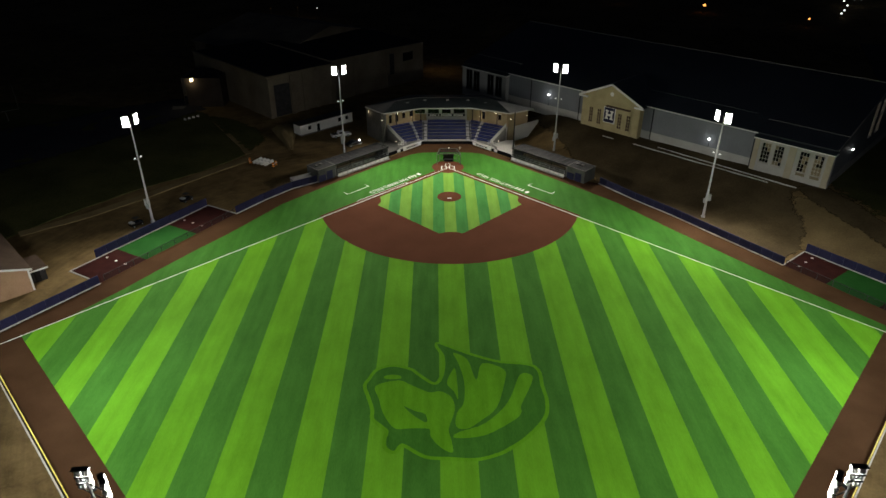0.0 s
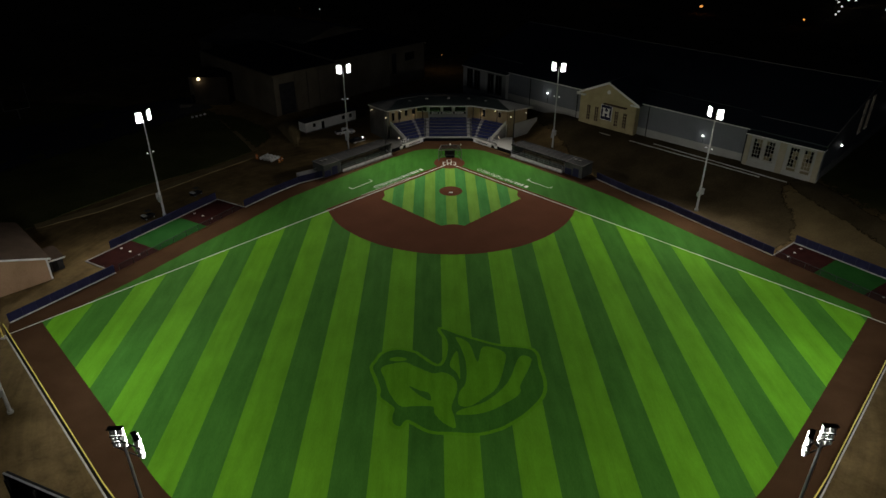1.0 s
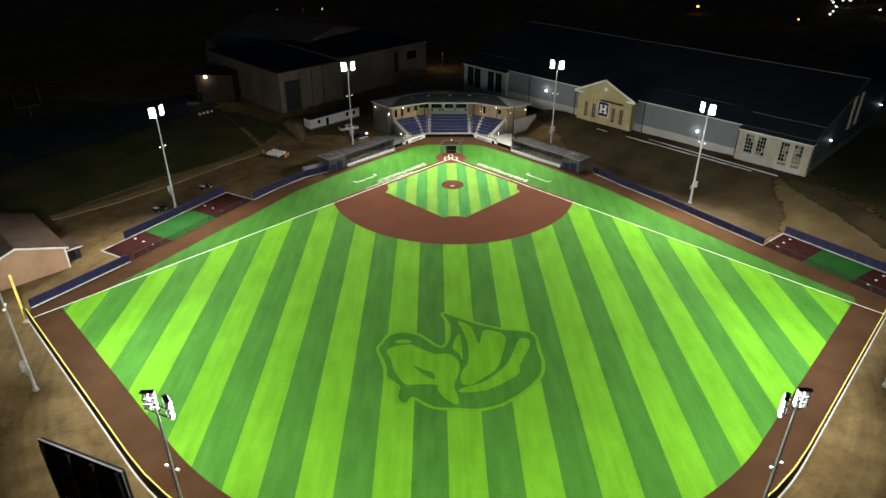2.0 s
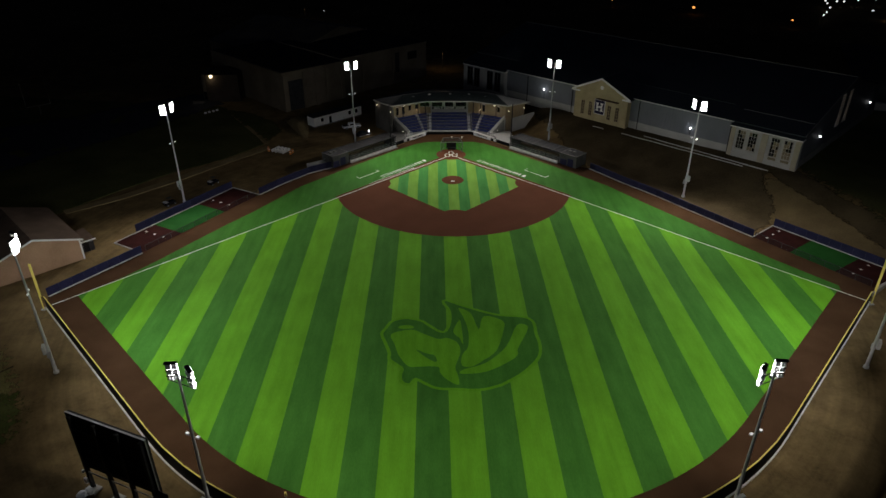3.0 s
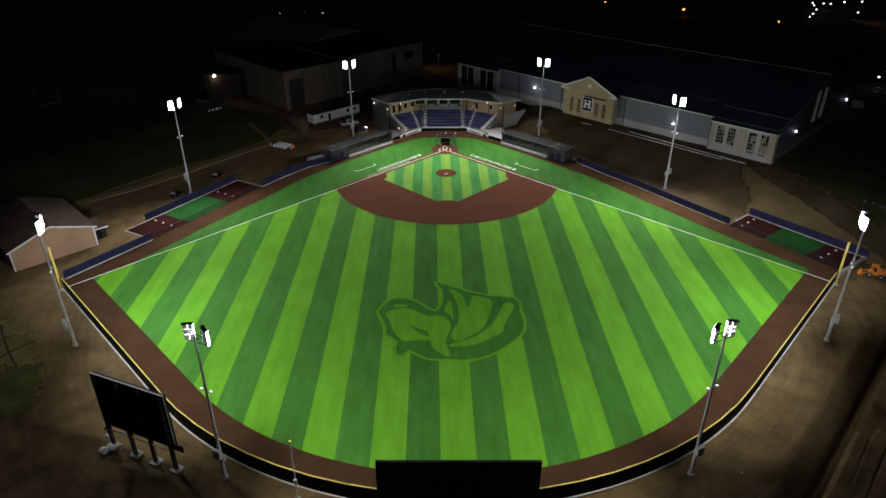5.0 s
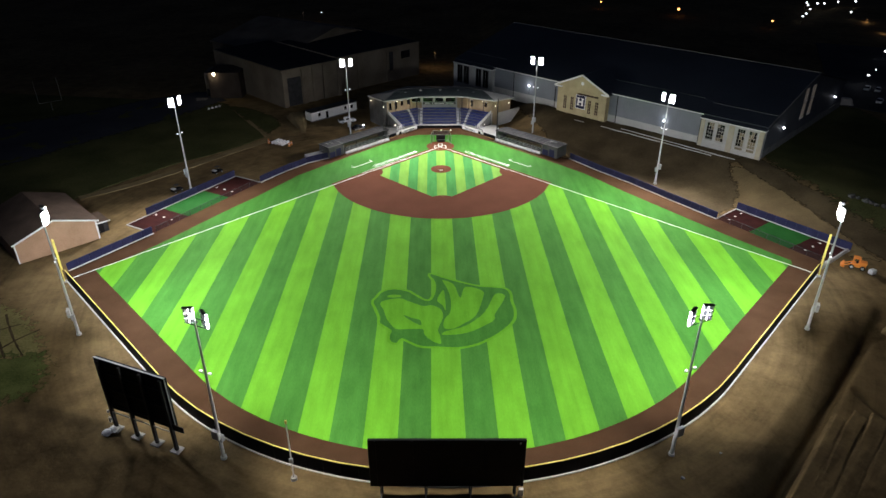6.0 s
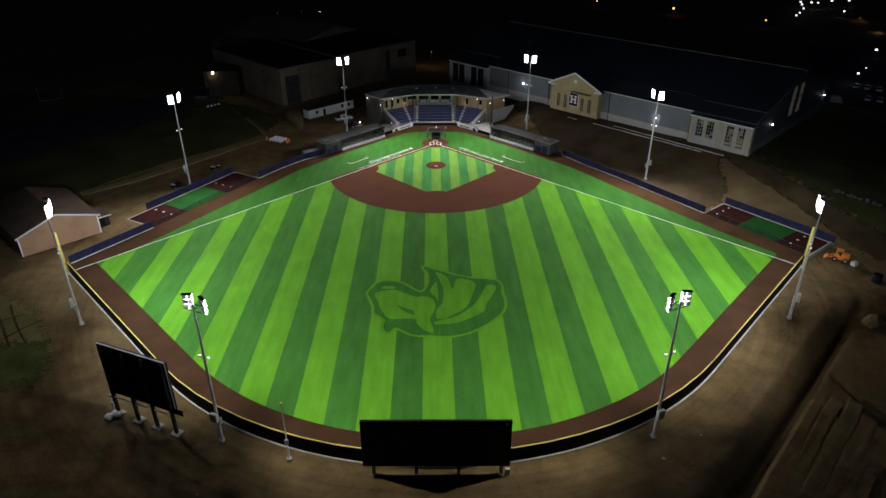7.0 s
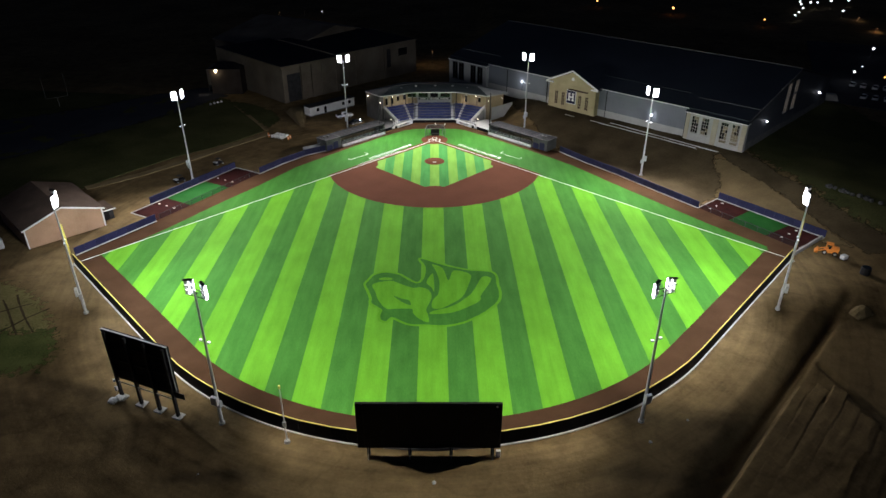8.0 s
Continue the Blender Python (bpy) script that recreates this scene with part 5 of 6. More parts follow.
part("wall", boxed(17.7, 0, Z0 - 1.0, 91.6, 0.3, Z1), WALL_BLUEGREY, hall, "blue-grey ribbed metal wall")
part("base_band", boxed(17.7, -0.12, Z0 - 1.0, 91.6, -0.003, 6.35), BAND_GREY, hall, "pale masonry band along the foot of the wall")
ribs = bmesh.new()
x = 18.2
while x < 91.4:
    if not 44.0 < x < 63.6:
        add_box(ribs, x, -0.045, 6.35, x + 0.07, -0.001, Z1 - 0.1)
    x += 0.9
tagged(part("rib", ribs, WALL_BLUEGREY, hall), kind="stuff")
for x in (26.0, 42.8, 65.0, 90.9):
    part("downpipe", boxed(x, -0.2, Z0, x + 0.2, -0.05, Z1), STEEL_DARK, hall)
part("gutter", boxed(17.7, -0.55, Z1 - 0.05, 91.6, -0.2, Z1 + 0.2, bevel=0.05), WHITE_PAINT, hall, "white eaves gutter")
# end wall coloured darker than the front, as if tower light missed it
part("end_wall", boxed(LEN - 0.3, 0.0, Z0 - 1.0, LEN, 64.0, Z1), WALL_END_SHADED, hall)
part("end_band", boxed(LEN, 0.3, Z0 - 1.0, LEN + 0.12, 64.0, 6.35), CONCRETE_DARK, hall)
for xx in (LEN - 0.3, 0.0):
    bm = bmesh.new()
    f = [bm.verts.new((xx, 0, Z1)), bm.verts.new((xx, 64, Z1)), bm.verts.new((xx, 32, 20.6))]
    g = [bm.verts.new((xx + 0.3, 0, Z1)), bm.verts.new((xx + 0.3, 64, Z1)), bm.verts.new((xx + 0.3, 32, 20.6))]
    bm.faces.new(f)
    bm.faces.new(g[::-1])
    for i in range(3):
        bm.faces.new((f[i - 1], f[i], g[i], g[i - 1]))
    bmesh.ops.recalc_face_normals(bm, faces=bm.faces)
    part("gable_wall", bm, WALL_END_SHADED, hall)
part("rear_wall", boxed(0, 63.7, Z0 - 1, LEN, 64, Z1), WALL_BLUEGREY, hall)
part("far_wall", boxed(0, 0, Z0 - 1, 0.3, 64, Z1), WALL_BLUEGREY, hall)
bm = bmesh.new()
for y0, z0, y1, z1 in ((-0.5, Z1, 32, 20.75), (32, 20.75, 64.5, Z1)):
    vs = [bm.verts.new(p) for p in ((-0.5, y0, z0 + 0.02), (LEN + 0.5, y0, z0 + 0.02), (LEN + 0.5, y1, z1 + 0.02), (-0.5, y1, z1 + 0.02), (-0.5, y0, z0 + 0.3), (LEN + 0.5, y0, z0 + 0.3), (LEN + 0.5, y1, z1 + 0.3), (-0.5, y1, z1 + 0.3))]
    for f in ((0, 3, 2, 1), (4, 5, 6, 7), (0, 1, 5, 4), (1, 2, 6, 5), (2, 3, 7, 6), (3, 0, 4, 7)):
        bm.faces.new([vs[i] for i in f])
part("roof", bm, ROOF_DARK, hall, "broad dark metal roof")
part("ridge_cap", tubed((-0.5, 32, 21.1), (LEN + 0.5, 32, 21.1), 0.14, n=6), CONCRETE_DARK, hall)
part("rake_trim", tubed((LEN + 0.52, -0.4, Z1 + 0.3), (LEN + 0.52, 32, 21.0), 0.16, n=6), CONCRETE_DARK, hall)
part("snow_rail", boxed(60.0, 7.0, 14.8, 88.0, 7.1, 14.98), ROOF_GREY, hall)
# window blocks at both ends
for x0, x1, lit, name in ((91.6, LEN + 0.3, 0.30, "lit"), (0.0, 17.7, 0.0, "dark")):
    blk = part("window_block", boxed(x0, -1.3, Z0 - 1.0, x1, -0.02, 11.9), BAND_GREY, hall, "pale panelled window block with cream pilasters")
    part("eave", boxed(x0 - 0.3, -1.75, 11.9, x1 + 0.3, 0.2, 12.2, bevel=0.05), WHITE_PAINT, blk)
    bm = bmesh.new()
    vs = [bm.verts.new(p) for p in ((x0 - 0.3, -1.8, 12.2), (x1 + 0.3, -1.8, 12.2), (x1 + 0.3, 5.5, 14.6), (x0 - 0.3, 5.5, 14.6), (x0 - 0.3, 5.5, 13.2), (x1 + 0.3, 5.5, 13.2))]
    for f in ((0, 1, 2, 3), (0, 3, 4), (1, 5, 2), (3, 2, 5, 4)):
        bm.faces.new([vs[i] for i in f])
    part("lean_roof", bm, ROOF_DARK, blk)
    part("flashing", tubed((x0 - 0.3, 5.5, 14.62), (x1 + 0.3, 5.5, 14.62), 0.09, n=5), CONCRETE_DARK, blk)
    part("plinth", boxed(x0 - 0.06, -1.4, Z0 - 1.0, x1 + 0.06, -1.303, 5.5), BAND_GREY, blk)
    w = x1 - x0
    for f, wide in ((0.0, 1.1), (0.455, 1.5), (0.925, 1.25)):
        part("pilaster", boxed(x0 + f * w, -1.46, 4.0, x0 + f * w + wide, -1.303, 11.9), STUCCO_PALE if lit else BAND_GREY, blk, "pale stucco pilaster")
    for f in (0.165, 0.335, 0.655, 0.835):
        part("panel", boxed(x0 + f * w - 1.25, -1.35, 5.6, x0 + f * w + 1.25, -1.302, 11.6), BAND_GREY if lit else CONCRETE_DARK, blk, "tall window panel")
        if lit and f > 0.5:
            part("low_window", boxed(x0 + f * w - 0.95, -1.39, 5.75, x0 + f * w + 0.95, -1.352, 6.35), GLASS_LIT, blk, "small lit window")
    for f in (0.165, 0.335, 0.655, 0.835):
        if lit:
            hall_window(x0 + f * w, -1.36, 1.9, 6.7, 11.3, lit, blk, 3, 5, None, CONCRETE)
        else:
            hall_window(x0 + f * w, -1.36, 2.3, 5.6, 11.4, lit, blk, 2, 1, None, CONCRETE_DARK)
# gabled entrance
gx0, gx1, gap = 44.3, 63.2, 53.8
bm = bmesh.new()
prof = [(gx0 + 0.8, Z0 - 1.0), (gx1 - 0.8, Z0 - 1.0), (gx1 - 0.8, 12.7), (gap, 16.4), (gx0 + 0.8, 12.7)]
f0 = [bm.verts.new((x, -2.0, z)) for x, z in prof]
f1 = [bm.verts.new((x, 6.0, z)) for x, z in prof]
bm.faces.new(f0)
bm.faces.new(f1[::-1])
for i in range(5):
    bm.faces.new((f0[i - 1], f0[i], f1[i], f1[i - 1]))
bmesh.ops.recalc_face_normals(bm, faces=bm.faces)
entrance = part("entrance", bm, STUCCO_CREAM, hall, "cream stucco gabled entrance bay")
for xa, za, xb, zb in ((gx0 - 0.2, 12.35, gap, 16.75), (gap, 16.75, gx1 + 0.2, 12.35)):
    bm = bmesh.new()
    vs = [bm.verts.new(p) for y in (-2.5, 12.0) for p in ((xa, y, za), (xb, y, zb), (xb, y, zb + 0.35), (xa, y, za + 0.35))]
    for f in ((0, 1, 2, 3), (7, 6, 5, 4), (0, 4, 5, 1), (1, 5, 6, 2), (2, 6, 7, 3), (3, 7, 4, 0)):
        bm.faces.new([vs[i] for i in f])
    bmesh.ops.recalc_face_normals(bm, faces=bm.faces)
    part("gable_roof", bm, ROOF_DARK, entrance)
    bm = bmesh.new()
    vs = [bm.verts.new(p) for y in (-2.62, -2.5) for p in ((xa, y, za - 0.15), (xb, y, zb - 0.15), (xb, y, zb + 0.42), (xa, y, za + 0.42))]
    for f in ((0, 1, 2, 3), (7, 6, 5, 4), (0, 4, 5, 1), (1, 5, 6, 2), (2, 6, 7, 3), (3, 7, 4, 0)):
        bm.faces.new([vs[i] for i in f])
    bmesh.ops.recalc_face_normals(bm, faces=bm.faces)
    part("bargeboard", bm, WHITE_PAINT, entrance, "white bargeboard")
for s0, s1 in ((gx0 - 0.2, gx0 + 2.4), (gx1 - 2.4, gx1 + 0.2)):
    part("eave_return", boxed(s0, -2.6, 12.1, s1, -2.0, 12.5, bevel=0.04), WHITE_PAINT, entrance)
part("awning", boxed(gap - 1.0, -3.0, 11.05, gx1 - 3.4, -2.0, 11.25, bevel=0.03), SHINGLE, entrance, "thin brown awning")
for f in (0.20, 0.335, 0.665, 0.80):
    hall_window(gx0 + f * (gx1 - gx0), -2.01, 1.15, 5.6, 9.7, -1.0, entrance, 2, 5, None, STUCCO_CREAM)
plate = part("emblem_board", boxed(gap - 1.75, -2.3, 6.6, gap + 1.75, -2.1, 10.9, bevel=0.03), WHITE_PAINT, entrance, "white-edged navy board with a white block mark")
part("ground", boxed(gap - 1.55, -2.33, 6.8, gap + 1.55, -2.301, 10.7), PAD_NAVY, plate)
for a, b, c, d in ((-1.0, 7.6, -0.45, 10.0), (0.45, 7.6, 1.0, 10.0), (-0.45, 8.5, 0.45, 9.1)):
    part("bar", boxed(gap + a, -2.36, b, gap + c, -2.331, d), WHITE_PAINT, plate)
for xx in (-0.95, 0.95):
    for zz in (7.6, 9.65):
        part("bar", boxed(gap + xx - 0.5 + (0.22 if xx < 0 else -0.22), -2.357, zz, gap + xx + 0.5 + (0.22 if xx < 0 else -0.22), -2.334, zz + 0.35), WHITE_PAINT, plate)
part("vent", add_prism(bmesh.new(), arc(0, 0, 0.55, 0, 330, 11), 0.0, 0.08, pose(gap, -2.0, 14.3, 90, 0, 0)), WHITE_PAINT, entrance)
# end windows of the gable side
for yy in (26.0, 31.6):
    for z0, z1 in ((9.6, 13.6), (14.3, 17.6)):
        hall_window(LEN + 0.06, yy, 2.4, z0, z1, -2.0, hall, 2, 4, 90)


# lamps on the hall
for lx, ly, lz in ((80.6, -0.35, 8.4), (32.6, -0.35, 9.4), (LEN + 0.35, 12.4, 9.8), (LEN + 0.35, 55.0, 9.4)):
    w = HALL @ Vector((lx, ly, lz))
    lamp = thing("wall_lamp", "white lit wall-pack lamp on the metal hall", "wall lamp", pose(w.x, w.y, w.z, 0, 0, -45), "hall lamps")
    part("globe", add_ball(bmesh.new(), (0, 0, 0), 0.24), COOL_GLOW, lamp)
    part("bracket", boxed(-0.1, 0, -0.1, 0.1, 0.4, 0.1) if lx < LEN else boxed(-0.4, -0.1, -0.1, 0, 0.1, 0.1), STEEL_DARK, lamp)
    if lx < LEN:
        part("conduit", boxed(-0.05, 0.25, -lz + Z0, 0.05, 0.34, -0.3), STEEL_DARK, lamp)
    bulb(tuple(HALL @ Vector((lx + (1.0 if lx > LEN else 0), ly - (1.0 if lx < LEN else 0), lz))), 90 if lx < LEN else 7, (0.9, 0.96, 1.0), 0.4)

# kerb lines on the terrace
for k, (a, b) in enumerate((((47.5, 5.2), (71.5, -19.2)), ((52.9, 2.4), (76.3, -22.6)), ((40.9, 11.5), (43.3, 9.2)))):
    n = 14 if k < 2 else 2
    road_kerb = thing("kerb", "long pale concrete kerb on the brown slope", "kerb", kind="structure")
    for i in range(n):
        p, q = Vector(a).lerp(Vector(b), i / n), Vector(a).lerp(Vector(b), (i + 1) / n - 0.004)
        zp, zq = float(rise(np.array(p.x), np.array(p.y))), float(rise(np.array(q.x), np.array(q.y)))
        bm = bmesh.new()
        d = (q - p).normalized()
        s = Vector((-d.y, d.x)) * 0.10
        lo = [bm.verts.new((*(c), z)) for c, z in ((p + s, zp - 0.3), (q + s, zq - 0.3), (q - s, zq - 0.3), (p - s, zp - 0.3))]
        hi = [bm.verts.new((*(c), z)) for c, z in ((p + s, zp + 0.15), (q + s, zq + 0.15), (q - s, zq + 0.15), (p - s, zp + 0.15))]
        bm.faces.new(hi)
        for j in range(4):
            bm.faces.new((lo[j - 1], lo[j], hi[j], hi[j - 1]))
        bmesh.ops.recalc_face_normals(bm, faces=bm.faces)
        part("kerbstone", bm, KERB_WHITE, road_kerb)

# ---- gymnasium behind the first-base side ----
GYM = frame_of((-52.5, 39.0), (0.72, 0.69))
gym = thing("gymnasium", "large dim masonry gymnasium with flat parapet roofs", "gymnasium", GYM)
part("main_block", boxed(0, 0, -0.2, 24, 46, 11.9, bevel=0.05), GYM_WALL, gym, "weathered masonry block")
part("parapet", boxed(-0.25, -0.25, 11.9, 24.2, 46, 12.5, bevel=0.05), GYM_WALL, gym)
part("flat_roof", boxed(0.4, 0.4, 12.5, 23.6, 45.6, 12.53), MEMBRANE, gym, "black membrane roof")
# flat dark sheet: shade of a recess painted onto the wall
part("porch_shade", boxed(2.0, -0.06, 0, 7.4, -0.01, 9.6), STEEL_DARK, gym)
for x in (0.0, 7.6, 12.0, 16.4, 22.6):
    part("pier", boxed(x, -0.5, -0.2, x + 1.4, 0.0, 11.8, bevel=0.04), GYM_WALL, gym)
part("annex", boxed(24, 1.6, -0.2, 64, 40, 12.2, bevel=0.05), GYM_WALL, gym, "lower annex of the gymnasium")
part("annex_parapet", boxed(24.2, 1.35, 12.2, 64.25, 40, 12.8, bevel=0.05), GYM_WALL, gym)
part("flat_roof", boxed(24.6, 2.0, 12.8, 63.8, 39.6, 12.83), MEMBRANE, gym, "black membrane roof")
# another dark sheet in place of recess shade
part("doorway", boxed(47.0, 1.52, 4.0, 50.4, 1.59, 11.0), STEEL_DARK, gym, "flat dark sheet standing for a shaded recess")
part("window", boxed(54.5, 1.52, 7.6, 59.0, 1.59, 10.4), GLASS_DARK, gym, "wide dark window")
for x in (33, 47):
    part("pier", boxed(x, 1.2, -0.2, x + 1.2, 1.6, 12.1, bevel=0.04), GYM_WALL, gym)

# pitched building behind the gymnasium
SCHOOL = frame_of((-92.7, 99.2), (28.8, -21.5))
school = thing("school_building", "dim pitched-roof building behind the gymnasium", "building", SCHOOL)
bm = bmesh.new()
prof = [(0, -0.2), (0, 10.0), (27, 16.0), (54, 10.0), (54, -0.2)]
for x in (0.0, 44.0):
    bm.faces.new([bm.verts.new((x, y, z)) for y, z in prof])
bmesh.ops.bridge_loops(bm, edges=bm.edges[:])
bmesh.ops.recalc_face_normals(bm, faces=bm.faces)
part("wall", bm, GYM_WALL, school)
for y0, z0, y1, z1 in ((-0.8, 9.95, 27, 16.15), (27, 16.15, 54.8, 9.95)):
    bm = bmesh.new()
    vs = [bm.verts.new(p) for x in (-0.8, 44.8) for p in ((x, y0, z0), (x, y1, z1), (x, y1, z1 + 0.3), (x, y0, z0 + 0.3))]
    for f in ((0, 1, 2, 3), (7, 6, 5, 4), (0, 4, 5, 1), (1, 5, 6, 2), (2, 6, 7, 3), (3, 7, 4, 0)):
        bm.faces.new([vs[i] for i in f])
    bmesh.ops.recalc_face_normals(bm, faces=bm.faces)
    part("roof_slope", bm, GYM_WALL, school, "dull roof slope")
lamp = thing("wall_lamp", "lit wall lamp on a pale entrance wall", "wall lamp", pose(-78.6, 50.4, 8.6), "gym lamps")
part("globe", add_ball(bmesh.new(), (0, 0, 0), 0.5), WARM_GLOW, lamp)
part("bracket", boxed(-0.1, 0, -0.1, 0.1, 0.6, 0.1), STEEL_DARK, lamp)
bulb((-78.9, 49.9, 7.6), 150, (1.0, 0.86, 0.55), 0.3)
entry = thing("entry_wing", "dark entrance wing with a lamp-lit alcove", "building", pose(-82, 51, 0))
part("wall", boxed(1.0, 0, -0.2, 12, 12, 9.0, bevel=0.05), WING_DARK, entry)
part("alcove_wall", boxed(-1.0, 2.6, -0.2, 1.0, 12, 8.4), GYM_WALL, entry, "pale lit alcove wall")
part("door", boxed(-0.8, 2.5, 0, 0.8, 2.59, 2.6), GLASS_DARK, entry)
part("step", boxed(-4, -6, -0.1, 3, -0.05, 0.12), CONCRETE_DARK, entry)

# ---- white site trailer ----
tr = thing("site_trailer", "long white office trailer with small dark windows", "trailer", frame_of((-40.8, 22.9), (13.2, 12.6)))
part("body", boxed(0, 0, 0.35, 18.2, 3.4, 3.1, bevel=0.06), WHITE_PAINT, tr)
part("roof", boxed(-0.2, -0.2, 3.1, 18.4, 3.6, 3.3, bevel=0.04), STEEL_DARK, tr)
part("skirt", boxed(0.1, 0.1, 0, 18.1, 3.3, 0.35), CONCRETE_DARK, tr)
for x, z0, z1, n in ((2.6, 1.4, 2.5, "window"), (13.0, 1.4, 2.5, "window"), (15.6, 1.4, 2.5, "window"), (5.6, 0.4, 2.5, "door")):
    part(n, boxed(x, -0.04, z0, x + 0.95, -0.003, z1, bevel=0.01), GLASS_DARK, tr)
slope = bmesh.new()
bmesh.ops.create_grid(slope, x_segments=24, y_segments=10, size=1)
for v in slope.verts:
    u, w2 = (v.co.x + 1) / 2, v.co.y
    lift = 1.7 * smooth01(u * 1.4) * smooth01((1 - u) * 6) * smooth01((1 - abs(w2)) * 2.0)
    v.co = Vector((u * 20, w2 * (0.5 + 3.4 * u), lift + 0.15 * noise.noise(Vector((u * 8, w2 * 3, 2.0)))))
heap = tagged(part("dirt_heap", slope, GRAVEL), "pale sloping dirt heap before the site trailer", "dirt heap")
heap.matrix_basis = pose(-41.6, 12.6, 0.0, 0, 0, 107)

# ---- vehicles ----


def wheel_set(car, xs, half, r):
    tyre = mesh_of(add_tube(bmesh.new(), (0, -0.12, 0), (0, 0.12, 0), r, n=14), "tyre", RUBBER)
    rim = mesh_of(add_tube(bmesh.new(), (0, -0.13, 0), (0, 0.13, 0), r * 0.58, n=10), "rim", STEEL)
    for x in xs:
        for s in (-1, 1):
            t = piece("wheel", tyre, car, pose(x, s * half, r))
            piece("rim", rim, t)


def hull(profile, half, taper=0.0):
    """A body from a side outline, narrowed towards its top."""
    bm = bmesh.new()
    top = max(z for _, z in profile)
    low = min(z for _, z in profile)
    loops = []
    for s in (-1, 1):
        loops.append([bm.verts.new((x, s * (half - taper * (z - low) / (top - low)), z)) for x, z in profile])
    bm.faces.new(loops[0][::-1])
    bm.faces.new(loops[1])
    for i in range(len(profile)):
        bm.faces.new((loops[0][i - 1], loops[0][i], loops[1][i], loops[1][i - 1]))
    bmesh.ops.recalc_face_normals(bm, faces=bm.faces)
    bmesh.ops.bevel(bm, geom=bm.edges[:], offset=0.05, segments=1, affect="EDGES")
    return bm


def pickup(m):
    c = thing("pickup_truck", "white pickup truck parked on the dirt by the tower", "pickup truck", m)
    part("body", hull([(-2.7, 0.45), (2.7, 0.45), (2.75, 1.0), (1.3, 1.1), (-2.75, 1.1)], 0.95), CAR_WHITE, c)
    part("cab", hull([(-0.9, 1.1), (1.3, 1.1), (0.7, 1.8), (-0.7, 1.8)], 0.88, 0.12), CAR_WHITE, c)
    part("windscreen", hull([(0.72, 1.2), (1.28, 1.14), (0.78, 1.72)], 0.80, 0.08), GLASS_DARK, c)
    part("side_glass", hull([(-0.7, 1.2), (0.65, 1.2), (0.5, 1.7), (-0.6, 1.7)], 0.90, 0.10), GLASS_DARK, c)
    part("bed", boxed(-2.6, -0.8, 0.9, -1.0, 0.8, 1.13), STEEL_DARK, c)
    part("bumper", boxed(2.72, -0.9, 0.5, 2.86, 0.9, 0.75, bevel=0.03), STEEL, c)
    wheel_set(c, (-1.7, 1.75), 0.85, 0.38)
    return c


def sedan(m):
    c = thing("sedan", "black sedan with one headlamp lit, parked on the dirt", "car", m)
    part("body", hull([(-2.3, 0.3), (2.3, 0.3), (2.35, 0.7), (1.1, 0.9), (-2.3, 0.95)], 0.9), CAR_BLACK, c)
    part("cabin", hull([(-1.7, 0.93), (1.1, 0.9), (0.4, 1.42), (-1.0, 1.42)], 0.82, 0.16), GLASS_DARK, c)
    part("roof", boxed(-0.95, -0.62, 1.40, 0.35, 0.62, 1.46, bevel=0.03), CAR_BLACK, c)
    part("sill", boxed(-1.9, -0.93, 0.3, 1.9, 0.93, 0.42, bevel=0.03), CAR_WHITE, c)
    part("headlamp", add_ball(bmesh.new(), (2.25, 0.6, 0.85), 0.18), COOL_GLOW, c, "lit white headlamp")
    wheel_set(c, (-1.4, 1.4), 0.8, 0.33)
    return c


pickup(pose(-29.6, 22.8, 0, 0, 0, 25))
sedan(pose(-25.3, 16.2, 0, 0, 0, 40))
bulb((-24.0, 15.2, 2.2), 120, (1, 0.97, 0.9), 0.2)

# ---- rolled tarps and barrels ----
for i in range(4):
    roll = thing("tarp_roll", "white rolled tarp lying beside the others on the dirt", "tarp roll", pose(-48.6 + i * 1.05, 4.3 - i * 0.55, 0, 0, 0, 62), "tarp rolls")
    part("roll", add_tube(bmesh.new(), (-1.5, 0, 0.42), (1.5, 0, 0.42), 0.42, n=12), WHITE_PAINT, roll)
    part("strap", add_tube(bmesh.new(), (-0.15, 0, 0.42), (0.15, 0, 0.42), 0.435, n=12), STEEL, roll)
for x, y in ((-50.3, 3.6), (-50.7, 4.6), (-44.0, 1.2), (-43.6, 2.4)):
    bar = thing("traffic_barrel", "orange plastic barrel with white bands on the dirt", "traffic barrel", pose(x, y, 0), "traffic barrels")
    part("drum", add_tube(bmesh.new(), (0, 0, 0), (0, 0, 1.0), 0.32, 0.24, 12), ORANGE, bar)
    part("band", add_tube(bmesh.new(), (0, 0, 0.55), (0, 0, 0.68), 0.285, 0.27, 12), WHITE_PAINT, bar)

# ---- clubhouse with gable ----
HO = frame_of((-85.6, -66.8), (11.4, 11.1))
house = thing("clubhouse", "salmon sided clubhouse with white trim and brown roof", "house", HO)
W, DEEP, EV, AP = 15.9, 19.0, 4.3, 7.0
bm = bmesh.new()
prof = [(0, -0.1), (W, -0.1), (W, EV), (W / 2, AP), (0, EV)]
f0 = [bm.verts.new((x, 0, z)) for x, z in prof]
f1 = [bm.verts.new((x, DEEP, z)) for x, z in prof]
bm.faces.new(f0)
bm.faces.new(f1[::-1])
for i in range(5):
    bm.faces.new((f0[i - 1], f0[i], f1[i], f1[i - 1]))
bmesh.ops.recalc_face_normals(bm, faces=bm.faces)
part("wall", bm, HOUSE_WALL, house)
laps = bmesh.new()
z = 0.2
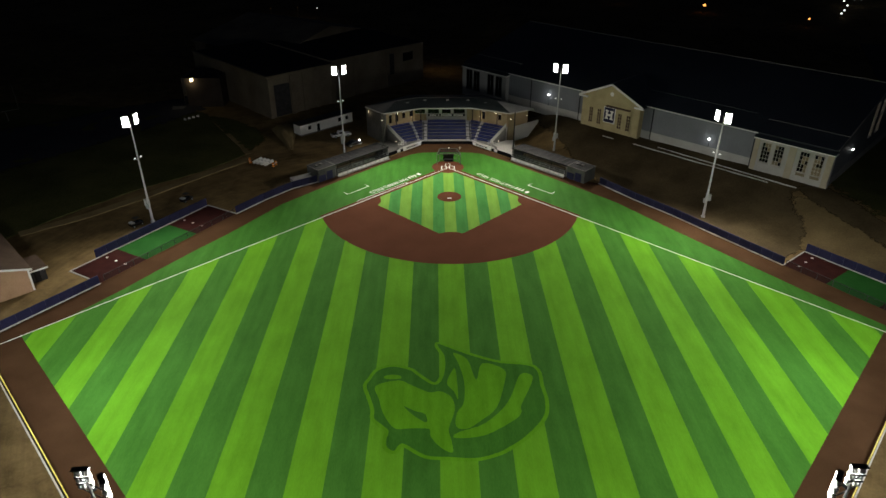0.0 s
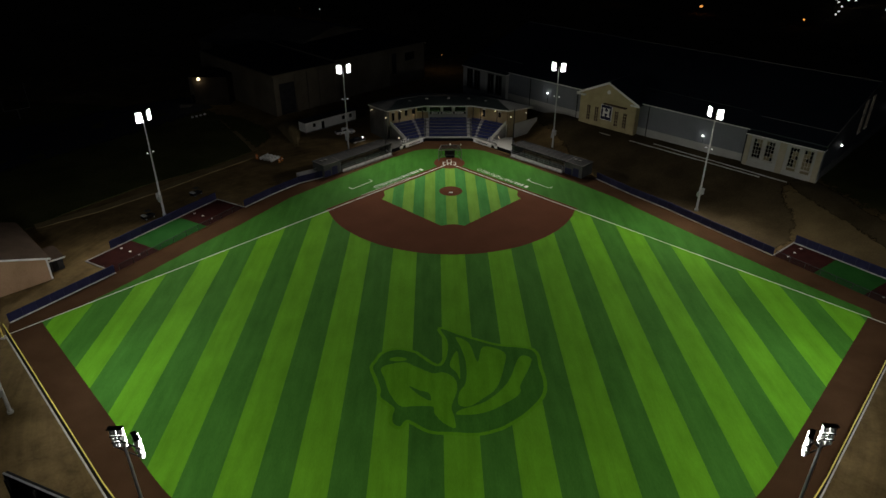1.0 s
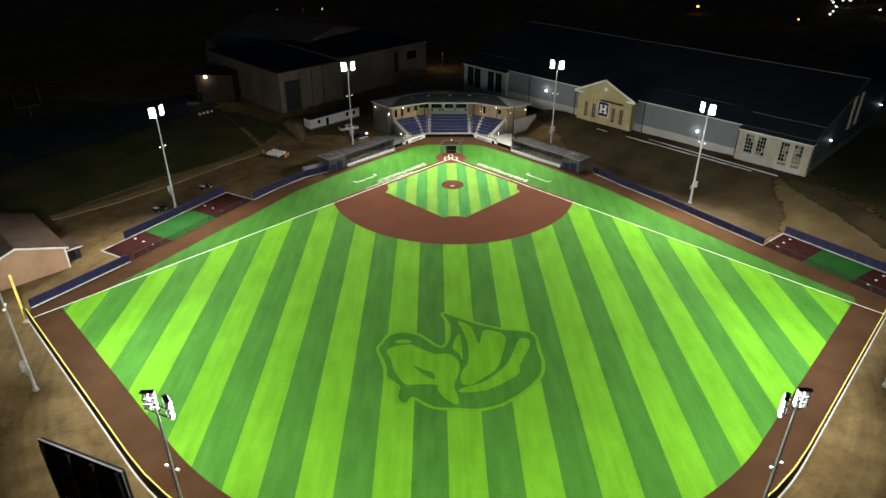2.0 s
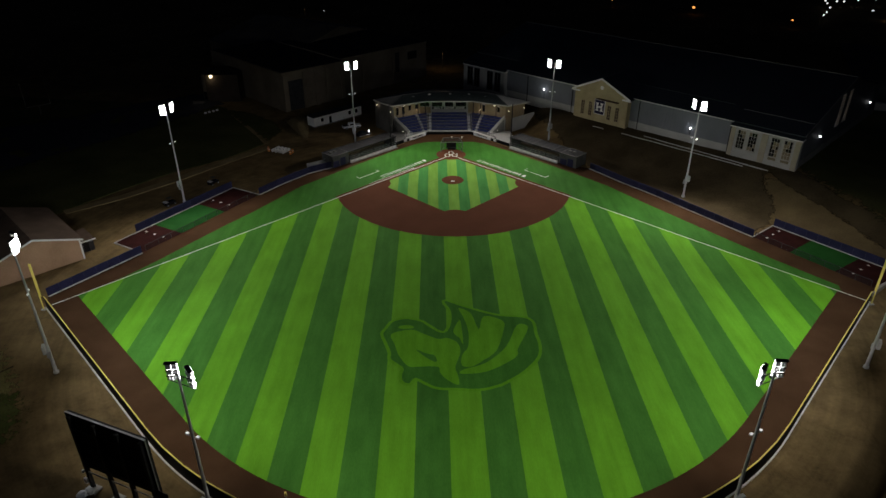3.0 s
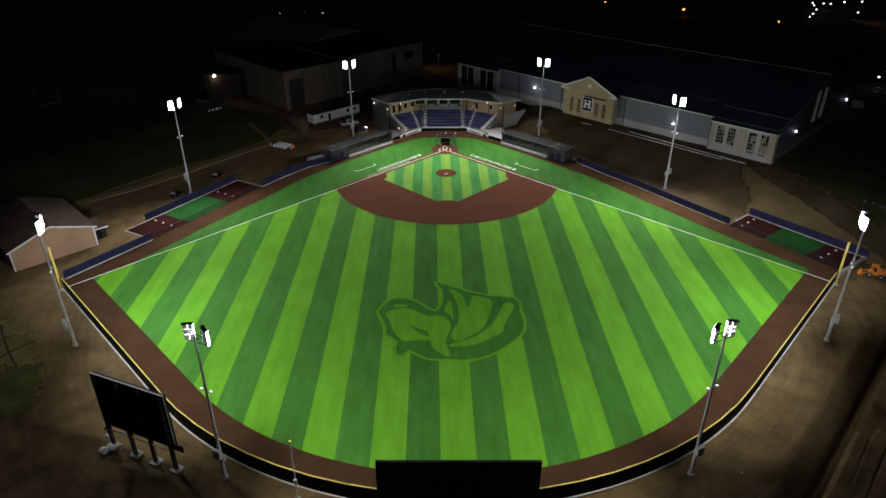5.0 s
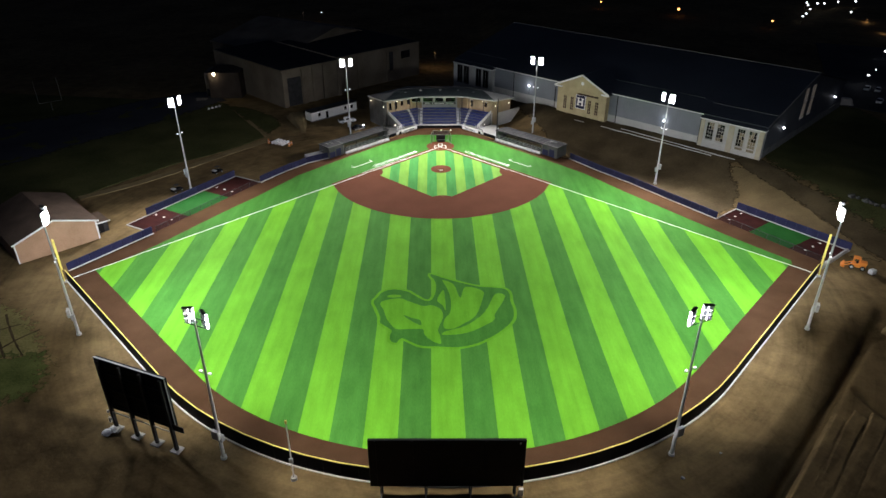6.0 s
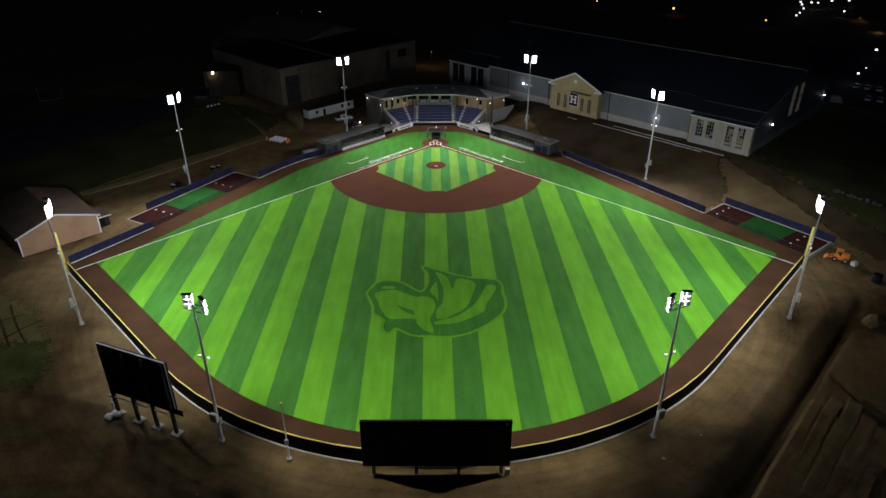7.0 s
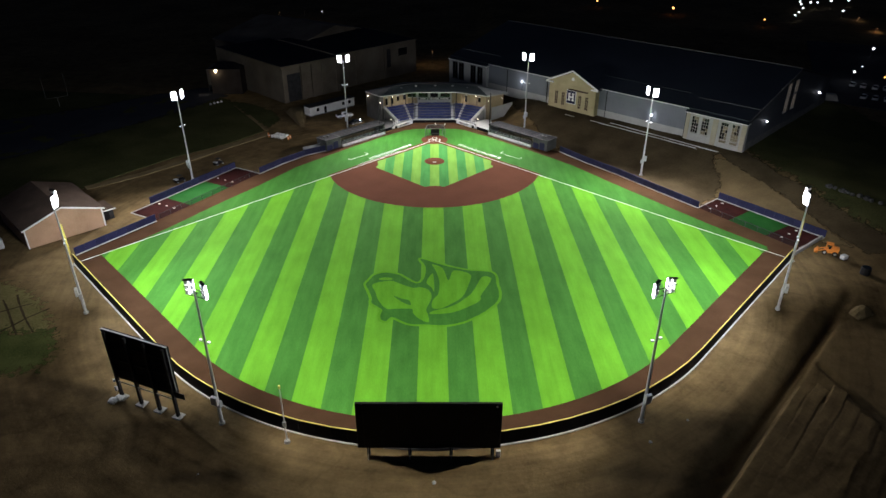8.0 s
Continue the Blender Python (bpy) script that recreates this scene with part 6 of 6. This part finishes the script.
while z < AP - 0.4:
    inset = 0.0 if z < EV else (z - EV) / (AP - EV) * W / 2
    add_box(laps, inset + 0.05, -0.03, z, W - inset - 0.05, -0.001, z + 0.03)
    z += 0.24
tagged(part("lap_board", laps, HOUSE_WALL, house), kind="stuff")
for xa, za, xb, zb in ((-0.5, EV - 0.1, W / 2, AP + 0.12), (W / 2, AP + 0.12, W + 0.5, EV - 0.1)):
    bm = bmesh.new()
    vs = [bm.verts.new(p) for y in (-0.5, DEEP + 0.5) for p in ((xa, y, za), (xb, y, zb), (xb, y, zb + 0.2), (xa, y, za + 0.2))]
    for f in ((0, 1, 2, 3), (7, 6, 5, 4), (0, 4, 5, 1), (1, 5, 6, 2), (2, 6, 7, 3), (3, 7, 4, 0)):
        bm.faces.new([vs[i] for i in f])
    bmesh.ops.recalc_face_normals(bm, faces=bm.faces)
    part("roof_slope", bm, SHINGLE, house, "brown shingle roof slope")
    bm = bmesh.new()
    vs = [bm.verts.new(p) for y in (-0.6, -0.48) for p in ((xa, y, za - 0.12), (xb, y, zb - 0.12), (xb, y, zb + 0.24), (xa, y, za + 0.24))]
    for f in ((0, 1, 2, 3), (7, 6, 5, 4), (0, 4, 5, 1), (1, 5, 6, 2), (2, 6, 7, 3), (3, 7, 4, 0)):
        bm.faces.new([vs[i] for i in f])
    bmesh.ops.recalc_face_normals(bm, faces=bm.faces)
    part("bargeboard", bm, WHITE_PAINT, house, "white bargeboard")
for x in (-0.06, W - 0.24):
    part("corner_board", boxed(x, -0.08, 0, x + 0.3, -0.02, EV), WHITE_PAINT, house)
part("corner_board", boxed(W + 0.01, -0.06, 0, W + 0.08, 0.3, EV), WHITE_PAINT, house)
aw = thing("lean_to_shed", "dark lean-to shed with a white roof edge beside the clubhouse", "shed", frame_of((-76.0, -54.2), (11.4, 11.1)))
part("wall", boxed(0.4, 0.2, -0.1, 3.2, 6.0, 2.3, bevel=0.03), STEEL_DARK, aw)
part("roof", boxed(0.3, 0.0, 2.3, 3.6, 6.2, 2.45, bevel=0.03), SHINGLE, aw)
part("fascia", boxed(0.2, -0.14, 2.22, 3.7, -0.01, 2.5, bevel=0.02), WHITE_PAINT, aw, "white roof edge board")
part("door", boxed(1.2, 0.12, 0.0, 2.2, 0.19, 2.05, bevel=0.01), CAR_BLACK, aw)
van = thing("box_trailer", "small white box trailer beside the clubhouse", "trailer", frame_of((-93.5, -70.5), (11.4, 11.1)))
part("box", boxed(0, 0, 0.5, 4.6, 2.2, 2.7, bevel=0.08), WHITE_PAINT, van)
wheel_set(van, (1.7, 2.7), 0.0, 0.35)
for x in (1.7, 2.7):
    part("mudguard", boxed(x - 0.4, -0.2, 0.7, x + 0.4, -0.01, 0.78), STEEL_DARK, van)

# ---- scoreboard in right field and video board in centre ----
SB = frame_of((-47.6, -113.3), (10.5, -4.5))
sb = thing("scoreboard", "large black scoreboard seen from behind on four steel columns", "scoreboard", SB)
part("cabinet", boxed(0.05, 0.25, 3.6, 11.85, 0.75, 12.25, bevel=0.03), SCREEN_BACK, sb)
part("top_trim", boxed(0.0, 0.20, 12.25, 11.9, 0.42, 12.31), STEEL, sb, "pale trim along the top edge")
for x in (0.0, 11.85):
    part("side_trim", boxed(x, 0.22, 3.6, x + 0.05, 0.40, 12.25), CONCRETE_DARK, sb)
for i in range(4):
    x = (0.75, 4.5, 7.95, 11.35)[i]
    part("column", boxed(x - 0.22, -0.18, 0, x + 0.22, 0.24, 12.0, bevel=0.02), STEEL_DARK, sb, "black steel column")
    part("footing", boxed(x - 0.72, -0.62, -0.1, x + 0.72, 0.72, 0.10, bevel=0.03), CONCRETE, sb, "pale concrete footing")
for z in (4.4, 7.2, 10.0):
    part("girt", boxed(0.2, 0.06, z, 11.7, 0.24, z + 0.2), STEEL_DARK, sb)
for i in range(3):
    for k in range(4):
        x = 1.2 + i * 3.5
        part("back_panel", boxed(x, 0.19, 3.9 + k * 2.1, x + 2.6, 0.245, 5.6 + k * 2.1, bevel=0.02), SCREEN_BACK, sb)
part("control_box", boxed(0.25, -0.5, 1.5, 0.65, -0.18, 2.3, bevel=0.03), WHITE_PAINT, sb)
part("control_box", boxed(0.3, -0.42, 3.2, 0.6, -0.18, 3.6, bevel=0.03), WHITE_PAINT, sb)
part("lower_rail", boxed(0.8, -0.1, 3.2, 11.4, 0.0, 3.34), STEEL, sb)
part("side_panel", boxed(11.6, 0.0, 3.7, 13.4, 0.12, 4.7, bevel=0.02), STEEL_DARK, sb)
for x, y in ((-47.9, -114.6), (-47.2, -113.9)):
    rock = add_ball(bmesh.new(), (0, 0, 0.25), 0.7, 0.6, 7)
    for v in rock.verts:
        v.co += Vector((1, 1, 0.6)) * 0.2 * noise.noise(v.co * 3)
    ob = tagged(part("tarp_bundle", rock, WHITE_PAINT), "crumpled white tarp bundle by the scoreboard foot", "tarp bundle")
    ob.matrix_basis = pose(x, y, 0)

VB = pose(-9.8, -125.7, 0, 0, 0, -0.8)
vb = thing("video_board", "wide black video board seen from behind on short posts", "video board", VB)
part("cabinet", boxed(-0.5, 0.1, 1.35, 18.6, 0.5, 9.1, bevel=0.04), SCREEN_BACK, vb)
for i in range(4):
    x = 0.9 + i * 5.55
    part("post", boxed(x - 0.2, 0.12, 0, x + 0.2, 0.48, 1.4), STEEL_DARK, vb)
    part("brace", tubed((x, -0.6, 0), (x, 0.2, 1.4), 0.08, n=6), STEEL, vb)
for i in range(5):
    part("frame_rib", boxed(0.2 + i * 4.5, -0.02, 1.5, 0.45 + i * 4.5, 0.098, 9.0), SCREEN_BACK, vb)
part("status_lamp", add_ball(bmesh.new(), (17.9, 0.05, 8.65), 0.12), WHITE_PAINT, vb)
part("power_box", boxed(18.0, -0.35, 0.1, 18.6, 0.05, 1.2, bevel=0.03), WHITE_PAINT, vb, "white power box")
pole = thing("camera_pole", "slim white pole with a small box by the outfield wall", "pole", pose(-20.4, -123.0, 0))
part("shaft", tubed((0, 0, 0), (0, 0, 9.7), 0.09, 0.06, 8), WHITE_PAINT, pole)
part("head", boxed(-0.12, -0.12, 9.5, 0.12, 0.12, 10.0, bevel=0.03), YELLOW, pole, "yellow cap")
part("box", boxed(-0.25, -0.3, 3.0, 0.25, -0.07, 3.8, bevel=0.03), STEEL, pole)
part("base", add_tube(bmesh.new(), (0, 0, -0.05), (0, 0, 0.35), 0.45, 0.38, 12), CONCRETE, pole)

# ---- orange loader ----
ld = thing("wheel_loader", "small orange wheel loader parked on the dirt", "loader", pose(82.0, -70.8, 0, 0, 0, 150) @ Matrix.Scale(0.88, 4))
part("chassis", hull([(-1.9, 0.5), (1.0, 0.5), (1.0, 1.3), (-1.9, 1.5)], 0.75), ORANGE, ld)
part("engine_hood", boxed(-2.0, -0.65, 1.3, -0.5, 0.65, 1.95, bevel=0.08), ORANGE, ld)
cab_bm = bmesh.new()
for x, y in ((-0.45, -0.65), (-0.45, 0.65), (0.75, -0.65), (0.75, 0.65)):
    add_box(cab_bm, x - 0.06, y - 0.06, 1.3, x + 0.06, y + 0.06, 2.6)
add_box(cab_bm, -0.6, -0.8, 2.6, 0.9, 0.8, 2.72)
part("cab_frame", cab_bm, ORANGE, ld)
part("seat", boxed(-0.3, -0.3, 1.3, 0.2, 0.3, 1.8, bevel=0.05), RUBBER, ld)
for s in (-1, 1):
    part("lift_arm", hull([(0.6, 1.2), (2.4, 0.4), (2.5, 0.6), (0.6, 1.5)], 0.08), ORANGE, ld).location = (0, s * 0.6, 0)
part("bucket", hull([(2.3, 0.1), (3.1, 0.1), (2.6, 0.9), (2.3, 0.9)], 1.0), ORANGE, ld)
wheel_set(ld, (-1.3, 0.9), 0.85, 0.55)
wt = thing("water_tank", "white tote tank on the ground behind the loader", "tank", pose(83.9, -73.2, 0, 0, 0, 20) @ Matrix.Scale(0.85, 4))
part("tank", boxed(-0.7, -0.6, 0.15, 0.7, 0.6, 1.2, bevel=0.1), WHITE_PAINT, wt)
part("pallet", boxed(-0.75, -0.65, 0, 0.75, 0.65, 0.15), SHINGLE, wt)
bin_ = thing("drum", "dark round drum standing on the dirt", "drum", pose(85.0, -79.0, 0))
part("shell", add_tube(bmesh.new(), (0, 0, 0), (0, 0, 1.5), 0.95, 0.9, 14), STEEL_DARK, bin_)
part("lid", add_tube(bmesh.new(), (0, 0, 1.5), (0, 0, 1.65), 0.8, 0.5, 14), GLASS_DARK, bin_)

# ---- graded dirt terrace beyond the ditch: rows side by side with shallow grooves between them ----
ROWS = ((0.75, 2.82, 1.0), (2.82, 5.04, -1.6), (5.04, 7.55, -3.0), (7.55, 9.95, -0.6), (9.95, 13.0, 0.9))


def terrace():
    us, ws = np.linspace(-3.4, 46.0, 190), np.linspace(0.55, 19.0, 120)
    gu, gs = np.meshgrid(us, ws)
    start, groove = np.full(gu.shape, 3.0), np.full(gu.shape, 9.0)
    for a, b, u0 in ROWS:
        sway = 0.14 * np.sin(gu * 0.35 + a * 2.0)
        row = (gs + sway >= a) & (gs + sway < b)
        slant = (gs + sway - a) / (b - a)
        start = np.where(row, u0 + 0.9 * slant, start)
        groove = np.minimum(groove, np.where(row, np.minimum(gs + sway - a, b - gs - sway), 9.0))
    lumps = np.array([noise.fractal(Vector((u * 0.22, w * 0.9, 4.0)), 1.0, 2.0, 4) for u, w in zip(gu.ravel(), gs.ravel())]).reshape(gu.shape)
    front = np.clip((gu - start) / 0.5, 0, 1)
    front = front * front * (3 - 2 * front)
    rim = np.clip((gs - 0.55) / 0.7, 0, 1) * np.clip((19.0 - gs) / 7.0, 0, 1)
    cut = 0.13 * np.clip(1 - groove / 0.22, 0, 1) * np.clip((26 - gu) / 20, 0.15, 1) * np.clip((11 - gs) / 4, 0.2, 1)
    z = -2.35 + (1.40 - 0.035 * gs) * front * rim - cut * front + 0.06 * lumps
    x, y = 57.2 - 0.679 * gu + 0.734 * gs, -108.9 - 0.734 * gu - 0.679 * gs
    ny, nx = gu.shape
    idx = np.arange(nx * ny).reshape(ny, nx)
    quads = np.stack([idx[:-1, :-1], idx[1:, :-1], idx[1:, 1:], idx[:-1, 1:]], -1).reshape(-1, 4)
    me = bpy.data.meshes.new("dirt_terrace")
    me.from_pydata(np.stack([x.ravel(), y.ravel(), z.ravel()], 1).tolist(), [], quads.tolist())
    me.polygons.foreach_set("use_smooth", [True] * len(me.polygons))
    me.materials.append(DIRT)
    if me.polygons[0].normal.z < 0:
        me.flip_normals()
    return me


tagged(new("dirt_terrace", terrace()), "flat terrace of graded brown dirt in blunt-ended rows", "dirt bank", kind="structure")


def utility_cart(m):
    c = thing("utility_cart", "small dark utility cart parked by the bullpen fence", "utility cart", m, "utility carts")
    part("body", hull([(-1.4, 0.35), (1.3, 0.35), (1.35, 0.8), (0.4, 0.95), (-1.4, 0.95)], 0.65), CAR_BLACK, c)
    part("canopy", boxed(-0.5, -0.6, 1.75, 0.7, 0.6, 1.83, bevel=0.03), STEEL_DARK, c)
    for x in (-0.45, 0.65):
        for y in (-0.55, 0.55):
            part("post", tubed((x, y, 0.8), (x, y, 1.75), 0.03, n=5), STEEL_DARK, c)
    part("bed", boxed(-1.4, -0.6, 0.95, -0.6, 0.6, 1.15, bevel=0.03), STEEL, c)
    wheel_set(c, (-0.95, 0.9), 0.6, 0.28)
    return c


utility_cart(pose(-59.2, -19.0, 0, 0, 0, 60))
utility_cart(pose(-65.8, -31.0, 0, 0, 0, 55))
for i in range(4):
    mk = thing("field_marker", "small white marker block on the dark grass", "marker", pose(-77.8 + i * 0.95, 37.3 + i, 0.1), "field markers")
    part("block", boxed(-0.35, -0.2, 0, 0.35, 0.2, 0.5, bevel=0.04), WHITE_PAINT, mk)
    part("stake", tubed((0, 0, 0.5), (0, 0, 0.8), 0.03, n=5), STEEL, mk)

# ---- grass areas and paths ----
structure("practice_field", add_prism(bmesh.new(), [(-53, 9), (-66, 34), (-75, 45), (-170, 60), (-230, -60), (-96, -46), (-84, -27), (-73.5, -13.5), (-61, -2)], -0.3, 0.10), GRASS_DARK, "dark rough grass of the neighbouring field", "grass field")

drape("grass_verge", [(-90.0, -77.0), (-83.2, -80.3), (-79.2, -82.2), (-73.5, -86.7), (-67.8, -93.3), (-66.2, -96.6), (-70.0, -97.6), (-76.0, -96.6), (-90.0, -100.0), (-104.0, -92.0)], 0.05, 0.5, GRASS_DRY_THIN, "patch of dry yellowish grass beyond the outfield wall", "grass", 2.6)
drape("green_verge", [(-78.0, -95.5), (-72.0, -96.6), (-66.4, -96.0), (-64.3, -98.5), (-62.8, -103.4), (-63.2, -106.6), (-69.0, -108.5), (-84.0, -107.0), (-96.0, -102.0)], 0.06, 0.5, GRASS_GREEN_THIN, "dark green rough grass beyond the outfield wall", "grass", 3.2)
for xa, ya, xb, yb in ((-80.6, -93.2, -74.2, -87.4), (-75.8, -97.6, -69.9, -89.6), (-78.4, -84.6, -69.2, -96.6), (-80.4, -86.6, -71.4, -97.2)):
    a, b = Vector((xa, ya)), Vector((xb, yb))
    d = (b - a).normalized()
    n = Vector((-d.y, d.x))
    bend = [a.lerp(b, f) + n * (0.35 * math.sin(3.0 * f + xa)) for f in (0.0, 0.2, 0.4, 0.6, 0.8, 1.0)]
    line = [tuple(p + n * 0.17) for p in bend] + [tuple(p - n * 0.17) for p in reversed(bend)]
    drape("wheel_rut", line, 0.09, 0.2, SOIL_THIN, "dark wheel rut across the dry grass", "rut", 0.25)
path = bmesh.new()
for (xa, ya), (xb, yb) in (((-88.3, -34.8), (-78.5, -26.6)), ((-78.5, -26.6), (-70.1, -17.2)), ((-70.1, -17.2), (-60.6, -4.8)), ((-60.6, -4.8), (-50.8, 7.0)), ((-68.7, 36), (-52.3, 10))):
    a, b = Vector((xa, ya)), Vector((xb, yb))
    d = (b - a).normalized()
    s = Vector((-d.y, d.x)) * (1.2 if ya < 8 else 0.6)
    add_prism(path, [tuple(a + s), tuple(b + s), tuple(b - s), tuple(a - s)], -0.1, 0.125)
structure("footpath", path, GRAVEL, "narrow pale gravel footpath", "path")
drape("running_track", [(-150, -30), (-165, 10), (-136.6, 22.7), (-118, 34.3), (-102.1, 49.7), (-86, 60), (-74.8, 48.2), (-85.9, 30), (-98.2, 12.7), (-107.5, 1.2), (-117, -12.3)], 0.26, 1.0, fading(TRACK_BLUE), "dark bluish running track of the neighbouring field", "running track", 3.0)
drape("grass_oval", [(-73.4, 43.1), (-62.6, 36.8), (-53.5, 28), (-50.1, 19.9), (-52.2, 11.5), (-64.1, 28.1)], 0.26, 0.5, GRASS_DARK_THIN, "dull rough grass patch by the footpath", "grass")

# ---- stones and mound on the dirt beyond left field ----
for k in range(9):
    rng = random.Random(k)
    stone = add_ball(bmesh.new(), (0, 0, 0.3), rng.uniform(0.5, 0.9), 0.7, 6)
    for v in stone.verts:
        v.co += v.co.normalized() * 0.3 * noise.noise(v.co * 1.7 + Vector((k, 0, 0)))
    x, y = 94.4 + 0.89 * k + rng.uniform(-0.3, 0.3), -45.0 - 1.1 * k + rng.uniform(-0.3, 0.3)
    ob = tagged(part("boulder", stone, END_GREY), "grey rough boulder at the edge of the dark lawn", "boulder", "boulders")
    ob.matrix_basis = pose(x, y, float(rise(np.array(x), np.array(y))), 0, 0, k * 40)
for x, y, r in ((29.8, -123.6, 0.28), (-0.1, -130.4, 0.30), (36.4, -119.4, 0.18), (-31.0, -128.6, 0.16)):
    chip = add_ball(bmesh.new(), (0, 0, 0), r, 0.6, 5)
    for v in chip.verts:
        v.co += v.co.normalized() * 0.12 * noise.noise(v.co * 5.0 + Vector((x, 0, 0)))
    ob = tagged(part("stone", chip, BAND_GREY), "small pale stone lying on the bare dirt", "stone", "loose stones")
    ob.matrix_basis = pose(x, y, float(rise(np.array(x), np.array(y))) - 0.02)
lump = bmesh.new()
bmesh.ops.create_grid(lump, x_segments=20, y_segments=14, size=1)
for v in lump.verts:
    r = math.hypot(v.co.x, v.co.y)
    v.co = Vector((v.co.x * 2.5, v.co.y * 1.6, 1.3 * smooth01(1.15 - r) + 0.25 * noise.noise(v.co * 3.0)))
ob = tagged(part("dirt_mound", lump, GRAVEL), "pale mound of loose dirt on the lower ground", "dirt mound")
ob.matrix_basis = pose(78.6, -89.9, -1.75, 0, 0, 20)

# ---- football goal far on the practice field ----
goal = thing("goal_post", "dim grey football goal post on the dark field", "goal post", pose(-130, 37, 0, 0, 0, 40))
bm = bmesh.new()
add_tube(bm, (0, 0, 0), (0, 0, 3.0), 0.12, n=6)
add_tube(bm, (-3.5, 0, 3.0), (3.5, 0, 3.0), 0.1, n=6)
for s in (-1, 1):
    add_tube(bm, (s * 3.5, 0, 3.0), (s * 3.5, 0, 10.5), 0.09, n=6)
part("frame", bm, END_GREY, goal)

# ---- far lamps and parked cars ----


def street_lamp(x, y, z, material, r, watts, color):
    s = thing("street_lamp", "lit street lamp on a thin dark pole", "street lamp", pose(x, y, 0), "street lamps")
    part("pole", tubed((0, 0, -0.2), (0, 0, z), 0.09, 0.06, 6), STEEL_DARK, s)
    part("arm", tubed((0, 0, z), (0, -0.9, z + 0.1), 0.05, n=5), STEEL_DARK, s)
    part("head", add_ball(bmesh.new(), (0, -0.9, z), r * 0.75, 0.8, 6), material, s)
    if watts:
        bulb((x, y - 0.9, z - r - 0.25), watts, color, 0.3)


for x, y, r in ((129.9, 189.2, 1.0), (164.5, 153.9, 0.65), (94, 214.8, 0.6), (157.7, 41.5, 0.4)):
    street_lamp(x, y, 8, SODIUM_GLOW, r, 0, None)
for x, y, r in ((209.6, 210.6, 0.75), (206.0, 201.8, 0.7), (200.5, 188.6, 0.7), (191.7, 175.0, 0.65), (186.0, 167.0, 0.65), (214.6, 208.3, 0.8), (218.1, 207.5, 0.75), (229.0, 213.3, 0.8), (240, 215, 0.8), (217.4, 179.1, 0.7), (180.3, 87.2, 0.75), (151.4, 49.4, 0.6), (158.7, 57.2, 0.35), (-59.6, 181, 0.3)):
    street_lamp(x, y, 8, FAR_GLOW, r, 0, None)
# the last lamp is added, its source unseen, to light the yard patch
for x, y, watts in ((213.9, 141.0, 160), (221.1, 169.5, 120), (-84.4, 191.6, 160), (-72.0, 196.0, 90), (-1.0, 95.0, 260)):
    street_lamp(x, y, 6, SODIUM_GLOW, 0.14, watts, (1.0, 0.72, 0.42))
car = None
for i, (x, y) in enumerate(((143.6, 27.2), (146.4, 25.4), (149.2, 23.5), (152.0, 21.6), (153.9, 38.3), (156.6, 36.6), (148.3, 42.5), (151.0, 40.6))):
    m = pose(x, y, 4.48, 0, 0, 52 + (i % 3) * 3)
    if car is None:
        car = thing("parked_car", "parked pale car in the far lot", "car", m, "parked cars")
        part("body", hull([(-2.2, 0.3), (2.2, 0.3), (2.2, 0.8), (-2.2, 0.95)], 0.88), CAR_WHITE, car)
        part("cabin", hull([(-1.7, 0.93), (1.0, 0.85), (0.4, 1.45), (-1.2, 1.45)], 0.8, 0.15), GLASS_DARK, car)
        part("roof", boxed(-1.1, -0.6, 1.43, 0.3, 0.6, 1.5, bevel=0.03), CAR_WHITE, car)
        wheel_set(car, (-1.4, 1.4), 0.8, 0.33)
    else:
        copy_thing(car, m)
structure("car_park", add_prism(bmesh.new(), [(128, 26), (160, -2), (240, 90), (170, 120)], 3.0, 4.48), ASPHALT, "dark asphalt car park", "car park")
bulb((150, 46, 9.0), 90, (0.9, 0.95, 1), 0.3)
pile = bmesh.new()
bmesh.ops.create_grid(pile, x_segments=18, y_segments=10, size=1)
for v in pile.verts:
    fall = smooth01((1 - abs(v.co.x)) * 3.0) * smooth01((1 - abs(v.co.y)) * 2.2)
    v.co = Vector((v.co.x * 3.0, v.co.y * 1.7, 2.0 * fall + 0.18 * noise.noise(v.co * 2.5)))
covered = tagged(part("covered_pile", pile, CONCRETE), "pale tarp-covered pile at the edge of the car park", "pile")
covered.matrix_basis = pose(131.2, 26.2, 4.40, 0, 0, -20)
